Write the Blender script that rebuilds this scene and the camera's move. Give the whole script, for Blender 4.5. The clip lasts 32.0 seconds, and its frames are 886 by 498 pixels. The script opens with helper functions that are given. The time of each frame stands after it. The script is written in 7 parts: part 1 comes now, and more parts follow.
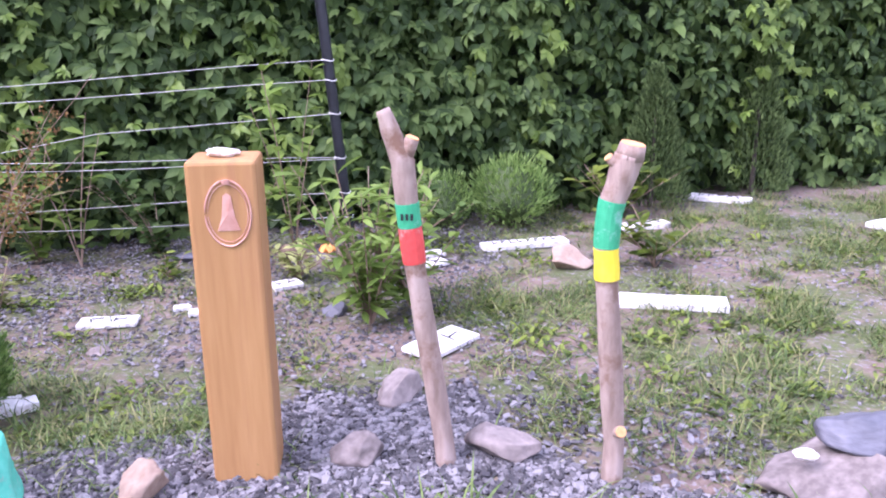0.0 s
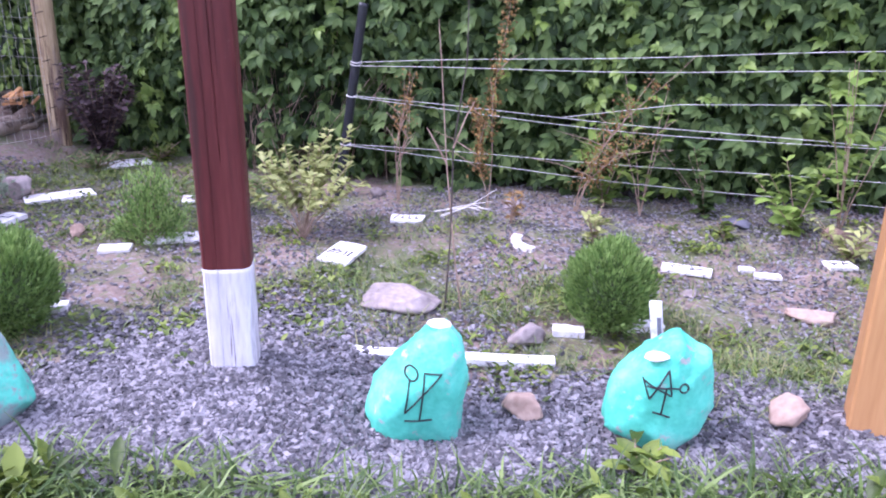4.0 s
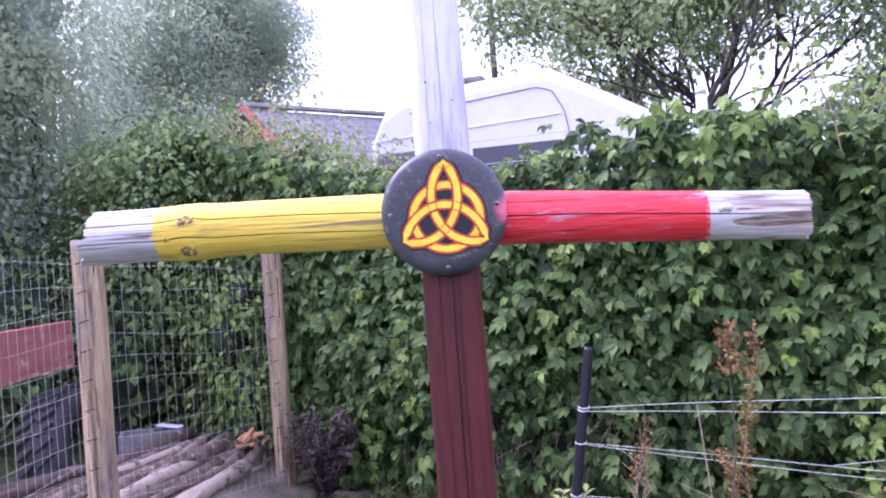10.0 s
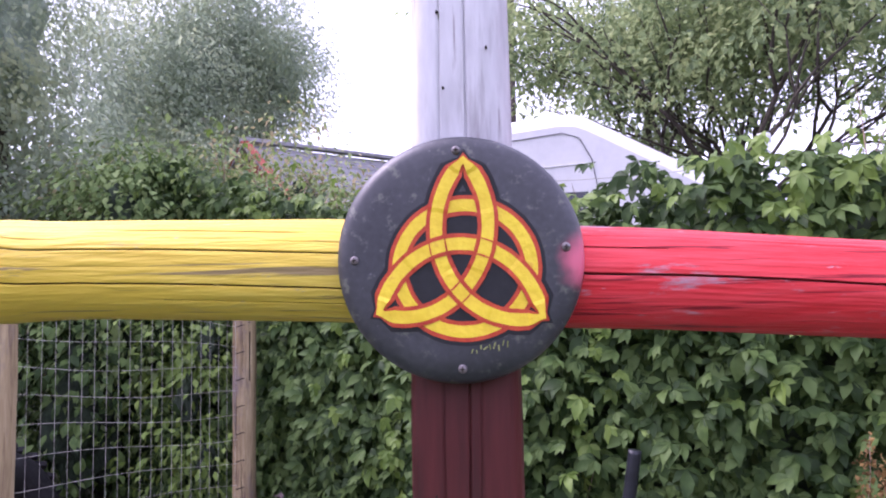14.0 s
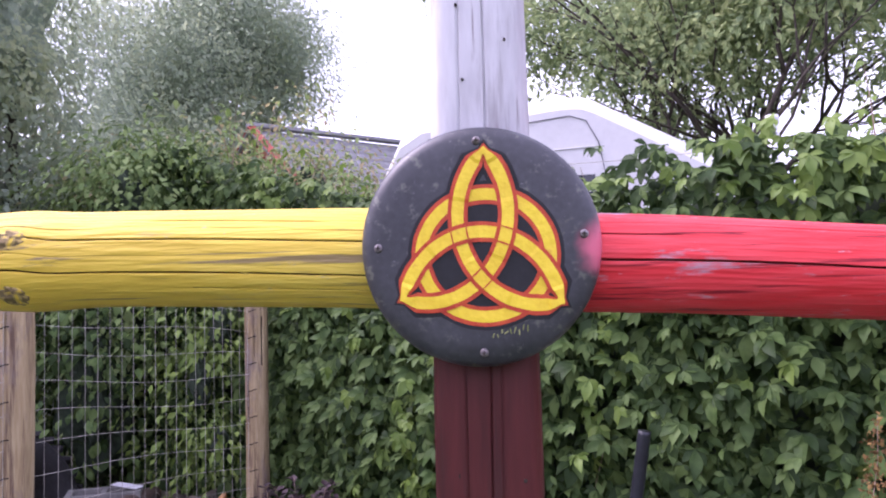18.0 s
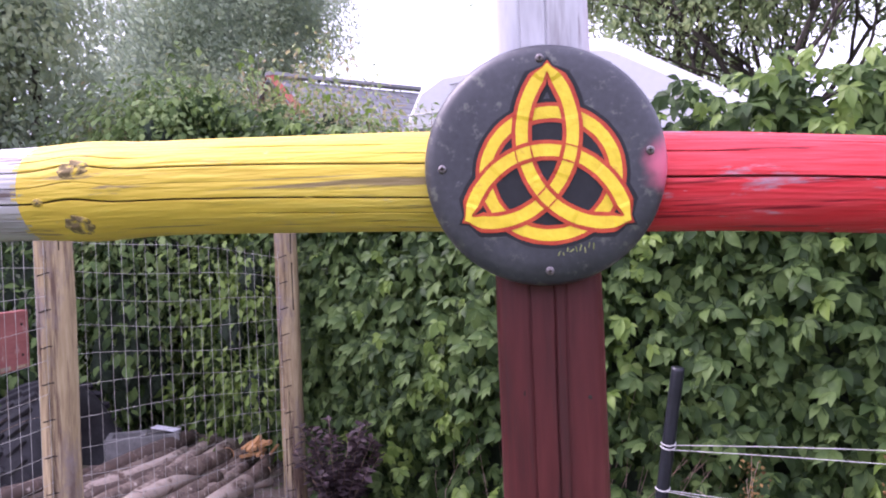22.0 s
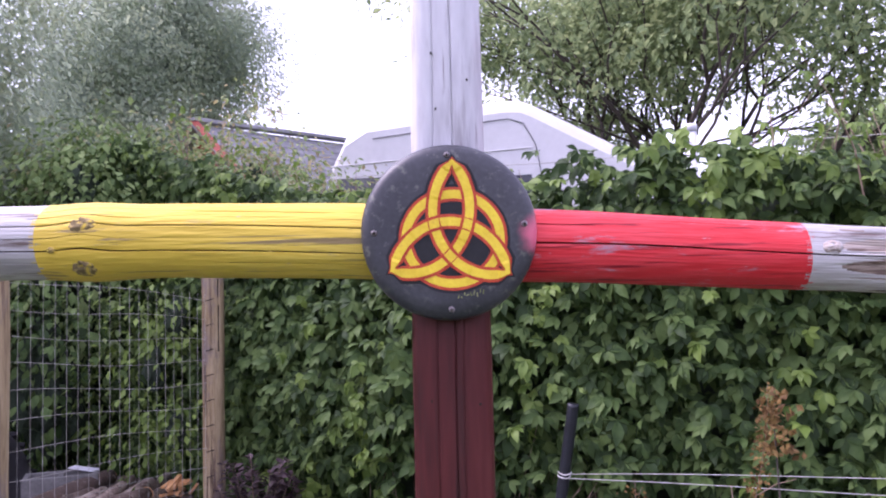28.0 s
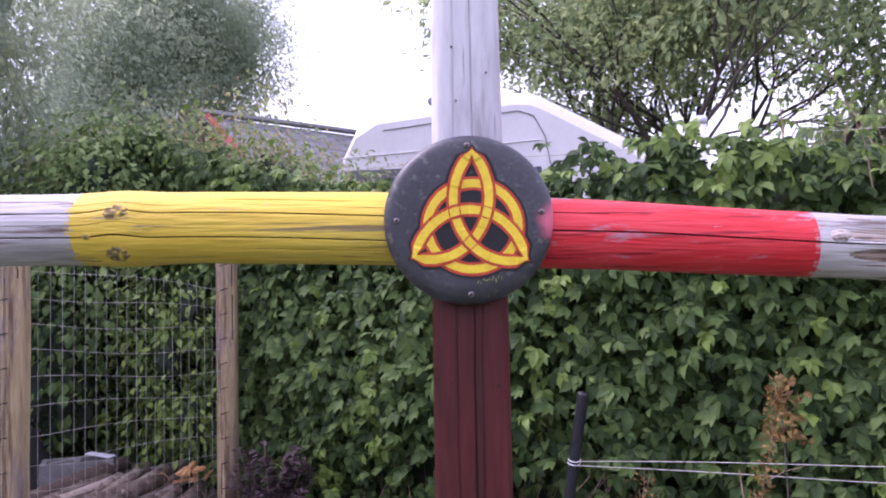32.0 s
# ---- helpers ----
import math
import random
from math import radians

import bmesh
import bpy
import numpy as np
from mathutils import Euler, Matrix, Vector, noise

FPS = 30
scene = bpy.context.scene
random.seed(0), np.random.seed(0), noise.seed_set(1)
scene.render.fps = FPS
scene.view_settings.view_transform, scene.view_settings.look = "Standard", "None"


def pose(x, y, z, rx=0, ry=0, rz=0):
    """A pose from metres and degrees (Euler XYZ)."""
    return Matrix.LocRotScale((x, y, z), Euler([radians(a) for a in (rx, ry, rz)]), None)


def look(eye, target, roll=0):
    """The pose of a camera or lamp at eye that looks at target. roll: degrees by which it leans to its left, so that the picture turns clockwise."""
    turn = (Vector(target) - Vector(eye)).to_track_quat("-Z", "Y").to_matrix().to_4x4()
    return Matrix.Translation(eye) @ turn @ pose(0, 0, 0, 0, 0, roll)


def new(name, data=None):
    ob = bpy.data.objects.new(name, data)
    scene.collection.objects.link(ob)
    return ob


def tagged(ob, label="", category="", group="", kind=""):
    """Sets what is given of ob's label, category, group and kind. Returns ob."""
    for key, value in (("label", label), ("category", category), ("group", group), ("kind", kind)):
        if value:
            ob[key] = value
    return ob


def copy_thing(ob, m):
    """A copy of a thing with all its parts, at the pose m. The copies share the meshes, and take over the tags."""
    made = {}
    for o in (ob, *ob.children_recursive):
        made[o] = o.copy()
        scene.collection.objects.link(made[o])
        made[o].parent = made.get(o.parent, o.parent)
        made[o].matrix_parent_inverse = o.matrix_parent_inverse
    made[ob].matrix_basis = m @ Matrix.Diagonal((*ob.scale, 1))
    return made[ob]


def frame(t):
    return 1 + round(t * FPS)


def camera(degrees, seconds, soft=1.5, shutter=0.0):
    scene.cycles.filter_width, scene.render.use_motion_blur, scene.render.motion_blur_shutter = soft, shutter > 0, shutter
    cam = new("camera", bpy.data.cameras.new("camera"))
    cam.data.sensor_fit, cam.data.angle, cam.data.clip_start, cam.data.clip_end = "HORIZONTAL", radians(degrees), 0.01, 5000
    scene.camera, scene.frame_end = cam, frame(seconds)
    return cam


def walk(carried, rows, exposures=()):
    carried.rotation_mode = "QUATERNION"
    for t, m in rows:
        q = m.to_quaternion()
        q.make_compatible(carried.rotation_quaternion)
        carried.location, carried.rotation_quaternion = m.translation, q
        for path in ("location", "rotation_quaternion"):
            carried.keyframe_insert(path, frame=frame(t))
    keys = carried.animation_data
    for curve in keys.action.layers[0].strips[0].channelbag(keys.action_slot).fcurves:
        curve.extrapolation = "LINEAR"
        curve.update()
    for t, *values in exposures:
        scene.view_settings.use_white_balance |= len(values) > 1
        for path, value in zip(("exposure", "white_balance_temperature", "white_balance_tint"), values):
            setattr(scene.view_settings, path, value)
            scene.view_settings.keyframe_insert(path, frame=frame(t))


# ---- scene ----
cam = camera(58.7, 32.0, soft=2.0)
PATH = [
    (0, (-0.104, 0.086, 0.868), (-0.169, 2.006, 0.31), -0.5),
    (0.5, (-0.238, 0.018, 0.879), (-0.598, 1.904, 0.321), -0.5),
    (0.8, (-0.25, -0.058, 0.873), (-0.825, 1.771, 0.306), -0.2),
    (1, (-0.308, -0.034, 0.871), (-0.961, 1.774, 0.318), 1.8),
    (1.5, (-0.41, -0.049, 0.853), (-1.215, 1.678, 0.243), 0.6),
    (2, (-0.504, -0.053, 0.834), (-1.323, 1.628, 0.126), 0.2),
    (2.5, (-0.549, -0.072, 0.833), (-1.451, 1.552, 0.093), 0.6),
    (4.5, (-0.583, -0.52, 1.03), (-1.622, 1.074, 0.413), 0.7),
    (5, (-0.587, -0.589, 1.042), (-1.843, 0.836, 0.417), 0.8),
    (5.5, (-0.603, -0.644, 1.044), (-1.955, 0.66, 0.356), 0.7),
    (6, (-0.606, -0.673, 1.043), (-2.025, 0.525, 0.302), 1.2),
    (6.5, (-0.586, -0.636, 1.096), (-1.976, 0.677, 0.509), 0.4),
    (6.8, (-0.623, -0.61, 1.128), (-1.936, 0.842, 0.718), 0.8),
    (6.9, (-0.593, -0.58, 1.126), (-1.924, 0.876, 0.795), 0.1),
    (7, (-0.611, -0.587, 1.143), (-1.935, 0.889, 0.882), 0.5),
    (7.1, (-0.589, -0.603, 1.144), (-1.919, 0.878, 0.952), 0.5),
    (7.5, (-0.609, -0.588, 1.193), (-1.983, 0.863, 1.11), 0.7),
    (8, (-0.648, -0.569, 1.227), (-2.03, 0.877, 1.252), -0.4),
    (8.5, (-0.682, -0.53, 1.25), (-2.0, 0.974, 1.296), -0.5),
    (9, (-0.712, -0.487, 1.248), (-2.039, 1.01, 1.26), -1.0),
    (9.5, (-0.782, -0.396, 1.247), (-2.097, 1.111, 1.262), -2.8),
    (10, (-0.837, -0.302, 1.28), (-2.233, 1.131, 1.297), -4.2),
    (10.5, (-0.869, -0.228, 1.292), (-2.235, 1.233, 1.273), -4.9),
    (11, (-0.935, -0.186, 1.284), (-2.282, 1.293, 1.284), -2.8),
    (11.5, (-1.073, -0.127, 1.292), (-2.367, 1.396, 1.363), -1.4),
    (12, (-1.18, -0.065, 1.295), (-2.474, 1.458, 1.355), -2.2),
    (12.5, (-1.242, 0.011, 1.3), (-2.539, 1.532, 1.371), -1.5),
    (13, (-1.296, 0.111, 1.304), (-2.613, 1.614, 1.392), -1.0),
    (13.5, (-1.336, 0.18, 1.311), (-2.689, 1.648, 1.428), -1.9),
    (14, (-1.354, 0.224, 1.314), (-2.756, 1.642, 1.467), -1.1),
    (14.5, (-1.366, 0.242, 1.31), (-2.752, 1.678, 1.436), -1.0),
    (16.5, (-1.374, 0.213, 1.296), (-2.761, 1.652, 1.371), -1.4),
    (17, (-1.363, 0.203, 1.309), (-2.766, 1.625, 1.409), -1.7),
    (17.5, (-1.355, 0.195, 1.319), (-2.783, 1.591, 1.426), -1.4),
    (18, (-1.348, 0.196, 1.317), (-2.763, 1.605, 1.428), -1.5),
    (18.5, (-1.342, 0.2, 1.316), (-2.755, 1.613, 1.405), -2.4),
    (19, (-1.342, 0.199, 1.312), (-2.744, 1.624, 1.372), -2.3),
    (19.5, (-1.346, 0.201, 1.308), (-2.721, 1.652, 1.345), -2.4),
    (20, (-1.351, 0.191, 1.309), (-2.751, 1.619, 1.35), -2.1),
    (20.5, (-1.358, 0.19, 1.298), (-2.757, 1.619, 1.302), -1.8),
    (21, (-1.358, 0.194, 1.299), (-2.739, 1.641, 1.306), -2.0),
    (21.5, (-1.376, 0.188, 1.305), (-2.759, 1.634, 1.315), -0.8),
    (22, (-1.379, 0.161, 1.289), (-2.832, 1.535, 1.274), -2.3),
    (22.5, (-1.385, 0.183, 1.276), (-2.791, 1.605, 1.222), -2.0),
    (23, (-1.383, 0.174, 1.297), (-2.8, 1.585, 1.322), -1.8),
    (23.5, (-1.386, 0.177, 1.296), (-2.794, 1.598, 1.316), -1.4),
    (24, (-1.383, 0.18, 1.297), (-2.78, 1.61, 1.314), -1.2),
    (24.5, (-1.381, 0.18, 1.295), (-2.751, 1.638, 1.308), -0.8),
    (25, (-1.374, 0.175, 1.301), (-2.72, 1.654, 1.337), -0.5),
    (25.5, (-1.359, 0.159, 1.3), (-2.683, 1.658, 1.33), 0.2),
    (27.5, (-1.221, -0.014, 1.298), (-2.503, 1.52, 1.366), -1.0),
    (28, (-1.187, -0.044, 1.286), (-2.486, 1.473, 1.386), -1.3),
    (28.5, (-1.154, -0.069, 1.277), (-2.468, 1.433, 1.394), -2.4),
    (29, (-1.154, -0.073, 1.274), (-2.456, 1.444, 1.335), -1.5),
    (29.5, (-1.164, -0.075, 1.269), (-2.453, 1.454, 1.321), -1.1),
    (30, (-1.168, -0.085, 1.272), (-2.468, 1.433, 1.351), -1.2),
    (30.5, (-1.172, -0.091, 1.273), (-2.489, 1.412, 1.355), -1.3),
    (31, (-1.179, -0.089, 1.275), (-2.5, 1.41, 1.362), -1.2),
    (31.5, (-1.178, -0.087, 1.275), (-2.495, 1.416, 1.359), -1.1),
    (32, (-1.174, -0.086, 1.277), (-2.489, 1.419, 1.358), -1.1),
]
EXPOSURES = [(0.0, 1.68, 5550, 40), (2.5, 1.74, 5300, 41), (5.5, 1.79, 5450, 42), (6.2, 1.74, 5400, 43), (7.0, 2.2, 5050, 55), (8.0, 2.14, 4860, 56), (9.0, 1.65, 5100, 53), (11.0, 1.60, 5380, 48), (13.0, 1.26, 5620, 46), (19.0, 1.25, 5780, 45), (21.5, 1.38, 5850, 46), (23.0, 1.56, 5600, 46), (25.5, 1.32, 5700, 44), (32.0, 1.04, 5700, 46)]
walk(cam, [(t, look(eye, target, roll)) for t, eye, target, roll in PATH], EXPOSURES)

# ---- light ----
SUN_EL, SUN_AZ = 50.0, 238.0
world = bpy.data.worlds.new("overcast_sky")
scene.world = world
world.use_nodes = True
wn = world.node_tree
sky = wn.nodes.new("ShaderNodeTexSky")
sky.sky_type = "NISHITA"
sky.sun_disc = False
sky.sun_elevation, sky.sun_rotation = radians(SUN_EL), radians(SUN_AZ)
sky.air_density, sky.dust_density, sky.ozone_density = 1.0, 7.0, 1.0
cloud = wn.nodes.new("ShaderNodeMix")
cloud.data_type = "RGBA"
cloud.inputs[0].default_value = 0.8
cloud.inputs[7].default_value = (6.3, 6.6, 7.2, 1)
wn.links.new(sky.outputs[0], cloud.inputs[6])
wn.links.new(cloud.outputs[2], wn.nodes["Background"].inputs[0])
wn.nodes["Background"].inputs[1].default_value = 0.15
sun = new("sun", bpy.data.lights.new("sun", "SUN"))
sun.data.energy, sun.data.angle, sun.data.color = 1.7, radians(30), (1.0, 0.96, 0.90)
_a, _e = radians(SUN_AZ), radians(SUN_EL)
sun.matrix_world = look((0, 0, 8), (-math.sin(_a) * math.cos(_e), -math.cos(_a) * math.cos(_e), 8 - math.sin(_e)))


# ---- materials ----
def mat(name, cols, scale=8.0, rough=0.7, bump=0.3, fine=60.0, metal=0.0, stretch=(1, 1, 1), island=0.0, trans=0.0, spec=0.4, bdist=0.01, obj_rand=0.0):
    """Colours mixed by noise at two scales, with a fine relief; island: spread between loose pieces."""
    m = bpy.data.materials.new(name)
    m.use_nodes = True
    nt = m.node_tree
    N, L = nt.nodes, nt.links
    bs = N["Principled BSDF"]
    bs.inputs["Roughness"].default_value = rough
    bs.inputs["Metallic"].default_value = metal
    bs.inputs["Specular IOR Level"].default_value = spec
    tc = N.new("ShaderNodeTexCoord")
    mp = N.new("ShaderNodeMapping")
    mp.inputs["Scale"].default_value = stretch
    L.new(tc.outputs["Object"], mp.inputs[0])
    n1 = N.new("ShaderNodeTexNoise")
    n1.inputs["Scale"].default_value, n1.inputs["Detail"].default_value = scale, 5
    n2 = N.new("ShaderNodeTexNoise")
    n2.inputs["Scale"].default_value, n2.inputs["Detail"].default_value = fine, 4
    L.new(mp.outputs[0], n1.inputs["Vector"])
    L.new(mp.outputs[0], n2.inputs["Vector"])
    mix = N.new("ShaderNodeMix")
    mix.inputs[0].default_value = 0.35
    L.new(n1.outputs["Fac"], mix.inputs[2])
    L.new(n2.outputs["Fac"], mix.inputs[3])
    fac = mix.outputs[0]
    if island or obj_rand:
        rnd = N.new("ShaderNodeNewGeometry").outputs["Random Per Island"] if island else N.new("ShaderNodeObjectInfo").outputs["Random"]
        mr = N.new("ShaderNodeMapRange")
        k = island or obj_rand
        mr.inputs["To Min"].default_value, mr.inputs["To Max"].default_value = -k / 2, k / 2
        L.new(rnd, mr.inputs[0])
        ad = N.new("ShaderNodeMath")
        L.new(fac, ad.inputs[0])
        L.new(mr.outputs[0], ad.inputs[1])
        fac = ad.outputs[0]
    rp = N.new("ShaderNodeValToRGB")
    L.new(fac, rp.inputs[0])
    e = rp.color_ramp.elements
    lo, hi = 0.32, 0.68
    while len(e) < len(cols):
        e.new(0.5)
    for i, c in enumerate(cols):
        e[i].position = lo + (hi - lo) * i / max(1, len(cols) - 1)
        e[i].color = (*c, 1)
    L.new(rp.outputs[0], bs.inputs["Base Color"])
    if bump:
        b = N.new("ShaderNodeBump")
        b.inputs["Strength"].default_value, b.inputs["Distance"].default_value = bump, bdist
        L.new(mix.outputs[0], b.inputs["Height"])
        L.new(b.outputs[0], bs.inputs["Normal"])
    if trans:
        tr = N.new("ShaderNodeBsdfTranslucent")
        L.new(rp.outputs[0], tr.inputs[0])
        ms = N.new("ShaderNodeMixShader")
        ms.inputs[0].default_value = trans
        L.new(bs.outputs[0], ms.inputs[1])
        L.new(tr.outputs[0], ms.inputs[2])
        L.new(ms.outputs[0], N["Material Output"].inputs[0])
    return m


def over(m, col, scale, lo, hi, rough=None, stretch=(1, 1, 1)):
    """Lay worn patches of another colour over a material, in shapes of their own."""
    nt = m.node_tree
    N, L = nt.nodes, nt.links
    bs = N["Principled BSDF"]
    src = bs.inputs["Base Color"].links[0].from_socket
    tc = N.new("ShaderNodeTexCoord")
    mp = N.new("ShaderNodeMapping")
    mp.inputs["Scale"].default_value = stretch
    L.new(tc.outputs["Object"], mp.inputs[0])
    n = N.new("ShaderNodeTexNoise")
    n.inputs["Scale"].default_value, n.inputs["Detail"].default_value, n.inputs["Roughness"].default_value = scale, 8, 0.65
    L.new(mp.outputs[0], n.inputs["Vector"])
    mr = N.new("ShaderNodeMapRange")
    mr.inputs["From Min"].default_value, mr.inputs["From Max"].default_value = lo, hi
    L.new(n.outputs["Fac"], mr.inputs[0])
    mx = N.new("ShaderNodeMix")
    mx.data_type = "RGBA"
    L.new(mr.outputs[0], mx.inputs[0])
    L.new(src, mx.inputs[6])
    mx.inputs[7].default_value = (*col, 1)
    L.new(mx.outputs[2], bs.inputs["Base Color"])
    return m


M_LEAF = mat("creeper_leaf", [(0.036, 0.067, 0.020), (0.071, 0.123, 0.034), (0.125, 0.192, 0.055)], 2.5, 0.52, 0.15, 40, island=0.6, trans=0.3, spec=0.18)
M_LEAF_Y = mat("young_leaf", [(0.125, 0.205, 0.036), (0.205, 0.30, 0.060)], 3, 0.5, 0.1, 40, island=0.5, trans=0.35, spec=0.35)
# Shade deep between leaves, painted as a near-black green.
M_INNER_SHADE = mat("foliage_inner_shade", [(0.02, 0.03, 0.02), (0.05, 0.075, 0.04)], 9, 0.95, 0.6, 40)
M_TREE = mat("tree_leaf", [(0.13, 0.185, 0.10), (0.26, 0.335, 0.155), (0.41, 0.47, 0.22)], 1.6, 0.65, 0.1, 20, island=0.25, trans=0.6, spec=0.12)
# Paler than real leaves: distance haze and glare are painted into the colour.
M_TREE_HAZE = mat("haze_pale_tree_leaf", [(0.23, 0.29, 0.22), (0.38, 0.45, 0.31), (0.51, 0.55, 0.32)], 0.9, 0.7, 0.1, 20, island=0.10, trans=0.65, spec=0.12)
M_HAZE_IN = mat("haze_pale_inner_fill", [(0.22, 0.28, 0.22), (0.40, 0.46, 0.34)], 7, 0.9, 1.0, 18, bdist=0.1)
M_BUSH_G = mat("green_bush_leaf", [(0.115, 0.18, 0.058), (0.195, 0.285, 0.095), (0.28, 0.37, 0.135)], 2.0, 0.6, 0.1, 30, island=0.5, trans=0.4, spec=0.15)
M_BUSH = mat("pale_bush_leaf", [(0.18, 0.25, 0.09), (0.28, 0.36, 0.13), (0.37, 0.42, 0.17), (0.38, 0.32, 0.17)], 2.0, 0.55, 0.1, 30, island=0.6, trans=0.4, spec=0.25)
M_BARK = mat("bark", [(0.035, 0.028, 0.022), (0.09, 0.075, 0.06)], 12, 0.9, 0.8, 70, stretch=(1, 1, 0.25))
M_GRASS = mat("grass_blade", [(0.042, 0.080, 0.017), (0.092, 0.150, 0.032), (0.17, 0.24, 0.065)], 5, 0.5, 0.1, 40, island=0.7, trans=0.3, spec=0.35)
M_DRYGRASS = mat("dry_grass_blade", [(0.10, 0.13, 0.04), (0.25, 0.25, 0.10)], 5, 0.7, 0.1, 40, island=0.6, trans=0.2)
M_WEED = mat("weed_leaf", [(0.042, 0.072, 0.009), (0.096, 0.142, 0.018), (0.18, 0.235, 0.036)], 9, 0.5, 0.4, 60, island=0.6, trans=0.3, spec=0.35)
M_THUJA = mat("arborvitae_scale", [(0.085, 0.155, 0.035), (0.17, 0.285, 0.062), (0.27, 0.39, 0.11)], 8, 0.6, 0.2, 50, island=0.4, trans=0.25)
M_THUJA_D = mat("dull_conifer_scale", [(0.045, 0.075, 0.025), (0.085, 0.135, 0.042), (0.14, 0.20, 0.07)], 8, 0.65, 0.2, 50, island=0.4, trans=0.2, spec=0.2)
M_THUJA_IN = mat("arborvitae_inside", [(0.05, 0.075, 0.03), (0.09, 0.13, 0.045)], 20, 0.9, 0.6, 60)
M_SAGE = mat("grey_green_leaf", [(0.14, 0.19, 0.125), (0.27, 0.33, 0.22)], 8, 0.75, 0.2, 50, island=0.4, trans=0.3)
M_YEL = mat("yellow_green_leaf", [(0.21, 0.245, 0.07), (0.38, 0.41, 0.15)], 8, 0.6, 0.2, 50, island=0.5, trans=0.35)
M_PURP = mat("purple_leaf", [(0.040, 0.026, 0.028), (0.095, 0.062, 0.066)], 8, 0.6, 0.2, 50, island=0.5, trans=0.2)
M_DEAD = mat("dry_brown_leaf", [(0.13, 0.075, 0.025), (0.28, 0.175, 0.055)], 8, 0.85, 0.3, 50, island=0.6, trans=0.2)
M_TWIG = mat("dry_twig", [(0.16, 0.105, 0.07), (0.36, 0.27, 0.20)], 20, 0.85, 0.3, 90)
M_SOIL = over(over(over(mat("soil_and_fines", [(0.075, 0.056, 0.045), (0.16, 0.118, 0.095), (0.26, 0.195, 0.16)], 2.6, 0.95, 1.0, 42, bdist=0.03), (0.085, 0.10, 0.04), 2.1, 0.46, 0.57), (0.20, 0.18, 0.185), 55, 0.55, 0.61), (0.10, 0.12, 0.045), 26, 0.55, 0.62)
M_CHIP = mat("slate_chip", [(0.058, 0.056, 0.059), (0.118, 0.114, 0.120), (0.222, 0.214, 0.222)], 6, 0.75, 0.35, 80, island=0.55, spec=0.25)
M_STONE = mat("grey_fieldstone", [(0.12, 0.10, 0.092), (0.235, 0.20, 0.185), (0.35, 0.30, 0.28)], 7, 0.85, 0.5, 60, obj_rand=0.2)
M_STONE_B = mat("brown_fieldstone", [(0.14, 0.094, 0.068), (0.255, 0.18, 0.134), (0.345, 0.265, 0.205)], 7, 0.85, 0.5, 60, obj_rand=0.3)
M_STONE_P = mat("pale_fieldstone", [(0.30, 0.25, 0.20), (0.42, 0.36, 0.30), (0.52, 0.46, 0.40)], 7, 0.8, 0.4, 60)
M_SLATE = mat("dark_slate", [(0.075, 0.078, 0.095), (0.17, 0.17, 0.20)], 6, 0.6, 0.5, 50, stretch=(1, 1, 3))
M_TEAL = over(over(mat("turquoise_spray_paint", [(0.045, 0.38, 0.255), (0.08, 0.50, 0.355), (0.15, 0.60, 0.45)], 5, 0.65, 0.6, 70), (0.17, 0.46, 0.36), 8, 0.51, 0.63), (0.33, 0.33, 0.31), 22, 0.595, 0.66)
M_TEAL_WORN = over(over(mat("worn_turquoise_paint", [(0.045, 0.37, 0.25), (0.08, 0.49, 0.35), (0.15, 0.59, 0.45)], 5, 0.55, 0.6, 70), (0.25, 0.33, 0.30), 11, 0.46, 0.57), (0.24, 0.235, 0.23), 34, 0.54, 0.63)
M_BLACK = mat("black_marker", [(0.01, 0.01, 0.012), (0.03, 0.03, 0.034)], 20, 0.6, 0.1, 90)
M_WHITE = over(over(mat("weathered_white_paint", [(0.37, 0.36, 0.37), (0.55, 0.54, 0.555), (0.67, 0.66, 0.675)], 14, 0.7, 0.5, 80, stretch=(1, 1, 0.2)), (0.30, 0.28, 0.28), 22, 0.57, 0.68, stretch=(1, 1, 0.10)), (0.18, 0.15, 0.14), 60, 0.62, 0.68, stretch=(1, 1, 0.05))
M_WHITE_ARM = over(over(mat("weathered_white_arm_paint", [(0.27, 0.255, 0.248), (0.43, 0.41, 0.40), (0.54, 0.52, 0.505)], 14, 0.75, 0.7, 80, stretch=(0.15, 1, 1)), (0.27, 0.23, 0.21), 20, 0.53, 0.66, stretch=(0.12, 1, 1)), (0.14, 0.10, 0.085), 60, 0.545, 0.61, stretch=(0.045, 1, 1))
M_MAROON = over(over(mat("maroon_paint", [(0.052, 0.011, 0.011), (0.09, 0.019, 0.018), (0.13, 0.034, 0.030)], 10, 0.5, 0.5, 90, stretch=(1, 1, 0.10), spec=0.25), (0.04, 0.015, 0.014), 30, 0.56, 0.68, stretch=(1, 1, 0.05)), (0.15, 0.075, 0.06), 22, 0.655, 0.72, stretch=(1, 1, 0.3))
M_LAWN = over(mat("lawn_soil", [(0.045, 0.06, 0.022), (0.08, 0.11, 0.035), (0.13, 0.165, 0.055)], 3.0, 0.95, 1.0, 50, bdist=0.03), (0.12, 0.095, 0.07), 1.4, 0.56, 0.66)
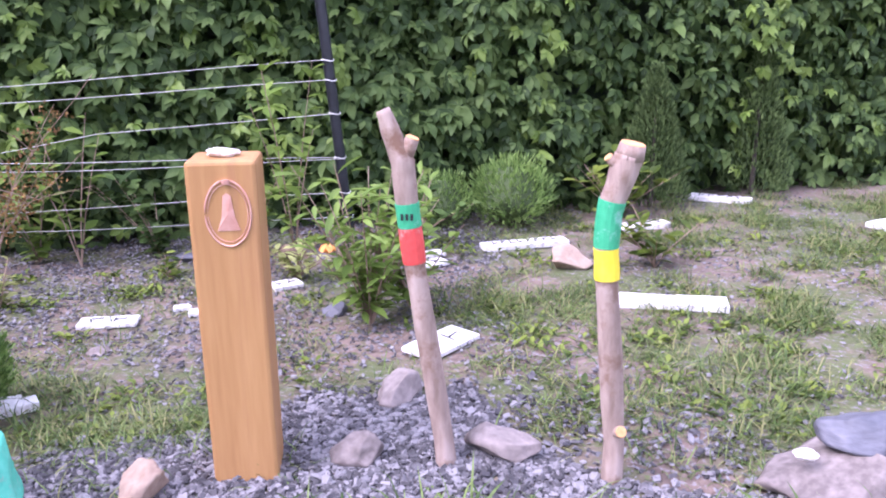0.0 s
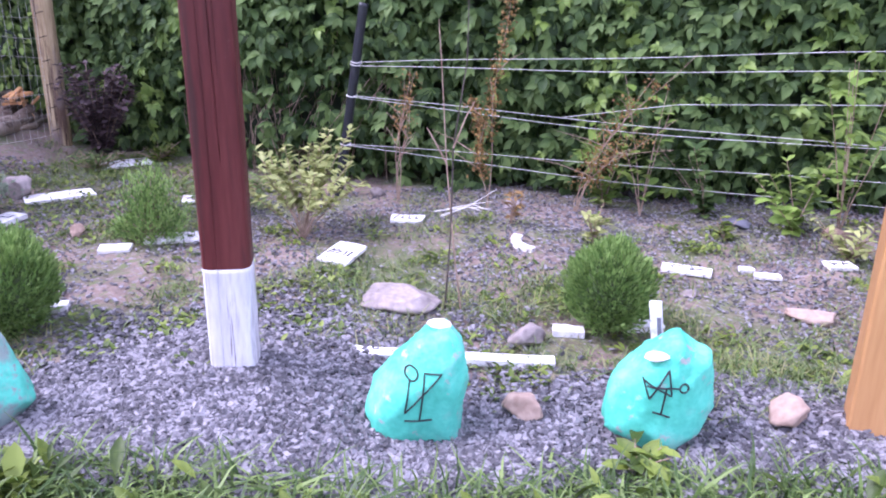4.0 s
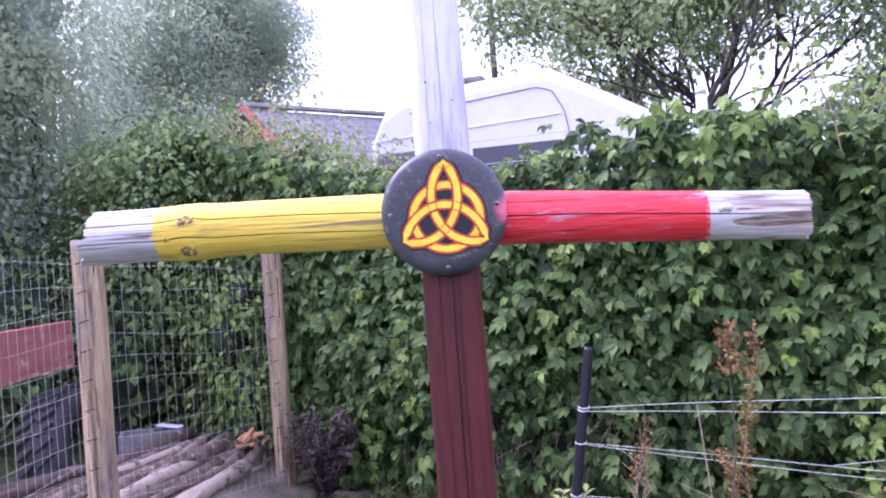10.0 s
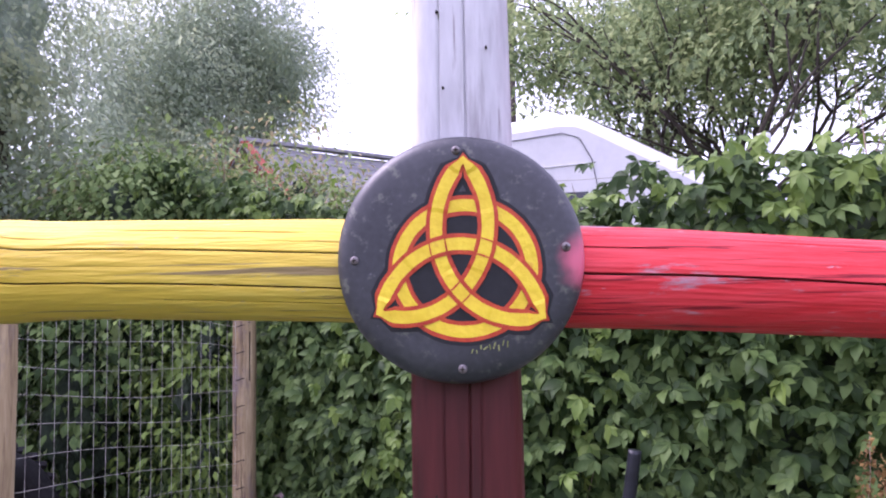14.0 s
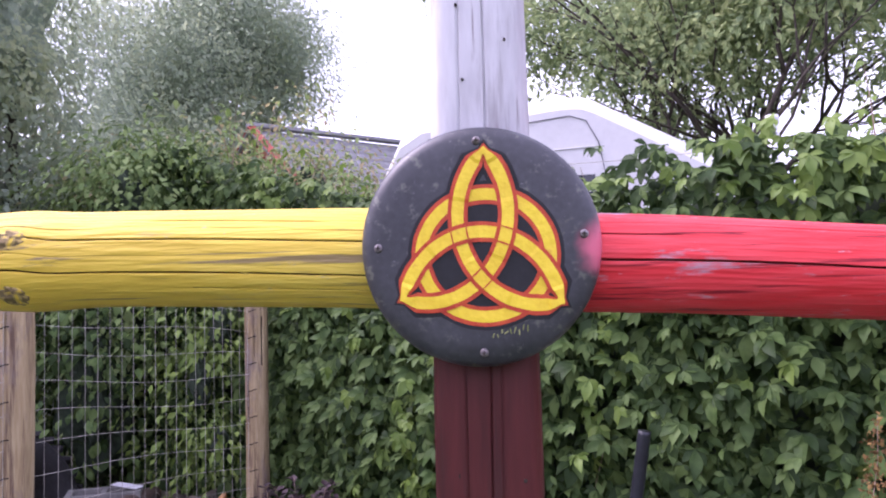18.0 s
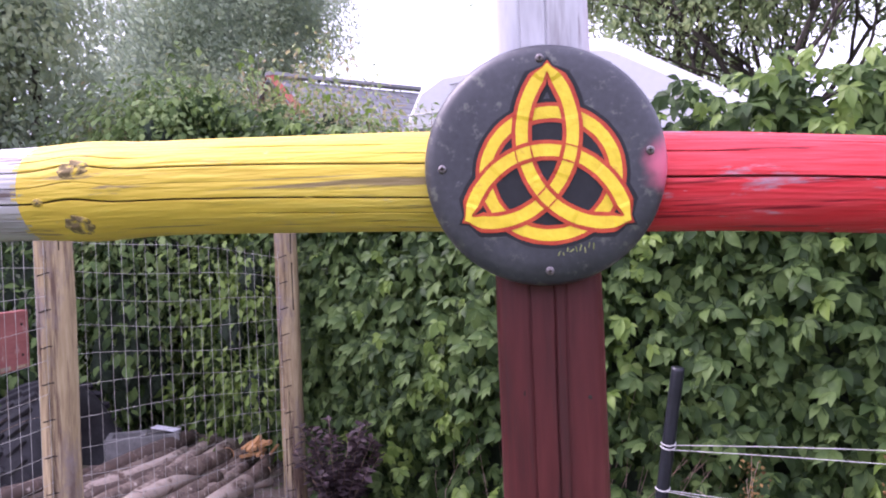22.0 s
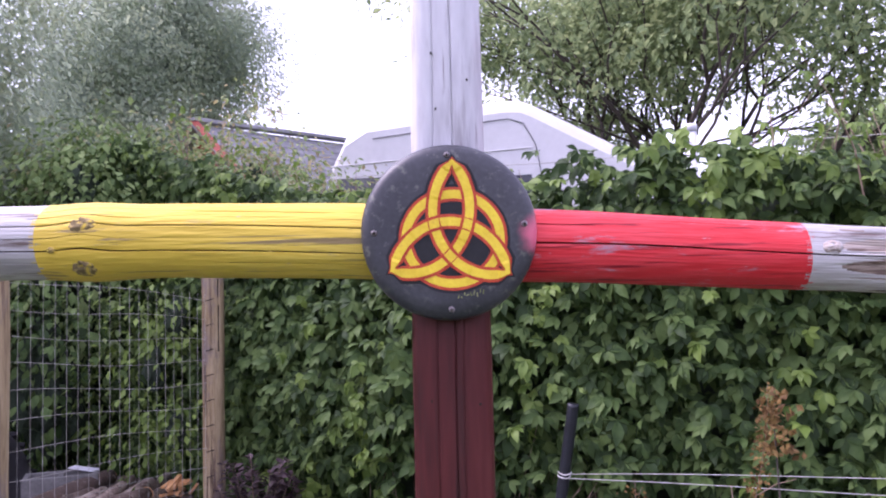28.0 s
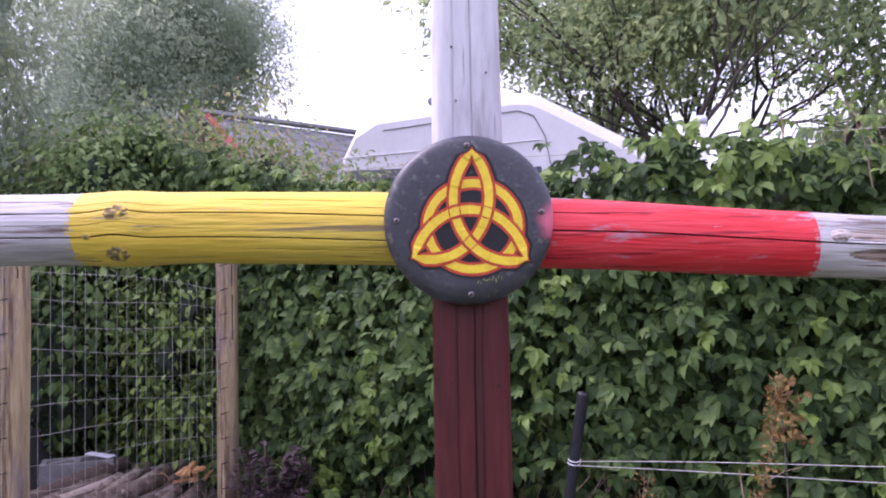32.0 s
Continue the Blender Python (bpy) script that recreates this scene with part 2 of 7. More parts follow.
M_YELLOW = over(over(over(mat("yellow_paint", [(0.55, 0.38, 0.03), (0.68, 0.49, 0.05), (0.76, 0.60, 0.11)], 9, 0.6, 0.9, 130, stretch=(0.12, 1, 1)), (0.46, 0.37, 0.15), 24, 0.62, 0.74, stretch=(0.25, 1, 1)), (0.25, 0.18, 0.07), 110, 0.585, 0.64, stretch=(0.022, 1, 1)), (0.40, 0.36, 0.24), 90, 0.66, 0.72, stretch=(0.35, 1, 1))
M_RED = over(over(over(mat("red_paint", [(0.51, 0.016, 0.020), (0.65, 0.030, 0.035), (0.73, 0.075, 0.085)], 9, 0.55, 0.7, 110, stretch=(0.12, 1, 1), spec=0.3), (0.42, 0.27, 0.32), 26, 0.59, 0.67, stretch=(0.25, 1, 1)), (0.22, 0.008, 0.016), 110, 0.59, 0.645, stretch=(0.022, 1, 1)), (0.50, 0.36, 0.40), 70, 0.66, 0.71, stretch=(0.22, 1, 1))
M_CRACK = mat("dark_wood_crack", [(0.012, 0.008, 0.006), (0.04, 0.028, 0.02)], 20, 0.95, 0.2, 60)
M_KNOT = mat("weathered_knot_wood", [(0.28, 0.20, 0.08), (0.46, 0.35, 0.11)], 60, 0.9, 0.8, 150)
M_KNOT_DARK = mat("dark_knot_wood", [(0.11, 0.08, 0.035), (0.22, 0.16, 0.07)], 60, 0.95, 0.6, 150)
M_TORN = over(mat("torn_brown_wood", [(0.22, 0.16, 0.12), (0.40, 0.32, 0.265), (0.56, 0.49, 0.435)], 26, 0.9, 0.8, 120, stretch=(0.12, 1, 1)), (0.12, 0.08, 0.06), 50, 0.54, 0.60, stretch=(0.07, 1, 1))
M_RAWWOOD = over(over(mat("grey_raw_wood", [(0.15, 0.10, 0.052), (0.35, 0.262, 0.142), (0.53, 0.425, 0.25)], 12, 0.85, 0.8, 110, stretch=(1, 1, 0.10)), (0.12, 0.075, 0.05), 30, 0.52, 0.62, stretch=(1, 1, 0.06)), (0.22, 0.175, 0.15), 5, 0.50, 0.60, stretch=(1, 1, 0.5))
M_ORANGE = over(mat("orange_stained_pine", [(0.27, 0.135, 0.050), (0.365, 0.192, 0.070), (0.435, 0.245, 0.095)], 7, 0.65, 0.25, 70, stretch=(1.2, 1.2, 0.10)), (0.30, 0.135, 0.065), 12, 0.54, 0.74, stretch=(1.5, 1.5, 0.06))
M_CARVE = mat("pale_carved_wood", [(0.46, 0.22, 0.16), (0.62, 0.38, 0.31)], 30, 0.8, 0.4, 90)
M_DISC = over(over(over(over(mat("black_plastic_lid", [(0.016, 0.017, 0.021), (0.032, 0.033, 0.039), (0.055, 0.057, 0.064)], 9, 0.45, 0.25, 140, bdist=0.002, spec=0.6), (0.10, 0.105, 0.085), 70, 0.57, 0.66), (0.17, 0.18, 0.10), 18, 0.64, 0.70), (0.15, 0.155, 0.155), 170, 0.66, 0.70), (0.085, 0.088, 0.06), 10, 0.58, 0.72)


def overspray(m, at, radius, col):
    """A soft round burst of spray paint at a spot of the thing."""
    N, L = m.node_tree.nodes, m.node_tree.links
    bs = N["Principled BSDF"]
    src = bs.inputs["Base Color"].links[0].from_socket
    tc = N.new("ShaderNodeTexCoord")
    ds = N.new("ShaderNodeVectorMath")
    ds.operation = "DISTANCE"
    ds.inputs[1].default_value = at
    L.new(tc.outputs["Object"], ds.inputs[0])
    n = N.new("ShaderNodeTexNoise")
    n.inputs["Scale"].default_value = 45
    L.new(tc.outputs["Object"], n.inputs["Vector"])
    ad = N.new("ShaderNodeMath")
    ad.operation = "MULTIPLY_ADD"
    ad.inputs[1].default_value, ad.inputs[2].default_value = radius * 0.6, 0.0
    L.new(n.outputs["Fac"], ad.inputs[0])
    sm = N.new("ShaderNodeMath")
    L.new(ds.outputs["Value"], sm.inputs[0])
    L.new(ad.outputs[0], sm.inputs[1])
    mr = N.new("ShaderNodeMapRange")
    mr.interpolation_type = "SMOOTHSTEP"
    mr.inputs["From Min"].default_value, mr.inputs["From Max"].default_value = radius * 1.3, radius * 0.55
    L.new(sm.outputs[0], mr.inputs[0])
    mx = N.new("ShaderNodeMix")
    mx.data_type = "RGBA"
    L.new(mr.outputs[0], mx.inputs[0])
    L.new(src, mx.inputs[6])
    mx.inputs[7].default_value = (*col, 1)
    L.new(mx.outputs[2], bs.inputs["Base Color"])


overspray(M_DISC, (0.122, -0.02, -0.006), 0.034, (0.66, 0.13, 0.20))
M_KYEL = over(mat("yellow_enamel", [(0.72, 0.50, 0.015), (0.86, 0.66, 0.03)], 30, 0.45, 0.25, 120), (0.66, 0.38, 0.03), 60, 0.60, 0.72)
M_KRED = mat("red_orange_enamel", [(0.40, 0.03, 0.012), (0.60, 0.085, 0.02)], 40, 0.5, 0.2, 120)
M_KBLK = mat("black_enamel", [(0.008, 0.008, 0.009), (0.018, 0.018, 0.02)], 20, 0.6, 0.1, 120)
M_STEEL = mat("screw_steel", [(0.16, 0.14, 0.14), (0.30, 0.27, 0.27)], 60, 0.55, 0.1, 200, metal=0.6)
M_WIRE = mat("galvanised_wire", [(0.33, 0.32, 0.28), (0.50, 0.485, 0.43)], 20, 0.75, 0.0, 90)
M_CORD = mat("white_cord", [(0.46, 0.455, 0.44), (0.64, 0.63, 0.61)], 30, 0.8, 0.1, 120)
M_PIPE = mat("black_plastic_pipe", [(0.010, 0.011, 0.014), (0.022, 0.024, 0.03)], 12, 0.4, 0.1, 80)
M_BARKLOG = over(over(mat("log_bark", [(0.085, 0.060, 0.046), (0.22, 0.165, 0.126), (0.40, 0.32, 0.255)], 10, 0.9, 0.9, 60, obj_rand=0.5), (0.11, 0.07, 0.05), 14, 0.54, 0.64), (0.42, 0.36, 0.29), 30, 0.60, 0.66)
M_CUT = mat("fresh_cut_wood", [(0.42, 0.20, 0.07), (0.66, 0.38, 0.17)], 18, 0.8, 0.4, 90)
M_TYRE = mat("tyre_rubber", [(0.018, 0.017, 0.018), (0.042, 0.041, 0.042)], 12, 0.75, 0.3, 60)
M_BLOCK = mat("concrete_block", [(0.10, 0.097, 0.09), (0.21, 0.205, 0.19)], 12, 0.9, 0.6, 90)
M_RAIL = over(mat("old_red_board", [(0.20, 0.06, 0.05), (0.31, 0.11, 0.09)], 10, 0.75, 0.4, 80, stretch=(0.3, 0.3, 2)), (0.40, 0.28, 0.24), 18, 0.60, 0.70)
M_TAPEG = over(mat("green_tape", [(0.025, 0.30, 0.14), (0.05, 0.40, 0.20)], 20, 0.5, 0.2, 80), (0.20, 0.45, 0.35), 30, 0.58, 0.68)
M_TAPER = over(mat("red_tape", [(0.52, 0.05, 0.045), (0.64, 0.09, 0.075)], 20, 0.5, 0.2, 80), (0.55, 0.25, 0.22), 30, 0.58, 0.68)
M_TAPEY = mat("yellow_tape", [(0.72, 0.55, 0.02), (0.82, 0.66, 0.06)], 20, 0.4, 0.1, 80)
M_STICK = over(mat("grey_branch_bark", [(0.16, 0.11, 0.085), (0.31, 0.235, 0.195), (0.44, 0.355, 0.31)], 14, 0.85, 0.8, 70, stretch=(1, 1, 0.3)), (0.17, 0.10, 0.065), 9, 0.52, 0.62)
M_TILE = over(over(mat("white_painted_slate", [(0.48, 0.47, 0.46), (0.66, 0.65, 0.64), (0.74, 0.73, 0.72)], 16, 0.7, 0.4, 80), (0.34, 0.31, 0.29), 22, 0.57, 0.68), (0.20, 0.18, 0.165), 60, 0.63, 0.69)
M_VAN = mat("white_van_paint", [(0.58, 0.575, 0.56), (0.68, 0.67, 0.655)], 2, 0.4, 0.02, 20, spec=0.5)
M_GLASSDK = mat("dark_van_glass", [(0.012, 0.014, 0.018), (0.03, 0.033, 0.04)], 3, 0.12, 0.0, 20, spec=0.6)
M_TRIM = mat("grey_rubber_trim", [(0.08, 0.08, 0.085), (0.16, 0.16, 0.17)], 9, 0.7, 0.1, 60)
M_ROOF = mat("grey_shingle_roof", [(0.16, 0.16, 0.165), (0.30, 0.30, 0.31)], 9, 0.9, 0.4, 50, obj_rand=0.3)
M_BARN = mat("red_barn_board", [(0.24, 0.05, 0.035), (0.36, 0.09, 0.06)], 9, 0.8, 0.3, 50)
M_SHELL = mat("white_shell", [(0.62, 0.57, 0.54), (0.80, 0.76, 0.72)], 30, 0.5, 0.4, 90)
M_FLOWER = mat("orange_flower", [(0.75, 0.25, 0.05), (0.85, 0.42, 0.12)], 30, 0.6, 0.1, 90)
M_CHAIN = mat("grey_pipe_steel", [(0.60, 0.60, 0.62), (0.72, 0.72, 0.74)], 9, 0.45, 0.05, 60, metal=0.1)


# ---- builders ----
rng = np.random.default_rng(7)
CX, CY = -1.93, 0.84
RX, RY = 0.78, 0.625
NX, NY = 0.625, -0.78
ANG = math.atan2(RY, RX)


class Buf:
    """Vertices and faces of one mesh, with a material slot for each face."""

    def __init__(self):
        self.v, self.f, self.m = [], [], []

    def add(self, v, f, mi=0):
        o = len(self.v)
        self.v += [tuple(p) for p in v]
        self.f += [tuple(i + o for i in q) for q in f]
        self.m += [mi] * len(f)
        return self

    def tube(self, pts, rad, n=8, mi=0, caps=True, squash=1.0):
        pts = [Vector(p) for p in pts]
        rad = rad if hasattr(rad, "__len__") else [rad] * len(pts)
        v, f = [], []
        up = Vector((0, 0, 1)) if abs((pts[-1] - pts[0]).normalized().z) < 0.9 else Vector((0, 1, 0))
        for i, p in enumerate(pts):
            d = (pts[min(i + 1, len(pts) - 1)] - pts[max(i - 1, 0)]).normalized()
            a = d.cross(up).normalized()
            b = a.cross(d)
            for k in range(n):
                t = 2 * math.pi * k / n
                v.append(p + (a * math.cos(t) + b * (squash * math.sin(t))) * float(rad[i]))
        for i in range(len(pts) - 1):
            for k in range(n):
                k2 = (k + 1) % n
                f.append((i * n + k, i * n + k2, (i + 1) * n + k2, (i + 1) * n + k))
        if caps:
            f.append(tuple(range(n - 1, -1, -1)))
            f.append(tuple((len(pts) - 1) * n + k for k in range(n)))
        return self.add(v, f, mi)

    def box(self, c, s, rz=0.0, bev=0.004, rx=0.0, ry=0.0, mi=0):
        bm = bmesh.new()
        bmesh.ops.create_cube(bm, size=1.0)
        bmesh.ops.scale(bm, vec=s, verts=bm.verts)
        if bev:
            bmesh.ops.bevel(bm, geom=bm.edges[:], offset=min(bev, min(s) * 0.4), segments=2, affect="EDGES", profile=0.5)
        m = pose(*c, rx, ry, rz)
        v = [m @ q.co for q in bm.verts]
        f = [[q.index for q in p.verts] for p in bm.faces]
        bm.free()
        return self.add(v, f, mi)

    def mesh(self, name, mats, smooth=False):
        me = bpy.data.meshes.new(name)
        me.from_pydata(self.v, [], self.f)
        for m in mats if isinstance(mats, (list, tuple)) else [mats]:
            me.materials.append(m)
        if len(me.materials) > 1:
            me.polygons.foreach_set("material_index", self.m)
        if smooth:
            me.polygons.foreach_set("use_smooth", [True] * len(me.polygons))
        me.update()
        return me


def part(name, buf, material, parent=None, label="", smooth=False, kind=""):
    """One mesh object under a thing or a part, in its parent's coordinates."""
    ob = new(name, buf if isinstance(buf, bpy.types.Mesh) else buf.mesh(name, material, smooth))
    if parent:
        ob.parent = parent
    return tagged(ob, label, kind=kind)


def thing(name, at, label, category, rz=0.0, group="", kind=""):
    ob = new(name)
    ob.empty_display_size = 0.05
    ob.matrix_basis = pose(*at, 0, 0, rz)
    return tagged(ob, label, category, group, kind)


def smooth01(x):
    x = np.clip(x, 0, 1)
    return x * x * (3 - 2 * x)


def gz(x, y):
    """Height of the ground."""
    u = (x - CX) * RX + (y - CY) * RY
    v = -((x - CX) * NX + (y - CY) * NY)
    d2 = ((u + 0.02) / 0.36) ** 2 + ((v + 0.06) / 0.36) ** 2
    bank = 0.16 * smooth01((-1.05 - u) / 0.55) * smooth01((3.6 - y) / 1.0)
    back = 0.3 * smooth01((y - 0.25 * x - 4.4) / 3.0)
    dip = 0.055 * np.exp(-((x + 1.45) ** 2 + (y - 0.94) ** 2) / 0.048) + 0.03 * np.exp(-((x + 0.98) ** 2 + (y - 1.15) ** 2) / 0.04)
    return 0.068 * np.exp(-d2) - dip + bank + back + 0.012 * np.sin(3.1 * x + 1) * np.cos(2.7 * y)


def frames_of(d, nrm, size, width):
    """Turns and scales that lay a template along d with its face to nrm."""
    d = d / np.linalg.norm(d, axis=1, keepdims=True)
    s = np.cross(d, nrm)
    s /= np.linalg.norm(s, axis=1, keepdims=True) + 1e-9
    k = np.cross(s, d)
    R = np.stack([s * width[:, None], d * size[:, None], k * size[:, None]], axis=2)
    return R


def scatter(name, tv, tf, R, P, material, parent=None, label="", kind="stuff", category="", smooth=False):
    """Many copies of a small template joined into one mesh."""
    tv = np.asarray(tv, float)
    V = np.einsum("nij,kj->nki", R, tv) + P[:, None, :]
    n, k = len(P), len(tv)
    F = []
    for q in tf:
        F.append(np.asarray(q)[None, :] + (np.arange(n) * k)[:, None])
    faces = [list(r) for a in F for r in a.tolist()]
    me = bpy.data.meshes.new(name)
    me.from_pydata(V.reshape(-1, 3).tolist(), [], faces)
    me.materials.append(material)
    if smooth:
        me.polygons.foreach_set("use_smooth", [True] * len(me.polygons))
    me.update()
    ob = new(name, me)
    if parent:
        ob.parent = parent
    return tagged(ob, label, category, kind=kind)


LEAF_V = [(0, 0, 0), (0.36, 0.28, 0.07), (0, 0.30, 0), (-0.36, 0.28, 0.07), (0.5, 0.58, 0.05), (0, 0.62, -0.03), (-0.5, 0.58, 0.05), (0, 1.0, -0.12), (0.3, 0.82, -0.02), (-0.3, 0.82, -0.02)]
LEAF_F = [(0, 1, 2), (0, 2, 3), (1, 4, 5, 2), (2, 5, 6, 3), (4, 8, 5), (8, 7, 5), (5, 7, 9), (5, 9, 6)]
CREEP_V = [(0, 0, 0), (0.25, 0.20, 0.05), (0, 0.20, 0.0), (-0.25, 0.20, 0.05), (0.50, 0.48, 0.07), (0, 0.48, 0.0), (-0.50, 0.48, 0.07), (0.38, 0.74, 0.02), (0, 0.74, -0.06), (-0.38, 0.74, 0.02), (0, 1.04, -0.22)]
CREEP_F = [(0, 1, 2), (0, 2, 3), (1, 4, 5, 2), (2, 5, 6, 3), (4, 7, 8, 5), (5, 8, 9, 6), (7, 10, 8), (8, 10, 9)]
LEAF_S_V = [(0, 0, 0), (0.5, 0.5, 0.08), (0, 1.0, -0.08), (-0.5, 0.5, 0.08)]
LEAF_S_F = [(0, 1, 2), (0, 2, 3)]
BLADE_V = [(-0.5, 0, 0), (0.5, 0, 0), (-0.42, 0.45, -0.06), (0.42, 0.45, -0.06), (-0.28, 0.78, -0.24), (0.28, 0.78, -0.24), (0, 0.98, -0.52)]
BLADE_F = [(0, 1, 3, 2), (2, 3, 5, 4), (4, 5, 6)]


def palmate(P, out, size, five=True):
    """Creeper leaves: leaflets spread from each point, hanging outwards. Returns turns and places."""
    n = len(P)
    angs = np.radians([-80, -40, 0, 40, 80] if five else [-50, 0, 50])
    Rs, Ps = [], []
    down = np.tile([0, 0, -1.0], (n, 1)) + rng.normal(0, 0.40, (n, 3))
    nr = out + rng.normal(0, 0.42, (n, 3)) + np.array([0, 0, 0.6])
    nr /= np.linalg.norm(nr, axis=1, keepdims=True)
    down -= nr * np.sum(down * nr, axis=1, keepdims=True)
    down /= np.linalg.norm(down, axis=1, keepdims=True)
    side = np.cross(down, nr)
    for a in angs:
        d = down * math.cos(a) + side * math.sin(a) + rng.normal(0, 0.08, (n, 3))
        sz = size * (1.0 - 0.30 * abs(a)) * rng.uniform(0.85, 1.15, n)
        nn = nr + side * (0.55 * math.sin(a)) + rng.normal(0, 0.22, (n, 3))
        Rs.append(frames_of(d, nn, sz, sz * rng.uniform(0.46, 0.58, n)))
        Ps.append(P)
    return np.concatenate(Rs), np.concatenate(Ps)


def rock_mesh(size, seed, cuts=9, rough=0.05, taper=0.0, sub=4, lean=0.0):
    """A stone: a ball cut by flat planes and worn, with its base on z = 0."""
    r = random.Random(seed)
    bm = bmesh.new()
    bmesh.ops.create_icosphere(bm, subdivisions=sub, radius=1.0)
    planes = []
    for _ in range(cuts):
        d = Vector((r.gauss(0, 1), r.gauss(0, 1), r.gauss(0, 0.8))).normalized()
        planes.append((d, r.uniform(0.5, 0.82)))
    for v in bm.verts:
        p = v.co.copy()
        for d, o in planes:
            k = p.dot(d)
            if k > o:
                p -= d * (k - o) * 0.96
        p *= 1 + rough * noise.noise(p * 2.3 + Vector((seed, 0, 0))) * 2 + rough * 0.5 * noise.noise(p * 7 + Vector((0, seed, 0)))
        w = 1 - taper * (p.z + 0.3)
        v.co = Vector((p.x * w + lean * p.z, p.y * w, p.z))
    lo = [min(v.co[i] for v in bm.verts) for i in range(3)]
    hi = [max(v.co[i] for v in bm.verts) for i in range(3)]
    for v in bm.verts:
        v.co = Vector([(v.co[i] - (lo[i] + hi[i]) / 2) / (hi[i] - lo[i]) * size[i] for i in range(2)] + [(v.co.z - lo[2]) / (hi[2] - lo[2]) * size[2]])
    for f in bm.faces:
        f.smooth = True
    return bm


def outline_rock(outline, size, seed, rough=0.03, sub=5):
    """A stone with a given front outline (a closed shape in units of its width and height) and a rounded, faceted body."""
    r = random.Random(seed)
    n = len(outline)
    cx, cz = sum(p[0] for p in outline) / n, sum(p[1] for p in outline) / n
    bm = bmesh.new()
    bmesh.ops.create_icosphere(bm, subdivisions=sub, radius=1.0)

    def reach(c, s):
        best = 0.4
        for (x0, z0), (x1, z1) in zip(outline, outline[1:] + outline[:1]):
            ex, ez = x1 - x0, z1 - z0
            den = c * ez - s * ex
            if abs(den) > 1e-9:
                t = ((x0 - cx) * ez - (z0 - cz) * ex) / den
                q = ((x0 - cx) * s - (z0 - cz) * c) / den
                if t > 0 and -1e-6 <= q <= 1 + 1e-6:
                    best = t
        return best
    cuts = [(Vector((r.gauss(0, 0.8), -abs(r.gauss(0.9, 0.4)), r.gauss(0.1, 0.7))).normalized(), r.uniform(0.66, 0.86)) for _ in range(6)]
    cuts += [(Vector((d.x, -d.y, d.z)), o) for d, o in cuts[:3]]
    for v in bm.verts:
        p = v.co.copy()
        for d, o in cuts:
            k = p.dot(d)
            if k > o:
                p -= d * (k - o) * 0.6
        rho = math.hypot(p.x, p.z)
        c, s = (p.x / rho, p.z / rho) if rho > 1e-6 else (1, 0)
        w = reach(c, s) * min(1.0, rho * 1.06) ** 0.75
        k = 1 + rough * (1.6 * noise.noise(p * 2.2 + Vector((seed, 0, 0))) + 0.8 * noise.noise(p * 6 + Vector((0, seed, 0))) + 0.4 * noise.noise(p * 15))
        v.co = Vector(((cx + c * w * k) * size[0], p.y * 0.5 * size[1] * k, max(0.0, cz + s * w * k) * size[2]))
    for f in bm.faces:
        f.smooth = True
    return bm


def stone(name, x, y, size, seed, material, label, rz=0.0, sink=0.15, cuts=10, taper=0.1, group="", rough=0.05):
    bm = rock_mesh(size, seed, cuts, rough, taper)
    me = bpy.data.meshes.new(name)
    bm.to_mesh(me)
    bm.free()
    me.materials.append(material)
    ob = new(name, me)
    ob.matrix_basis = pose(x, y, float(gz(x, y)) - size[2] * sink, 0, 0, rz)
    return tagged(ob, label, "stone", group)


# ---- ground ----
def build_ground():
    xs = np.concatenate([[-900, -300, -90, -40, -20, -12], np.arange(-8, 4.01, 0.06), [6, 10, 20, 40, 90, 300, 900]])
    ys = np.concatenate([[-900, -300, -90, -30, -10, -4], np.arange(-2, 5.5, 0.06), [6, 7, 8, 10, 14, 24, 50, 120, 400, 900]])
    X, Y = np.meshgrid(xs, ys, indexing="ij")
    Z = gz(X, Y)
    b = Buf()
    V = np.stack([X, Y, Z], -1).reshape(-1, 3)
    for i in range(len(V)):
        if -8 < V[i, 0] < 4 and -2 < V[i, 1] < 5.5:
            V[i, 2] += 0.012 * noise.noise(Vector(V[i] * 5))
    b.v = V.tolist()
    ny = len(ys)
    b.f = [(i * ny + j, (i + 1) * ny + j, (i + 1) * ny + j + 1, i * ny + j + 1) for i in range(len(xs) - 1) for j in range(ny - 1)]
    cx, cy = (V.reshape(len(xs), ny, 3)[:-1, :-1, k] + V.reshape(len(xs), ny, 3)[1:, 1:, k] for k in (0, 1))
    cx, cy = cx.ravel() / 2, cy.ravel() / 2
    lawn = (cy < row_edge(cx) - 0.02) | (cy > 3.9 + 0.34 * (cx + 2.79)) | (cx < -6.0) | (cx > 3.0)
    b.m = lawn.astype(int).tolist()
    ob = part("ground", b, [M_SOIL, M_LAWN], smooth=True, kind="structure")
    tagged(ob, "garden bed of grey fines, bare soil and moss", "ground")


def row_edge(x):
    """The edge between lawn and gravel, as y at x."""
    return np.interp(x, [-4.2, -3.2, -2.74, -2.4, -2.0, -1.66, -1.31, -0.93, -0.49, -0.04, 0.56, 1.47, 4.0], [-1.0, -0.61, -0.38, -0.02, 0.32, 0.5, 0.66, 0.96, 1.2, 1.28, 1.22, 1.17, 1.17])


def patch(x, y, cx, cy, r):
    return ((x - cx) ** 2 + (y - cy) ** 2) < r * r


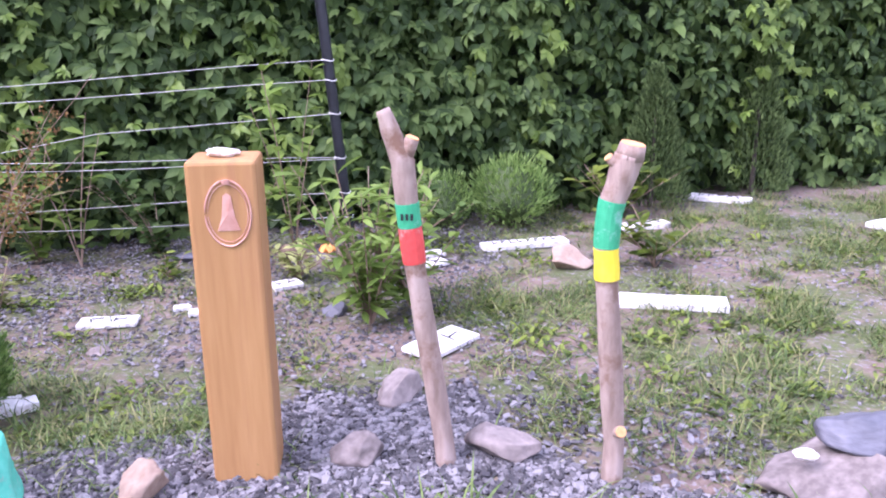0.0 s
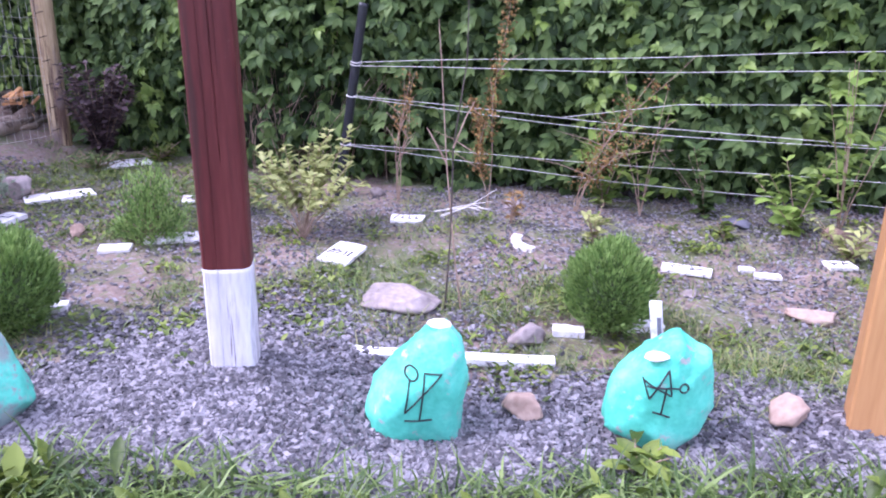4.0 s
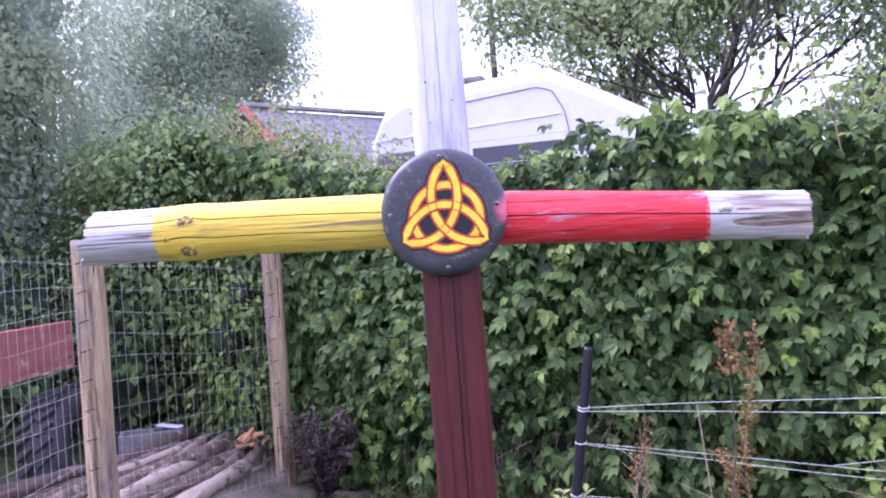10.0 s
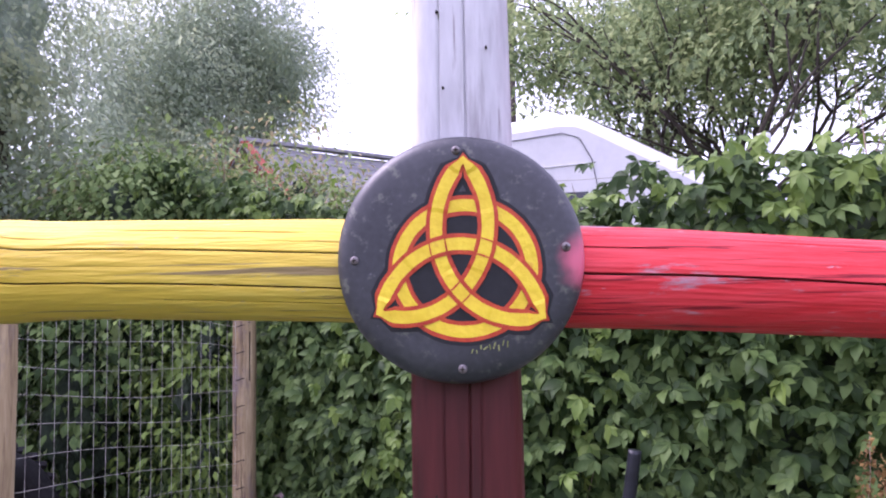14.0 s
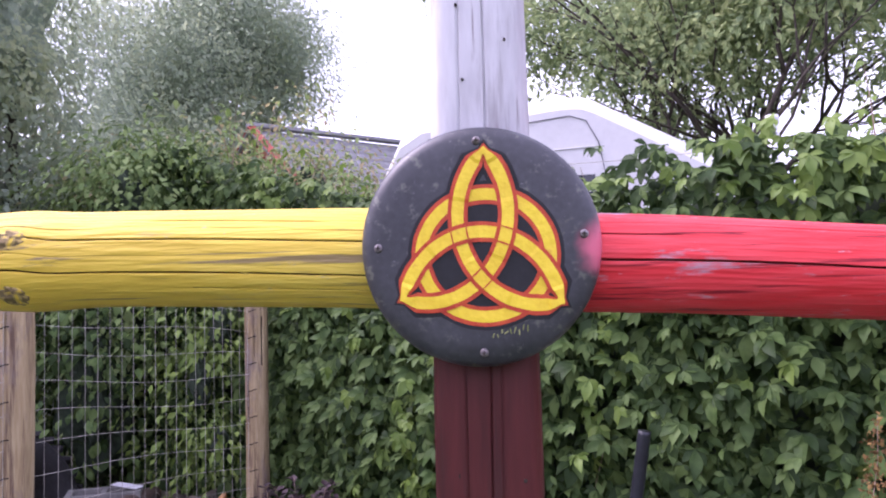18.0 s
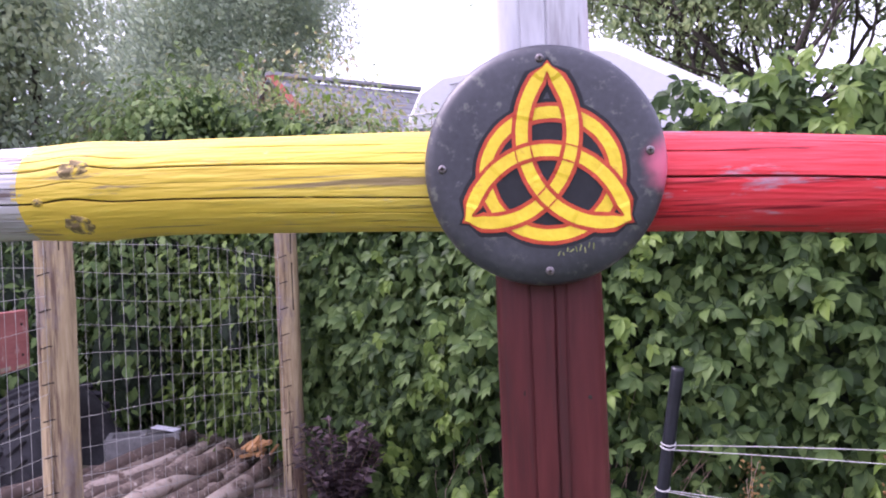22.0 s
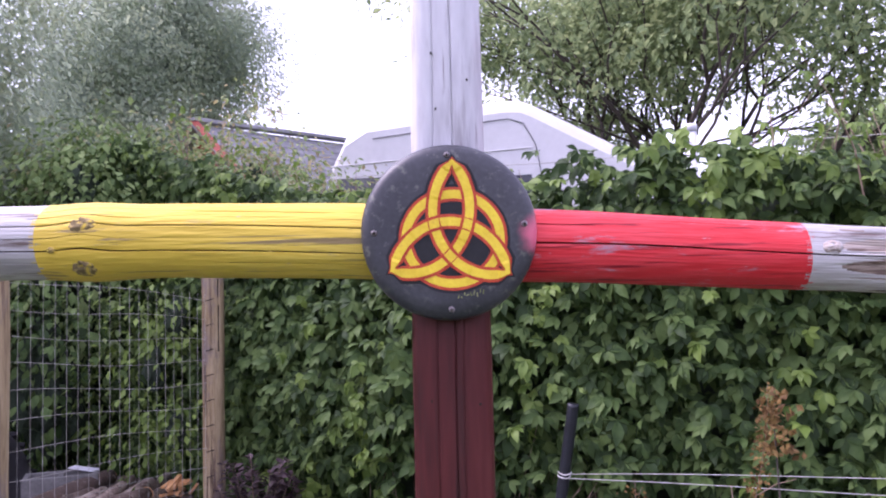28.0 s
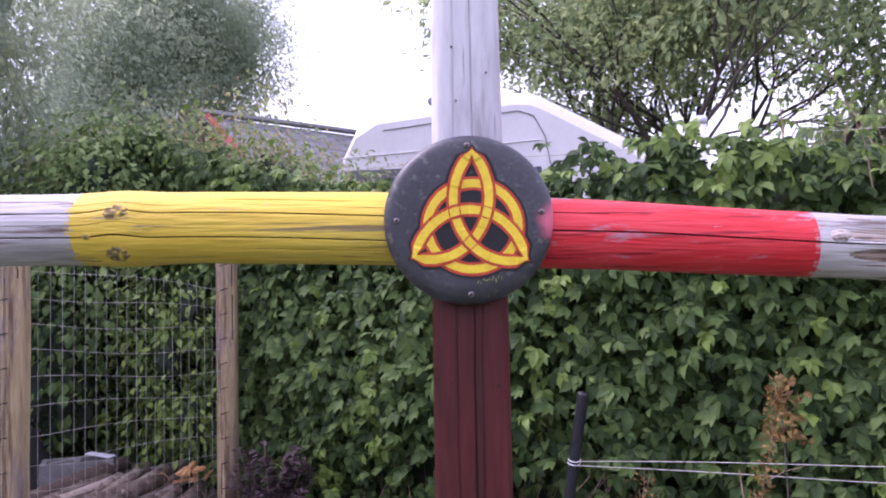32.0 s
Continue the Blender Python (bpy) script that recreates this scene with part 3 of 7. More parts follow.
CHIP_V = [(-0.5, -0.30, 0), (0.30, -0.5, 0), (0.5, 0.22, 0), (-0.24, 0.5, 0), (-0.42, -0.24, 0.20), (0.24, -0.42, 0.23), (0.42, 0.17, 0.15), (-0.19, 0.42, 0.22)]
CHIP_F = [(4, 5, 6, 7), (0, 1, 5, 4), (1, 2, 6, 5), (2, 3, 7, 6), (3, 0, 4, 7)]
BARE = [(-2.071, 1.381, 0.28), (-1.774, 1.234, 0.2), (-0.815, 1.873, 0.3), (-1.006, 1.764, 0.25), (0.418, 1.901, 0.5), (1.105, 2.042, 0.6), (1.149, 2.728, 0.5), (-2.605, 1.186, 0.25), (0.189, 2.373, 0.3), (-1.501, 1.926, 0.25), (0.888, 1.586, 0.35)]


def turned(n, tilt):
    """Random turns of flat pieces, tilted a little."""
    a = rng.uniform(0, 2 * math.pi, n)
    nr = np.stack([rng.normal(0, tilt, n), rng.normal(0, tilt, n), np.ones(n)], 1)
    d = np.stack([np.cos(a), np.sin(a), np.zeros(n)], 1)
    d -= nr * (np.sum(d * nr, 1) / np.sum(nr * nr, 1))[:, None]
    return d, nr / np.linalg.norm(nr, axis=1, keepdims=True)


def build_chips():
    out = []
    for n, x0, x1, lo, hi, s0, s1 in ((52000, -3.3, 0.6, -0.02, 0.55, 0.011, 0.029), (22000, -4.6, 0.9, 0.4, 2.6, 0.008, 0.019)):
        x = rng.uniform(x0, x1, n)
        y = row_edge(x) + rng.uniform(lo, hi, n) + rng.normal(0, 0.05, n)
        hedge = 2.80 + 0.34 * (x + 2.79)
        keep = y < hedge
        for cx, cy, r in BARE:
            keep &= ~(patch(x, y, cx, cy, r) & (rng.uniform(0, 1, n) < 0.9))
        if lo > 0:
            nv = np.array([noise.noise(Vector((a * 1.6, b * 1.6, 3))) for a, b in zip(x, y)])
            keep &= nv + rng.normal(0, 0.12, n) > -0.04
            keep &= ~((x > 0.05) & (rng.uniform(0, 1, n) < 0.8))
        x, y = x[keep], y[keep]
        s = rng.uniform(s0, s1, len(x)) * rng.uniform(0.7, 1.15, len(x))
        out.append((x, y, s))
    d2 = rng.normal(0, 1, (15000, 2)) * 0.3
    x, y = CX + 0.06 + d2[:, 0], CY - 0.1 + d2[:, 1]
    k = y > row_edge(x) - 0.05
    out.append((x[k], y[k], rng.uniform(0.011, 0.027, k.sum())))
    x, y, s = (np.concatenate([o[i] for o in out]) for i in range(3))
    n = 52000
    fx = rng.uniform(-4.4, 1.6, n)
    fy = row_edge(fx) + rng.uniform(0.1, 2.9, n)
    nv = np.array([noise.noise(Vector((p * 2.1, q * 2.1, 8))) for p, q in zip(fx, fy)])
    kp = (fy < 2.85 + 0.34 * (fx + 2.79)) & (nv + rng.normal(0, 0.16, n) + 0.25 * smooth01((fy - row_edge(fx) - 1.0) / 0.5) > 0.03)
    kp &= ~((fx > 0.05) & (rng.uniform(0, 1, n) < 0.72))
    x, y, s = np.concatenate([x, fx[kp]]), np.concatenate([y, fy[kp]]), np.concatenate([s, rng.uniform(0.007, 0.019, kp.sum())])
    d, nr = turned(len(x), 0.45)
    P = np.stack([x, y, gz(x, y) + rng.uniform(0.0, 0.010, len(x))], 1)
    scatter("slate_gravel", CHIP_V, CHIP_F, frames_of(d, nr, s, s * rng.uniform(0.4, 0.85, len(x))), P, M_CHIP, label="loose grey-violet slate chips over the bed and round the cross", category="gravel")


def blades(name, x, y, h, w, material, label, lean=0.35, parent=None, base=None):
    n = len(x)
    a = rng.uniform(0, 2 * math.pi, n)
    d = np.stack([np.cos(a) * rng.uniform(0, lean * 2, n), np.sin(a) * rng.uniform(0, lean * 2, n), np.ones(n)], 1)
    nr = np.stack([-np.cos(a), -np.sin(a), 0.2 * np.ones(n)], 1)
    R = frames_of(d, nr, h, w)
    z = gz(x, y) if base is None else base
    return scatter(name, BLADE_V, BLADE_F, R, np.stack([x, y, z - 0.004], 1), material, label=label, category="" if parent else "grass", parent=parent)


def build_grass():
    n = 60000
    x = np.where(rng.uniform(0, 1, n) < 0.7, rng.uniform(-4.0, 2.0, n), rng.uniform(-5.5, 3.6, n))
    y = row_edge(x) - np.where(rng.uniform(0, 1, n) < 0.65, np.abs(rng.normal(0, 0.5, n)), rng.uniform(0, 2.2, n)) + rng.normal(0.03, 0.03, n)
    blades("lawn_grass", x, y, rng.uniform(0.04, 0.13, n), rng.uniform(0.003, 0.009, n), M_GRASS, "uncut green lawn grass along the gravel", 1.5)
    n = 6000
    x = np.where(rng.uniform(0, 1, n) < 0.92, rng.uniform(-4.0, -1.9, n), rng.uniform(-1.9, 1.6, n))
    y = row_edge(x) - 0.03 - np.abs(rng.normal(0, 0.4, n))
    a = rng.uniform(0, 2 * math.pi, n)
    d = np.stack([np.cos(a), np.sin(a), rng.uniform(0.1, 1.5, n)], 1)
    nr = np.stack([-np.cos(a) * 0.6, -np.sin(a) * 0.6, np.ones(n)], 1) + rng.normal(0, 0.5, (n, 3))
    s = rng.uniform(0.028, 0.085, n)
    scatter("broadleaf_weeds", LEAF_V, LEAF_F, frames_of(d, nr, s, s * rng.uniform(0.24, 0.5, n)), np.stack([x, y, gz(x, y) + rng.uniform(0, 0.045, n)], 1), M_WEED, label="dandelion and dock leaves in the lawn", category="weeds", smooth=True)
    # tufts between the stones and over the bed
    xs, ys = [], []
    for cx, cy, r, k in ((0.9, 1.6, 0.6, 500), (1.5, 2.0, 0.7, 900), (0.6, 2.0, 0.4, 350), (1.9, 3.2, 0.8, 900), (1.1, 3.0, 0.6, 600), (1.3, 1.4, 0.5, 500), (2.2, 2.2, 0.7, 700), (1.9, 3.9, 0.4, 900), (2.4, 3.6, 0.5, 900), (-3.9, 1.8, 0.4, 400), (-4.2, 2.1, 0.3, 300), (-3.4, 2.2, 0.4, 300), (0.3, 1.9, 0.3, 200), (-2.2, 2.2, 0.4, 260), (-1.2, 1.85, 0.3, 260), (-0.6, 1.95, 0.3, 200), (-1.492, 1.638, 0.3, 500), (-1.047, 1.568, 0.28, 500), (-0.804, 1.631, 0.3, 600), (-1.977, 1.512, 0.3, 350), (-2.459, 1.194, 0.25, 300), (-2.599, 0.575, 0.12, 260), (-2.746, 0.450, 0.12, 260), (-0.012, 2.456, 0.22, 700), (0.238, 2.376, 0.25, 400), (0.828, 2.415, 0.35, 900), (1.020, 1.840, 0.5, 900), (0.471, 1.856, 0.4, 500), (1.534, 2.852, 0.6, 1300), (1.180, 3.500, 0.6, 1300), (-3.192, 1.960, 0.3, 500), (-3.045, 1.495, 0.2, 300), (-1.775, 1.282, 0.12, 160), (-2.176, 1.692, 0.15, 200), (-1.091, 2.574, 0.25, 160), (-0.559, 2.611, 0.3, 220), (0.316, 3.340, 0.4, 500), (0.655, 3.934, 0.6, 900), (-1.595, 1.824, 0.3, 300), (0.658, 1.275, 0.25, 350), (0.181, 1.711, 0.1, 160), (-2.546, 0.067, 0.09, 120)):
        k = int(k * 2.8)
        q = rng.integers(0, 14, k)
        ox, oy = rng.normal(cx, r * 0.55, 14), rng.normal(cy, r * 0.55, 14)
        xs.append(ox[q] + rng.normal(0, 0.045, k))
        ys.append(oy[q] + rng.normal(0, 0.045, k))
    x, y = np.concatenate(xs), np.concatenate(ys)
    n = len(x)
    keep = y < 2.85 + 0.34 * (x + 2.79)
    x, y = x[keep], y[keep]
    n = len(x)
    m = rng.uniform(0, 1, n) < 0.6
    for nm, mk, ma, lb in (("bed_grass", m, M_GRASS, "green grass tufts growing through the gravel"), ("dry_bed_grass", ~m, M_DRYGRASS, "yellowing grass tufts growing through the gravel")):
        blades(nm, x[mk], y[mk], rng.uniform(0.015, 0.075, mk.sum()), rng.uniform(0.002, 0.0045, mk.sum()), ma, lb, 1.0)
    n = 8500
    x, y = rng.uniform(-3.4, 1.8, n), rng.uniform(0, 1, n)
    y = row_edge(x) + 0.35 + y * 2.2
    k = y < 2.75 + 0.34 * (x + 2.79)
    x, y = x[k], y[k]
    n = len(x)
    c = rng.integers(0, 170, n)
    cx, cy = rng.uniform(-3.4, 1.8, 170), rng.uniform(0.45, 2.2, 170)
    x = cx[c] + rng.normal(0, 0.038, n)
    y = row_edge(cx[c]) + cy[c] + rng.normal(0, 0.038, n)
    w = rng.uniform(0, 1, n) < 0.3
    x, y = np.where(w, rng.uniform(-4.35, -3.1, n), x), np.where(w, rng.uniform(1.2, 2.35, n), y)
    a = rng.uniform(0, 2 * math.pi, n)
    d = np.stack([np.cos(a), np.sin(a), rng.uniform(0.1, 1.0, n)], 1)
    nr = np.stack([-np.cos(a) * 0.5, -np.sin(a) * 0.5, np.ones(n)], 1)
    s = rng.uniform(0.012, 0.038, n)
    scatter("bed_weeds", LEAF_V, LEAF_F, frames_of(d, nr, s, s * 0.45), np.stack([x, y, gz(x, y) + 0.005], 1), M_WEED, label="small green weed rosettes in the gravel bed", category="weeds", smooth=True)


# ---- hedge ----
HDX, HDY = 0.945, 0.327


def hedge_point(s, d):
    """A point s metres along the hedge from the pipe and d in front of its face."""
    s = np.asarray(s, float)
    w = np.minimum(s + 0.7, 0.0)
    x, y = -2.90 + HDX * s + HDY * d, 2.72 + HDY * (s - w) - HDX * d
    return (float(x), float(y)) if x.ndim == 0 else (x, y)


def hedge_top(s):
    s = np.asarray(s, float)
    return 1.66 + 0.05 * np.sin(1.7 * s + 0.6) + 0.04 * np.sin(4.1 * s) + 0.25 * smooth01((-1.0 - s) / 1.2) + 0.25 * smooth01((-2.6 - s) / 0.8) + 0.35 * smooth01((s - 2.6) / 1.0)


def build_hedge():
    hedge = thing("creeper_hedge", (0, 0, 0), "dense green creeper hedge over a wire fence", "hedge")
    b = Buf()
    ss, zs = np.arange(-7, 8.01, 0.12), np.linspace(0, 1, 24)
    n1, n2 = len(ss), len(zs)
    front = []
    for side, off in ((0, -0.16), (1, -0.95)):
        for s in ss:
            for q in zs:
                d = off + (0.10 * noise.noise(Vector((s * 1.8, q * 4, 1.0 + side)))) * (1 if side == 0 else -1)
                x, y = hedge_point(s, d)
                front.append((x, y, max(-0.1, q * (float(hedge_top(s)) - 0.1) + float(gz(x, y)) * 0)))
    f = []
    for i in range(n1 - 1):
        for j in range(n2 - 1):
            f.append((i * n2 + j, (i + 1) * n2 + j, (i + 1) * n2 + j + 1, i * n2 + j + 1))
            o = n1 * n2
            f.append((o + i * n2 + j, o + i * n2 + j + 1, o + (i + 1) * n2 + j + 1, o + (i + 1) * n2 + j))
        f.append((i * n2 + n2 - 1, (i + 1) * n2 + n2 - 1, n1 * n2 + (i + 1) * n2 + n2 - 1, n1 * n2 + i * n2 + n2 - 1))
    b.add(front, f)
    # Dark sheet behind the leaves; the shade between them is in its colour.
    part("inner_filler", b, M_INNER_SHADE, hedge, "backing sheet coloured dark as shade inside the hedge", smooth=True)
    n = 23000
    s = rng.uniform(-6.0, 6.5, n)
    q = rng.uniform(0.0, 1.03, n) ** 0.92
    top = hedge_top(s)
    bulge = np.array([noise.noise(Vector((a * 1.3, c * 3.0, 5))) + 0.6 * noise.noise(Vector((a * 3.5, c * 8, 9))) for a, c in zip(s, q)])
    gap = np.array([noise.noise(Vector((a * 2.2, c * 4.5, 14))) for a, c in zip(s, q)])
    low = smooth01((0.16 - q) / 0.16)
    d = 0.06 + 0.13 * bulge + rng.uniform(-0.16, 0.05, n) - 0.03 * low
    keep = (gap > -0.85) & ~((q < 0.12) & (rng.uniform(0, 1, n) < 0.1))
    keep &= ~((np.abs(s + 0.5) < 0.35) & (q < 0.34) & (rng.uniform(0, 1, n) < 0.7))
    s, q, d, top = s[keep], q[keep], d[keep], top[keep]
    x, y = hedge_point(s, d)
    P = np.stack([x, y, 0.03 + q * top + rng.normal(0, 0.03, len(q))], 1)
    out = np.tile([HDY, -HDX, 0.0], (len(s), 1))
    yn = np.array([noise.noise(Vector((a * 5.5 + 0.5 * math.sin(c * 5 + a), c * 1.5, 21))) for a, c in zip(s, q)])
    young = (rng.uniform(0, 1, len(s)) < 0.02 + 0.6 * smooth01((yn - 0.22) * 4.0) + 0.25 * (q > 0.96)) & (d > 0.0)
    P[young] += np.array([HDY, -HDX, 0.1]) * 0.05
    for nm, mk, ma, lb in (("foliage", ~young, M_LEAF, "dark green five-fingered creeper leaves"), ("young_foliage", young, M_LEAF_Y, "pale yellow-green young creeper leaves")):
        R, PP = palmate(P[mk], out[mk], rng.uniform(0.055, 0.094, mk.sum()) if nm == "foliage" else rng.uniform(0.045, 0.075, mk.sum()))
        scatter(nm, CREEP_V, CREEP_F, R, PP, ma, parent=hedge, label=lb, smooth=True)
    # top face and shoots above it
    n = 2300
    s = rng.uniform(-4, 7.5, n)
    d = rng.uniform(-0.9, 0.1, n)
    x, y = hedge_point(s, d)
    P = np.stack([x, y, hedge_top(s) + rng.normal(0.0, 0.06, n)], 1)
    out = np.tile([HDY * 0.6, -HDX * 0.6, 0.8], (n, 1))
    R, PP = palmate(P, out, np.full(n, 0.064))
    scatter("top_foliage", CREEP_V, CREEP_F, R, PP, M_LEAF, parent=hedge, label="creeper leaves on top of the hedge", smooth=True)
    pts, st = [], Buf()
    r = random.Random(4)
    for c, k, hh in ((-1.75, 8, 0.35), (-1.2, 6, 0.22), (-0.6, 6, 0.15), (1.0, 14, 0.40), (1.25, 14, 0.36), (1.7, 12, 0.28), (2.0, 18, 0.42), (2.4, 16, 0.40), (2.8, 14, 0.3), (-2.6, 10, 0.5), (3.6, 10, 0.3)):
        for _ in range(k):
            s0 = c + r.gauss(0, 0.16)
            h0 = float(hedge_top(s0))
            h = hh * r.uniform(0.4, 1.1)
            x, y = hedge_point(s0, -0.3 + r.gauss(0, 0.15))
            lx, ly = r.gauss(0, 0.12), r.gauss(0, 0.1)
            ps = [(x + lx * t * t, y + ly * t * t, h0 - 0.1 + (h + 0.1) * t) for t in (0, 0.35, 0.7, 1.0)]
            st.tube(ps, [0.004, 0.003, 0.002, 0.001], 5)
            for t in np.linspace(0.15, 1.0, 7):
                pts.append((x + lx * t * t + r.gauss(0, 0.02), y + ly * t * t + r.gauss(0, 0.02), h0 - 0.1 + (h + 0.1) * t))
    part("shoot_growth", st, M_TWIG, hedge, kind="stuff")
    P = np.array(pts)
    o = np.stack([rng.normal(0, 1, len(P)), rng.normal(-0.6, 0.6, len(P)), rng.uniform(0, 0.6, len(P))], 1)
    R, PP = palmate(P, o, rng.uniform(0.03, 0.062, len(P)), five=False)
    scatter("shoot_leaves", CREEP_V, CREEP_F, R, PP, M_LEAF_Y, parent=hedge, label="yellow-green leaves on upright shoots", smooth=True)
    # bare stems low in the gap behind the cross
    st = Buf()
    for _ in range(60):
        s0 = r.gauss(-0.45, 0.3)
        x, y = hedge_point(s0, r.uniform(-0.12, 0.08))
        dx = r.gauss(0.1, 0.25)
        st.tube([(x, y, 0.0), (x + dx * 0.3, y - 0.03, 0.25), (x + dx, y + r.gauss(0, 0.05), r.uniform(0.4, 0.75))], [0.0022, 0.0016, 0.0009], 5)
    part("dry_undergrowth", st, M_TWIG, hedge, "bare dry stems at the foot of the hedge", kind="stuff")
    # single leaves nearest the path
    me = Buf()
    vv, ff = [], []
    R, PP = palmate(np.array([[0.0, 0, 0]]), np.array([[HDY, -HDX, 0.0]]), np.array([0.08]))
    for i in range(5):
        vv += (np.asarray(CREEP_V) @ R[i].T).tolist()
        ff += [tuple(k + 11 * i for k in q) for q in CREEP_F]
    lm = me.add(vv, ff).mesh("leaf", M_LEAF, True)
    for i in range(240):
        s0, q = r.uniform(-1.9, 2.6), r.uniform(0.1, 0.98)
        d = 0.10 + 0.1 * noise.noise(Vector((s0 * 1.3, q * 3, 5))) + r.uniform(0, 0.06)
        x, y = hedge_point(s0, d)
        ob = part("leaf", lm, None, hedge)
        k = r.uniform(0.8, 1.2)
        ob.matrix_basis = pose(x, y, q * float(hedge_top(s0)), r.gauss(0, 14), r.gauss(0, 14), r.gauss(0, 25)) @ Matrix.Scale(k, 4)


def build_backfence():
    """The steel mesh fence that carries the hedge: a pipe post and wires that stand above it."""
    f = thing("steel_fence", (-2.95, 4.15, 0.0), "grey steel fence post with wire mesh above the hedge", "fence")
    b = Buf()
    b.tube([(0, 0, 0), (0, 0, 2.12)], 0.032, 14)
    part("post", b, M_CHAIN, f, smooth=True)
    b = Buf()
    b.tube([(0, 0, 2.12), (0, 0, 2.15), (0, 0, 2.165)], [0.034, 0.034, 0.031], 14)
    part("cap", b, M_CHAIN, f, smooth=True)
    w = Buf()
    for z in (1.86, 2.02):
        w.tube([(HDX * s, HDY * s, z + 0.01 * math.sin(s * 3)) for s in np.arange(-2.6, 6.1, 0.6)], 0.0025, 4)
    part("wire", w, M_WIRE, f, kind="stuff")


# ---- cross ----
def post_section(z, n=56, w=0.054, seed=0, cracks=()):
    """A flattened log's outline at height z, with drying cracks."""
    pts = []
    for k in range(n):
        t = 2 * math.pi * k / n
        c, s = math.cos(t), math.sin(t)
        p = 4.5
        r = w / (abs(c) ** p + abs(s) ** p) ** (1 / p)
        r *= 1 + 0.012 * noise.noise(Vector((c * 2, s * 2, z * 1.5 + seed)))
        for a, z0, z1, dep in cracks:
            da = abs((t - a - 0.03 * math.sin(z * 6 + a) + math.pi) % (2 * math.pi) - math.pi)
            if z0 < z < z1 and da < 0.022:
                r -= dep * (1 - da / 0.022)
        pts.append((r * c, r * s, z))
    return pts


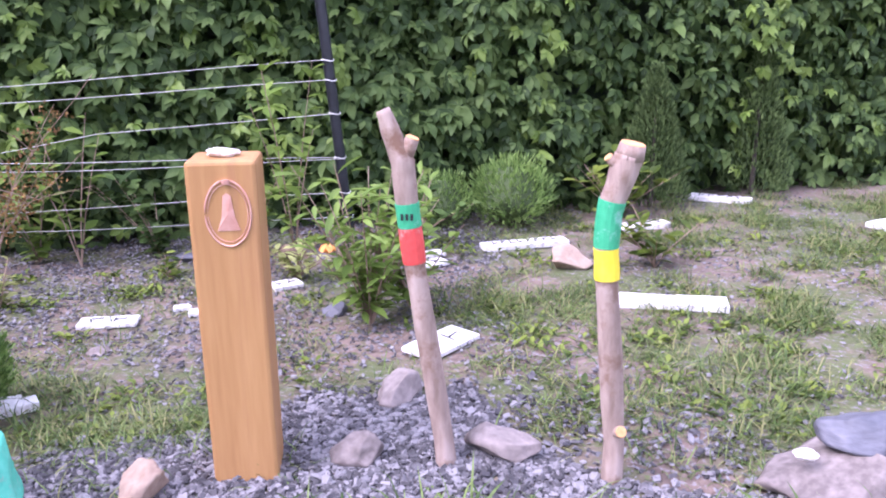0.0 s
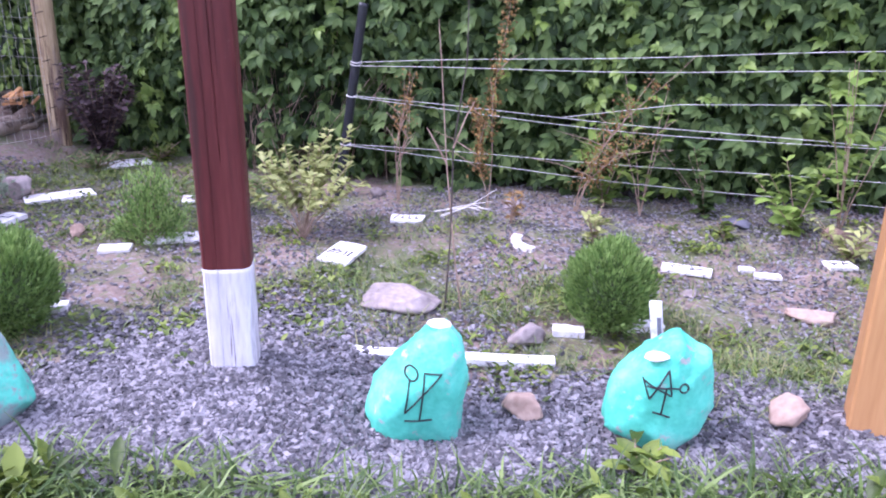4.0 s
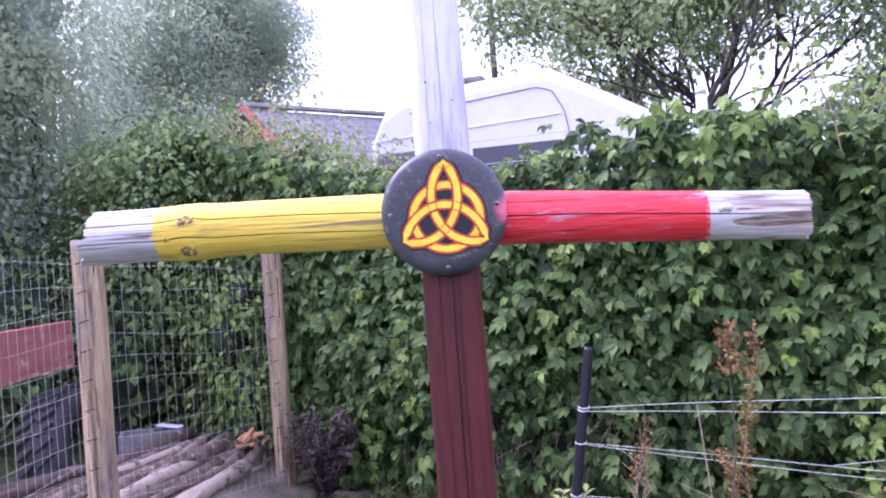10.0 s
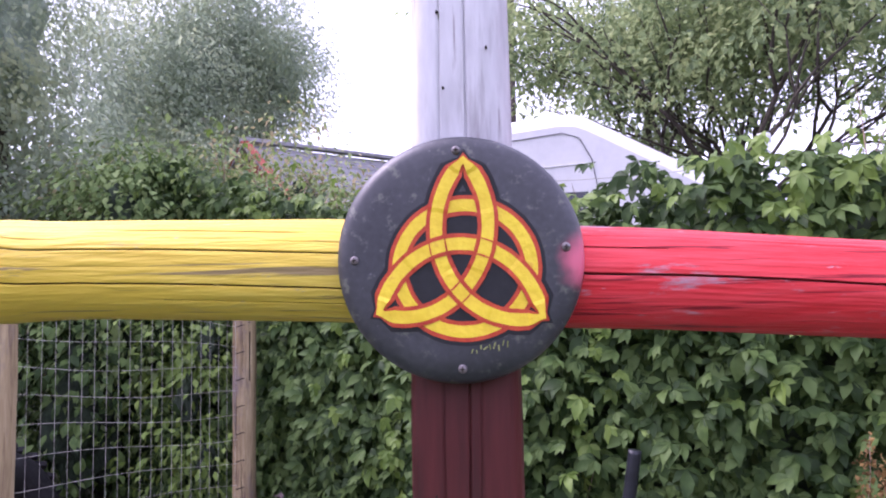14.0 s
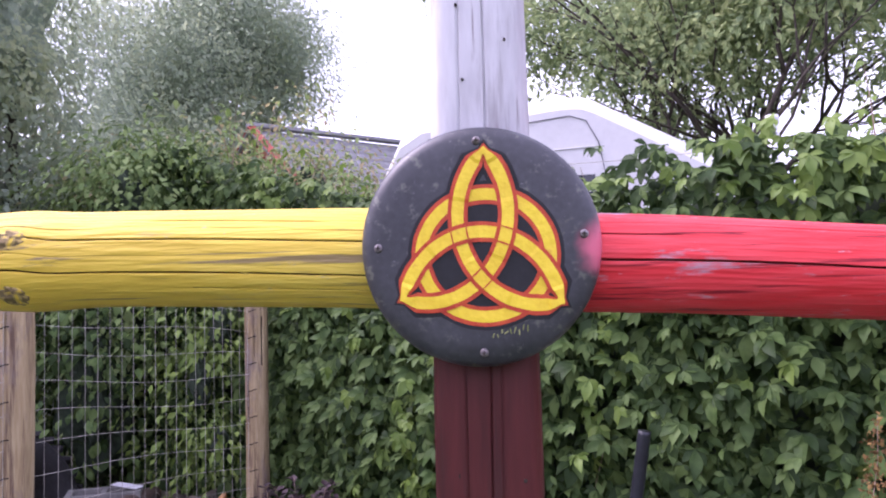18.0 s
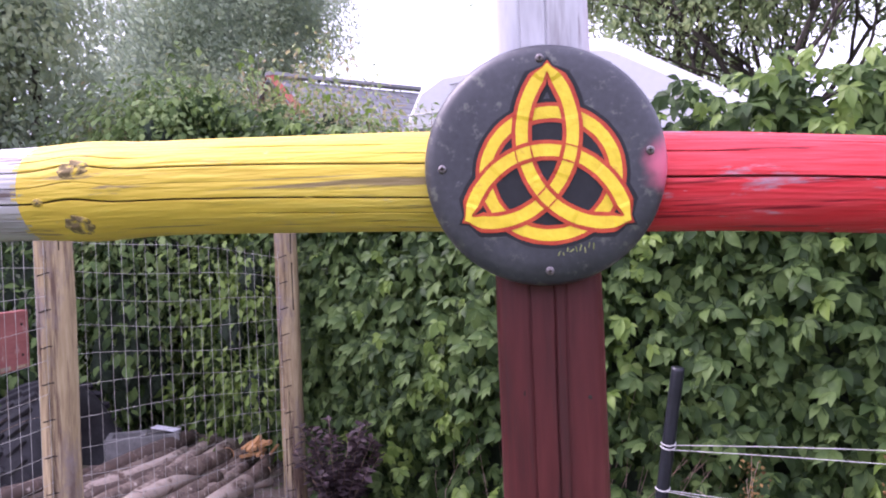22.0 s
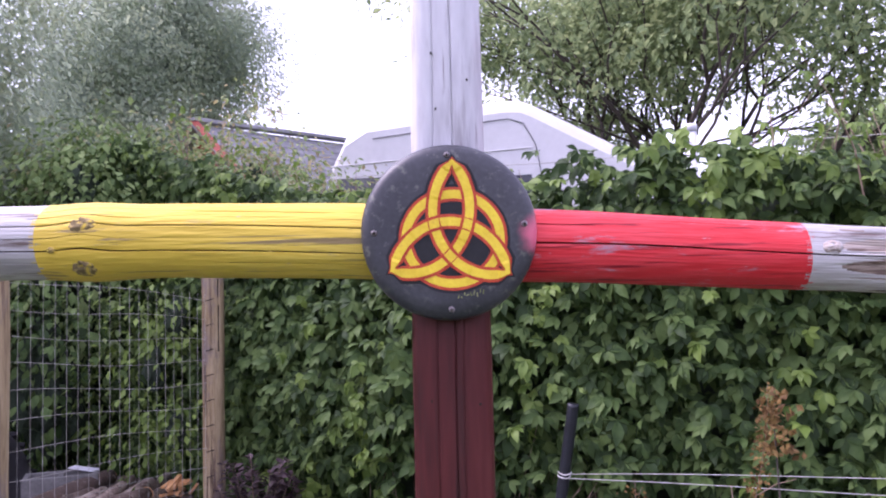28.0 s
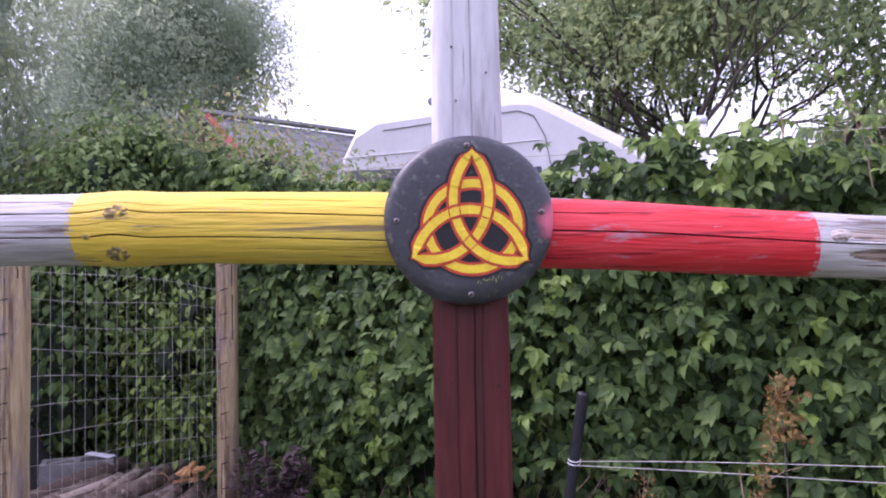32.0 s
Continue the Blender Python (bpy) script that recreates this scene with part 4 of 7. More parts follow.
def build_cross():
    cross = thing("wooden_cross", (CX, CY, 0.0), "tall wooden cross painted maroon, yellow, red and white", "cross", math.degrees(ANG))
    cracks = [(4.40, -0.2, 1.3, 0.004), (4.83, 0.6, 2.2, 0.006), (5.02, 0.75, 1.35, 0.003), (4.33, 1.3, 2.2, 0.004), (4.0, 0.0, 0.45, 0.005)]
    n = 320
    for nm, z0, z1, ma, lb in (("post_foot", -0.15, 0.325, M_WHITE, "white painted foot of the post"), ("post_shaft", 0.325, 1.30, M_MAROON, "maroon painted shaft"), ("post_top", 1.30, 2.15, M_WHITE, "weathered white painted top of the post")):
        b = Buf()
        zs = np.linspace(z0, z1, 40)
        v, f = [], []
        for z in zs:
            v += post_section(float(z), n, float(np.interp(z, [0.0, 1.2, 1.45, 1.7, 2.15], [0.0575, 0.0572, 0.0535, 0.051, 0.0475])), 3, cracks)
        for i in range(len(zs) - 1):
            for k in range(n):
                k2 = (k + 1) % n
                f.append((i * n + k, i * n + k2, (i + 1) * n + k2, (i + 1) * n + k))
        f.append(tuple((len(zs) - 1) * n + k for k in range(n)))
        part(nm, b.add(v, f), ma, cross, lb, smooth=True)
    for x, z, r in ((-0.027, 1.13, 0.004), (0.038, 1.125, 0.0028), (-0.02, 1.62, 0.0017), (0.03, 1.58, 0.0015), (-0.015, 1.54, 0.0015)):
        b = Buf()
        b.tube([(x, -0.052, z), (x, -0.0565, z)], [r, r * 0.7], 10)
        part("nail_head", b, M_CRACK, cross)
    # the arm: one bent log, painted in bands
    us = np.linspace(-0.75, 0.683, 210)
    ts = np.concatenate([math.pi + np.linspace(-1.75, 1.75, 340), math.pi + np.linspace(1.80, 2 * math.pi - 1.80, 40)])
    m = len(ts)
    checks = ((3.50, 0.012, 0.024, -0.76, 0.0, 1), (2.83, 0.007, 0.019, -0.76, 0.0, 1), (2.36, 0.004, 0.014, -0.70, -0.05, 0), (3.84, 0.004, 0.014, -0.72, -0.02, 0), (3.17, 0.003, 0.012, -0.74, 0.0, 0), (2.60, 0.003, 0.012, -0.6, 0.0, 0), (4.1, 0.003, 0.012, -0.6, 0.0, 0),
              (3.03, 0.011, 0.022, 0.0, 0.70, 1), (2.50, 0.006, 0.017, 0.0, 0.20, 1), (3.62, 0.003, 0.012, 0.0, 0.40, 0), (2.2, 0.003, 0.012, 0.1, 0.5, 0))
    v, f, mi, dark, torn = [], [], [], {}, {}
    for i, u in enumerate(us):
        zc = float(np.interp(u, [-0.75, -0.4, -0.15, 0.2, 0.5, 0.7], [1.3675, 1.3655, 1.358, 1.3405, 1.3205, 1.306]))
        rad = 0.0545 - 0.008 * smooth01((u + 0.1) / 0.8)
        rad += 0.004 * math.exp(-((u + 0.52) / 0.05) ** 2)
        grain = 0.07 * math.sin(u * 2.6 + 0.5) + 0.05 * noise.noise(Vector((u * 5, 1, 0))) - 0.10 * math.exp(-((u + 0.52) / 0.035) ** 2)
        for k in range(m):
            t0 = float(ts[k])
            t = t0 + grain
            r = rad * (1 + 0.03 * noise.noise(Vector((math.cos(t) * 1.5, math.sin(t) * 1.5, u * 3))))
            r += 0.0004 * noise.noise(Vector((t * 17, u * 8, 2)))
            for a, dep, wd, u0, u1, whole in checks:
                if u0 <= u <= u1:
                    da = abs(t0 - a)
                    if da < wd:
                        g = 1.0 if whole else float(smooth01(0.4 + 3.2 * noise.noise(Vector((u * 5, a * 9, 0)))))
                        r -= dep * (1 - da / wd) * g
                        if g * (1 - da / wd) > (0.25 if whole else 0.45):
                            dark[(i, k)] = 1
            if u > 0.50 and 1.9 < t < 4.4:
                w = float(smooth01((u - 0.50) / 0.10))
                g = noise.noise(Vector((t * 11 + 0.6 * math.sin(u * 12), u * 5, 4)))
                hole = float(smooth01(1.5 * noise.noise(Vector((t * 2.6, u * 6, 8))) + 0.15 + 0.9 * math.exp(-((t - 3.35) / 0.33) ** 2) - 0.02))
                r -= w * (0.0045 * abs(g) + 0.011 * hole * (0.5 + 0.5 * g))
                if w * hole > 0.26 or w * abs(g) > 0.34:
                    torn[(i, k)] = 1
            du = 0.0
            if abs(u) > 0.66:
                du = (0.5 if u < 0 else 1.0) * (0.016 * noise.noise(Vector((t * 2.2, 5, 3))) + 0.008 * noise.noise(Vector((t * 14, 1, 3)))) * (abs(u) - 0.66) / 0.05
            if u < -0.66:
                du += 0.022 * float(smooth01((math.sin(t) + 0.15) / 0.12)) * (-u - 0.66) / 0.09
            # angle pi faces the front
            v.append((u + du, r * math.cos(t) - 0.012, zc + r * math.sin(t)))
    for i in range(len(us) - 1):
        u = (us[i] + us[i + 1]) / 2
        for k in range(m):
            k2 = (k + 1) % m
            f.append((i * m + k, (i + 1) * m + k, (i + 1) * m + k2, i * m + k2))
            e = 0.008 * noise.noise(Vector((k * 0.05, 2, 1))) + 0.007 * noise.noise(Vector((k * 0.6, u * 60, 4)))
            mi.append(4 if (i, k) in dark else 3 if (i, k) in torn else 0 if u + e < -0.587 else 1 if u < 0.0 else 2 if u + e < 0.497 else 0)
    b = Buf()
    b.add(v, f)
    b.m = mi
    for o, flip, ma in ((0, 1, 0), ((len(us) - 1) * m, -1, 3)):
        ring = v[o:o + m]
        mid = tuple(sum(q[j] for q in ring) / m for j in range(3))
        b.add(ring + [mid], [(k, (k + 1) % m, m)[::flip] for k in range(m)], ma)
    part("arm", b, [M_WHITE_ARM, M_YELLOW, M_RED, M_TORN, M_CRACK], cross, "bent log arm painted yellow and red with white ends", smooth=True)
    for u, z, r in ((-0.517, 1.387, 0.0175), (-0.519, 1.326, 0.016), (-0.56, 1.352, 0.006), (-0.25, 1.342, 0.005), (0.526, 1.331, 0.013)):
        rr0 = 0.0585 if u < -0.45 else 0.0545 if u < 0 else 0.0475
        zc = 1.366 if u < 0 else 1.319
        nr, na = 9, 40
        vv, ff, mm = [(u, 0, z)], [], []
        for a in range(1, nr + 1):
            for k in range(na):
                s = 2 * math.pi * k / na
                q = a / nr * (1 + 0.22 * noise.noise(Vector((math.cos(s) * 1.7, math.sin(s) * 1.7, u * 40))))
                vv.append((u + r * 1.2 * q * math.cos(s), q, z + r * 0.82 * q * math.sin(s)))
        for n0 in range(len(vv)):
            x, q, zz = vv[n0]
            sw = noise.noise(Vector(((x - u) / r * 2.6 + 1.2 * q, (zz - z) / r * 4.5, u * 30)))
            h = (0.0045 * (1 - q) + 0.004 * sw * (1 - q * 0.5)) * min(1, r / 0.017) - 0.0022 * max(0, q - 0.75) * 4
            vv[n0] = (x, -0.012 - math.sqrt(max(1e-5, rr0 ** 2 - (zz - zc) ** 2)) - h, zz)
        tri = [(0, 1 + (k + 1) % na, 1 + k) for k in range(na)]
        quad = [(1 + (a - 1) * na + k, 1 + (a - 1) * na + (k + 1) % na, 1 + a * na + (k + 1) % na, 1 + a * na + k) for a in range(1, nr) for k in range(na)]
        for p in tri + quad:
            x, _, zz = vv[p[0]]
            sw = noise.noise(Vector(((x - u) / r * 3.1 + 7, (zz - z) / r * 5.5, u * 20)))
            ff.append(p)
            mm.append(1 if sw < -0.12 else 2 if sw > 0.22 or math.hypot((x - u) / 1.2, (zz - z) / 0.82) > 0.80 * r else 0)
        b = Buf().add(vv, ff)
        b.m = mm
        part("knot", b, [M_KNOT if u < 0 else M_TORN, M_KNOT_DARK if u < 0 else M_TORN, M_YELLOW if u < 0 else M_WHITE_ARM], cross, "rough dark knot in the wood", smooth=True)
    build_disc(cross)


def band(curve, width, lift, closed=False):
    """A flat raised ribbon along a curve in the disc's plane."""
    n = len(curve)
    v, f = [], []
    for i in range(n):
        p0 = curve[(i - 1) % n] if closed else curve[max(i - 1, 0)]
        p1 = curve[(i + 1) % n] if closed else curve[min(i + 1, n - 1)]
        dx, dy = p1[0] - p0[0], p1[1] - p0[1]
        q = math.hypot(dx, dy) or 1
        nx, ny = -dy / q, dx / q
        w = width * (1 if closed else min(1.0, 0.30 + 0.7 * min(i, n - 1 - i) / 4)) * (1 + 0.06 * noise.noise(Vector((i * 0.35, width * 900, 2))))
        h = lift(i / (n - 1)) if callable(lift) else lift
        x, y = curve[i]
        v += [(x + nx * w, -h, y + ny * w), (x - nx * w, -h, y - ny * w)]
    for i in range(n if closed else n - 1):
        j = (i + 1) % n
        f.append((2 * i, 2 * i + 1, 2 * j + 1, 2 * j))
    return v, f


def build_disc(cross):
    R = 0.121
    disc = new("disc")
    disc.parent = cross
    disc.location = (0.0, -0.068, 1.363)
    tagged(disc, "round black plastic lid with a painted knot symbol")
    b = Buf()
    prof = [(0.0, 0.0), (0.094, 0.0), (0.108, -0.001), (0.115, -0.004), (0.1195, -0.009), (0.121, -0.016), (0.1195, -0.022), (0.112, -0.026), (0.0, -0.026)]
    n = 72
    v = [(r * math.cos(2 * math.pi * k / n), -d - 0.022, r * math.sin(2 * math.pi * k / n)) for r, d in prof for k in range(n)]
    f = [(i * n + k, i * n + (k + 1) % n, (i + 1) * n + (k + 1) % n, (i + 1) * n + k) for i in range(len(prof) - 1) for k in range(n)]
    part("lid", b.add(v, f), M_DISC, disc, smooth=True)
    front = 0.0222
    # knot: three arcs and a ring, each a yellow band with red edges on a black ground
    RA, side = 0.0805, 0.111
    off = side / math.sqrt(3)
    sx, sy = 0.0035, -0.0045
    arcs = []
    for th in (30, 150, 270):
        c = (off * math.cos(radians(th)), off * math.sin(radians(th)))
        half = math.sqrt(RA * RA - side * side / 4)
        tipd = side / (2 * math.sqrt(3)) + half
        t1, t2 = radians(th + 60), radians(th - 60)
        p1 = (tipd * math.cos(t1) - c[0], tipd * math.sin(t1) - c[1])
        p2 = (tipd * math.cos(t2) - c[0], tipd * math.sin(t2) - c[1])
        a1, a2 = math.atan2(p1[1], p1[0]), math.atan2(p2[1], p2[0])
        while a2 < a1:
            a2 += 2 * math.pi
        pts = [(sx + c[0] + RA * math.cos(a1 + (a2 - a1) * i / 60), sy + 1.10 * (c[1] + RA * math.sin(a1 + (a2 - a1) * i / 60))) for i in range(61)]
        cr, sr = math.cos(radians(-2.2)), math.sin(radians(-2.2))
        arcs.append([(x * cr - z * sr, x * sr + z * cr) for x, z in pts])
    ring = [(0.0062 + 0.064 * math.cos(2 * math.pi * i / 96), -0.0100 + 0.0605 * math.sin(2 * math.pi * i / 96)) for i in range(96)]

    def lift(base):
        def h(s):
            w = 0.00035
            if s < 0.06 or s > 0.94:
                return front + 0.0016 + 8 * base
            return front + base + 0.0021 + w * (1 if (s < 0.24 or 0.5 < s < 0.76) else -1)
        return h
    part("black_ground", Buf().add([(0.004, -front - 0.00012, -0.010)] + [(0.004 + 0.062 * math.cos(k * math.pi / 24), -front - 0.00012, -0.010 + 0.059 * math.sin(k * math.pi / 24)) for k in range(48)], [(0, 1 + k, 1 + (k + 1) % 48) for k in range(48)]), M_KBLK, disc, "black painted ground of the knot")
    part("ring_outline", Buf().add(*band(ring, 0.0135, front + 0.0002, True)), M_KBLK, disc, "black painted outline")
    for i, a in enumerate(arcs):
        part("arc_outline", Buf().add(*band(a, 0.0145, front + 0.0003 + 0.0001 * i)), M_KBLK, disc, "black painted outline")
    part("ring_edge", Buf().add(*band(ring, 0.0098, front + 0.0008, True)), M_KRED, disc)
    part("ring", Buf().add(*band(ring, 0.0058, front + 0.0011, True)), M_KYEL, disc)
    for a in arcs:
        part("arc_edge", Buf().add(*band(a, 0.0100, lift(0.0))), M_KRED, disc)
        part("arc", Buf().add(*band(a, 0.0060, lift(0.0003))), M_KYEL, disc)
    for i, j in ((0, 1), (1, 2), (2, 0)):
        near = min(((p[0] - q[0]) ** 2 + (p[1] - q[1]) ** 2, p) for p in arcs[i][8:-8] for q in arcs[j][8:-8])[1]
        for a in (arcs[i], arcs[j]):
            for w in (-0.0078, 0.0078):
                edge = []
                for k in range(1, 60):
                    dx, dz = a[k + 1][0] - a[k - 1][0], a[k + 1][1] - a[k - 1][1]
                    q = math.hypot(dx, dz)
                    p = (a[k][0] - dz / q * w, a[k][1] + dx / q * w)
                    if math.hypot(p[0] - near[0], p[1] - near[1]) < 0.0145:
                        edge.append(p)
                if len(edge) > 2:
                    part("crossing_stroke", Buf().add(*band(edge, 0.0011, front + 0.0034)), M_KRED, disc)
    mid = (sum(a[0][0] for a in arcs) / 3, sum(a[0][1] for a in arcs) / 3)
    for a in arcs:
        tx, tz = a[0]
        dx, dz = tx - mid[0], tz - mid[1]
        q = math.hypot(dx, dz)
        dx, dz = dx / q, dz / q
        for nm, ma, back, wide, out, h in (("tip_outline", M_KBLK, 0.014, 0.017, 0.011, 0.0005), ("tip_edge", M_KRED, 0.014, 0.0125, 0.0072, 0.0014), ("tip", M_KYEL, 0.011, 0.0085, 0.0032, 0.0047)):
            bx, bz = tx - dx * back, tz - dz * back
            pts = [(bx - dz * wide, bz + dx * wide), (tx - dz * wide * 0.45, tz + dx * wide * 0.45), (tx + dx * out, tz + dz * out), (tx + dz * wide * 0.45, tz - dx * wide * 0.45), (bx + dz * wide, bz - dx * wide), (tx - dx * back * 0.45, tz - dz * back * 0.45)]
            part(nm, Buf().add([(x, -front - h, z) for x, z in pts], [(0, 1, 5), (1, 2, 5), (2, 3, 5), (3, 4, 5)]), ma, disc)
    for x, z in ((0.0, 0.1045), (-0.101, 0.0), (0.103, 0.008), (0.0024, -0.1057)):
        b = Buf()
        b.tube([(x, -front + 0.001, z), (x, -front - 0.0015, z), (x, -front - 0.0025, z)], [0.0044, 0.0040, 0.0032], 16)
        s = part("screw", b, M_STEEL, disc, "steel cross-head screw", smooth=True)
        b = Buf()
        b.box((x, -front - 0.0027, z), (0.0046, 0.0008, 0.0012), bev=0)
        b.box((x, -front - 0.0028, z), (0.0012, 0.0008, 0.0046), bev=0)
        part("slot", b, M_CRACK, s)
    # small unreadable scratches
    r = random.Random(3)
    b = Buf()
    for i in range(9):
        b.box((0.012 + i * 0.0042, -front - 0.0012, -0.089 + 0.0008 * i + 0.0012 * r.gauss(0, 1)), (0.0012, 0.0004, r.uniform(0.003, 0.007)), bev=0, ry=r.gauss(0, 16))
    part("scratched_marks", b, M_YEL, disc, "small unreadable scratched marks")


# ---- painted stones ----
def symbol_on(ob, strokes, parent, centre, span, width=0.0052):
    """Lay brush strokes on the front of a stone."""
    from mathutils.bvhtree import BVHTree
    me = ob.data
    tree = BVHTree.FromPolygons([v.co.copy() for v in me.vertices], [tuple(p.vertices) for p in me.polygons])
    b = Buf()
    for st in strokes:
        pts = []
        for (x0, z0), (x1, z1) in zip(st[:-1], st[1:]):
            k = max(2, int(math.hypot(x1 - x0, z1 - z0) * 14))
            pts += [(x0 + (x1 - x0) * i / k, z0 + (z1 - z0) * i / k) for i in range(k)]
        pts.append(st[-1])
        pl = []
        for x, z in pts:
            o = Vector((centre[0] + x * span, -1.0, centre[1] + z * span))
            hit = tree.ray_cast(o, Vector((0, 1, 0)))
            if hit[0] is not None:
                pl.append(hit[0] + hit[1] * 0.0012)
        if len(pl) > 1:
            b.tube(pl, width / 2, 6)
    return part("painted_symbol", b, M_BLACK, parent, "thin black painted symbol")


def ring_pts(cx, cz, r):
    return [(cx + r * math.cos(k * math.pi / 6), cz + r * math.sin(k * math.pi / 6)) for k in range(13)]


def painted_stone(x, y, size, seed, rz, label, strokes, centre, span, material, outline, top=None):
    bm = outline_rock(outline, size, seed)
    me = bpy.data.meshes.new("painted_stone")
    bm.to_mesh(me)
    bm.free()
    me.materials.append(material)
    me.materials.append(M_STONE)
    for p in me.polygons:
        c = p.center
        if c.z < 0.035 + 0.03 * noise.noise(c * 14) + 0.10 * max(0.0, c.x) * (size[2] < 0.27):
            p.material_index = 1
    ob = new("painted_stone", me)
    z = float(gz(x, y)) - (0.048 if size[2] > 0.3 else 0.016)
    ob.matrix_basis = pose(x, y, z, 0, 0, rz)
    tagged(ob, label, "painted stone", "turquoise stones")
    symbol_on(ob, strokes, ob, centre, span, 0.0026 if "faint" in label else 0.0040)
    if top:
        m = rock_mesh((0.055, 0.04, 0.02), seed + 9, 5, 0.05)
        m2 = bpy.data.meshes.new("white_pebble")
        m.to_mesh(m2)
        m.free()
        m2.materials.append(M_SHELL)
        p = new("white_pebble", m2)
        w = pose(x, y, z, 0, 0, rz) @ Vector(top)
        p.matrix_basis = pose(*w, 0, 0, 20)
        tagged(p, "small white pebble laid on a turquoise stone", "pebble")


def build_painted_stones():
    painted_stone(-2.59, -0.085, (0.35, 0.20, 0.285), 11, 74, "turquoise painted stone with a black symbol beside the lawn", [[(-0.35, -0.2), (-0.45, 0.35), (-0.1, 0.75), (0.1, 0.45)], ring_pts(0.12, 0.42, 0.13), [(-0.3, -0.35), (0.05, 0.25), (0.1, -0.55)], [(-0.15, -0.68), (0.4, -0.55)], [(-0.1, 0.75), (-0.45, 0.35)]], (-0.06, 0.16), 0.075, M_TEAL, [(-0.48, 0.05), (-0.5, 0.5), (-0.3, 0.92), (0.0, 1.0), (0.32, 0.88), (0.5, 0.58), (0.36, 0.2), (0.2, 0.0), (-0.15, 0.0)])
    painted_stone(-2.26, 0.354, (0.28, 0.19, 0.265), 23, 58, "rounded turquoise painted stone, worn, with a faint black symbol", [[(0, 0.7), (0.05, -0.7)], [(-0.3, -0.7), (0.35, -0.68)], [(0, 0.75), (-0.35, 0.25), (-0.4, -0.1)], [(0, 0.75), (0.1, 0.2)], ring_pts(-0.4, -0.1, 0.1)], (-0.04, 0.125), 0.07, M_TEAL_WORN, [(-0.48, 0.08), (-0.46, 0.66), (-0.28, 0.91), (0.02, 1.0), (0.3, 0.92), (0.46, 0.55), (0.5, 0.28), (0.3, 0.06), (-0.1, 0.0)], top=(0.01, 0.0, 0.236))
    painted_stone(-1.463, 0.950, (0.236, 0.18, 0.328), 41, 37, "tall leaning turquoise painted stone with a black symbol", [ring_pts(-0.25, 0.55, 0.17), [(-0.3, 0.38), (-0.45, -0.55), (0.55, 0.65), (0.1, 0.62), (-0.05, -0.8)], [(-0.45, -0.8), (0.3, -0.78)]], (0.004, 0.192), 0.082, M_TEAL, [(-0.38, 0.0), (-0.5, 0.34), (-0.42, 0.58), (-0.14, 0.82), (0.10, 0.97), (0.30, 1.0), (0.44, 0.88), (0.5, 0.6), (0.48, 0.25), (0.42, 0.0)], top=(0.05, 0.0, 0.319))
    painted_stone(-0.968, 1.182, (0.236, 0.20, 0.285), 52, 22, "broad turquoise painted stone with a black symbol", [[(-0.75, 0.55), (-0.5, -0.15), (0.1, 0.85), (0.25, -0.05), (-0.75, 0.5)], [(-0.6, 0.3), (0.5, 0.22)], ring_pts(0.65, 0.22, 0.15), [(0.05, 0.2), (-0.05, -0.75)], [(-0.35, -0.65), (0.25, -0.85)]], (0.0, 0.178), 0.062, M_TEAL, [(-0.5, 0.2), (-0.44, 0.64), (-0.2, 0.9), (0.14, 1.0), (0.28, 0.9), (0.44, 0.87), (0.5, 0.46), (0.36, 0.2), (0.15, 0.02), (-0.15, 0.0)], top=(-0.02, -0.06, 0.243))


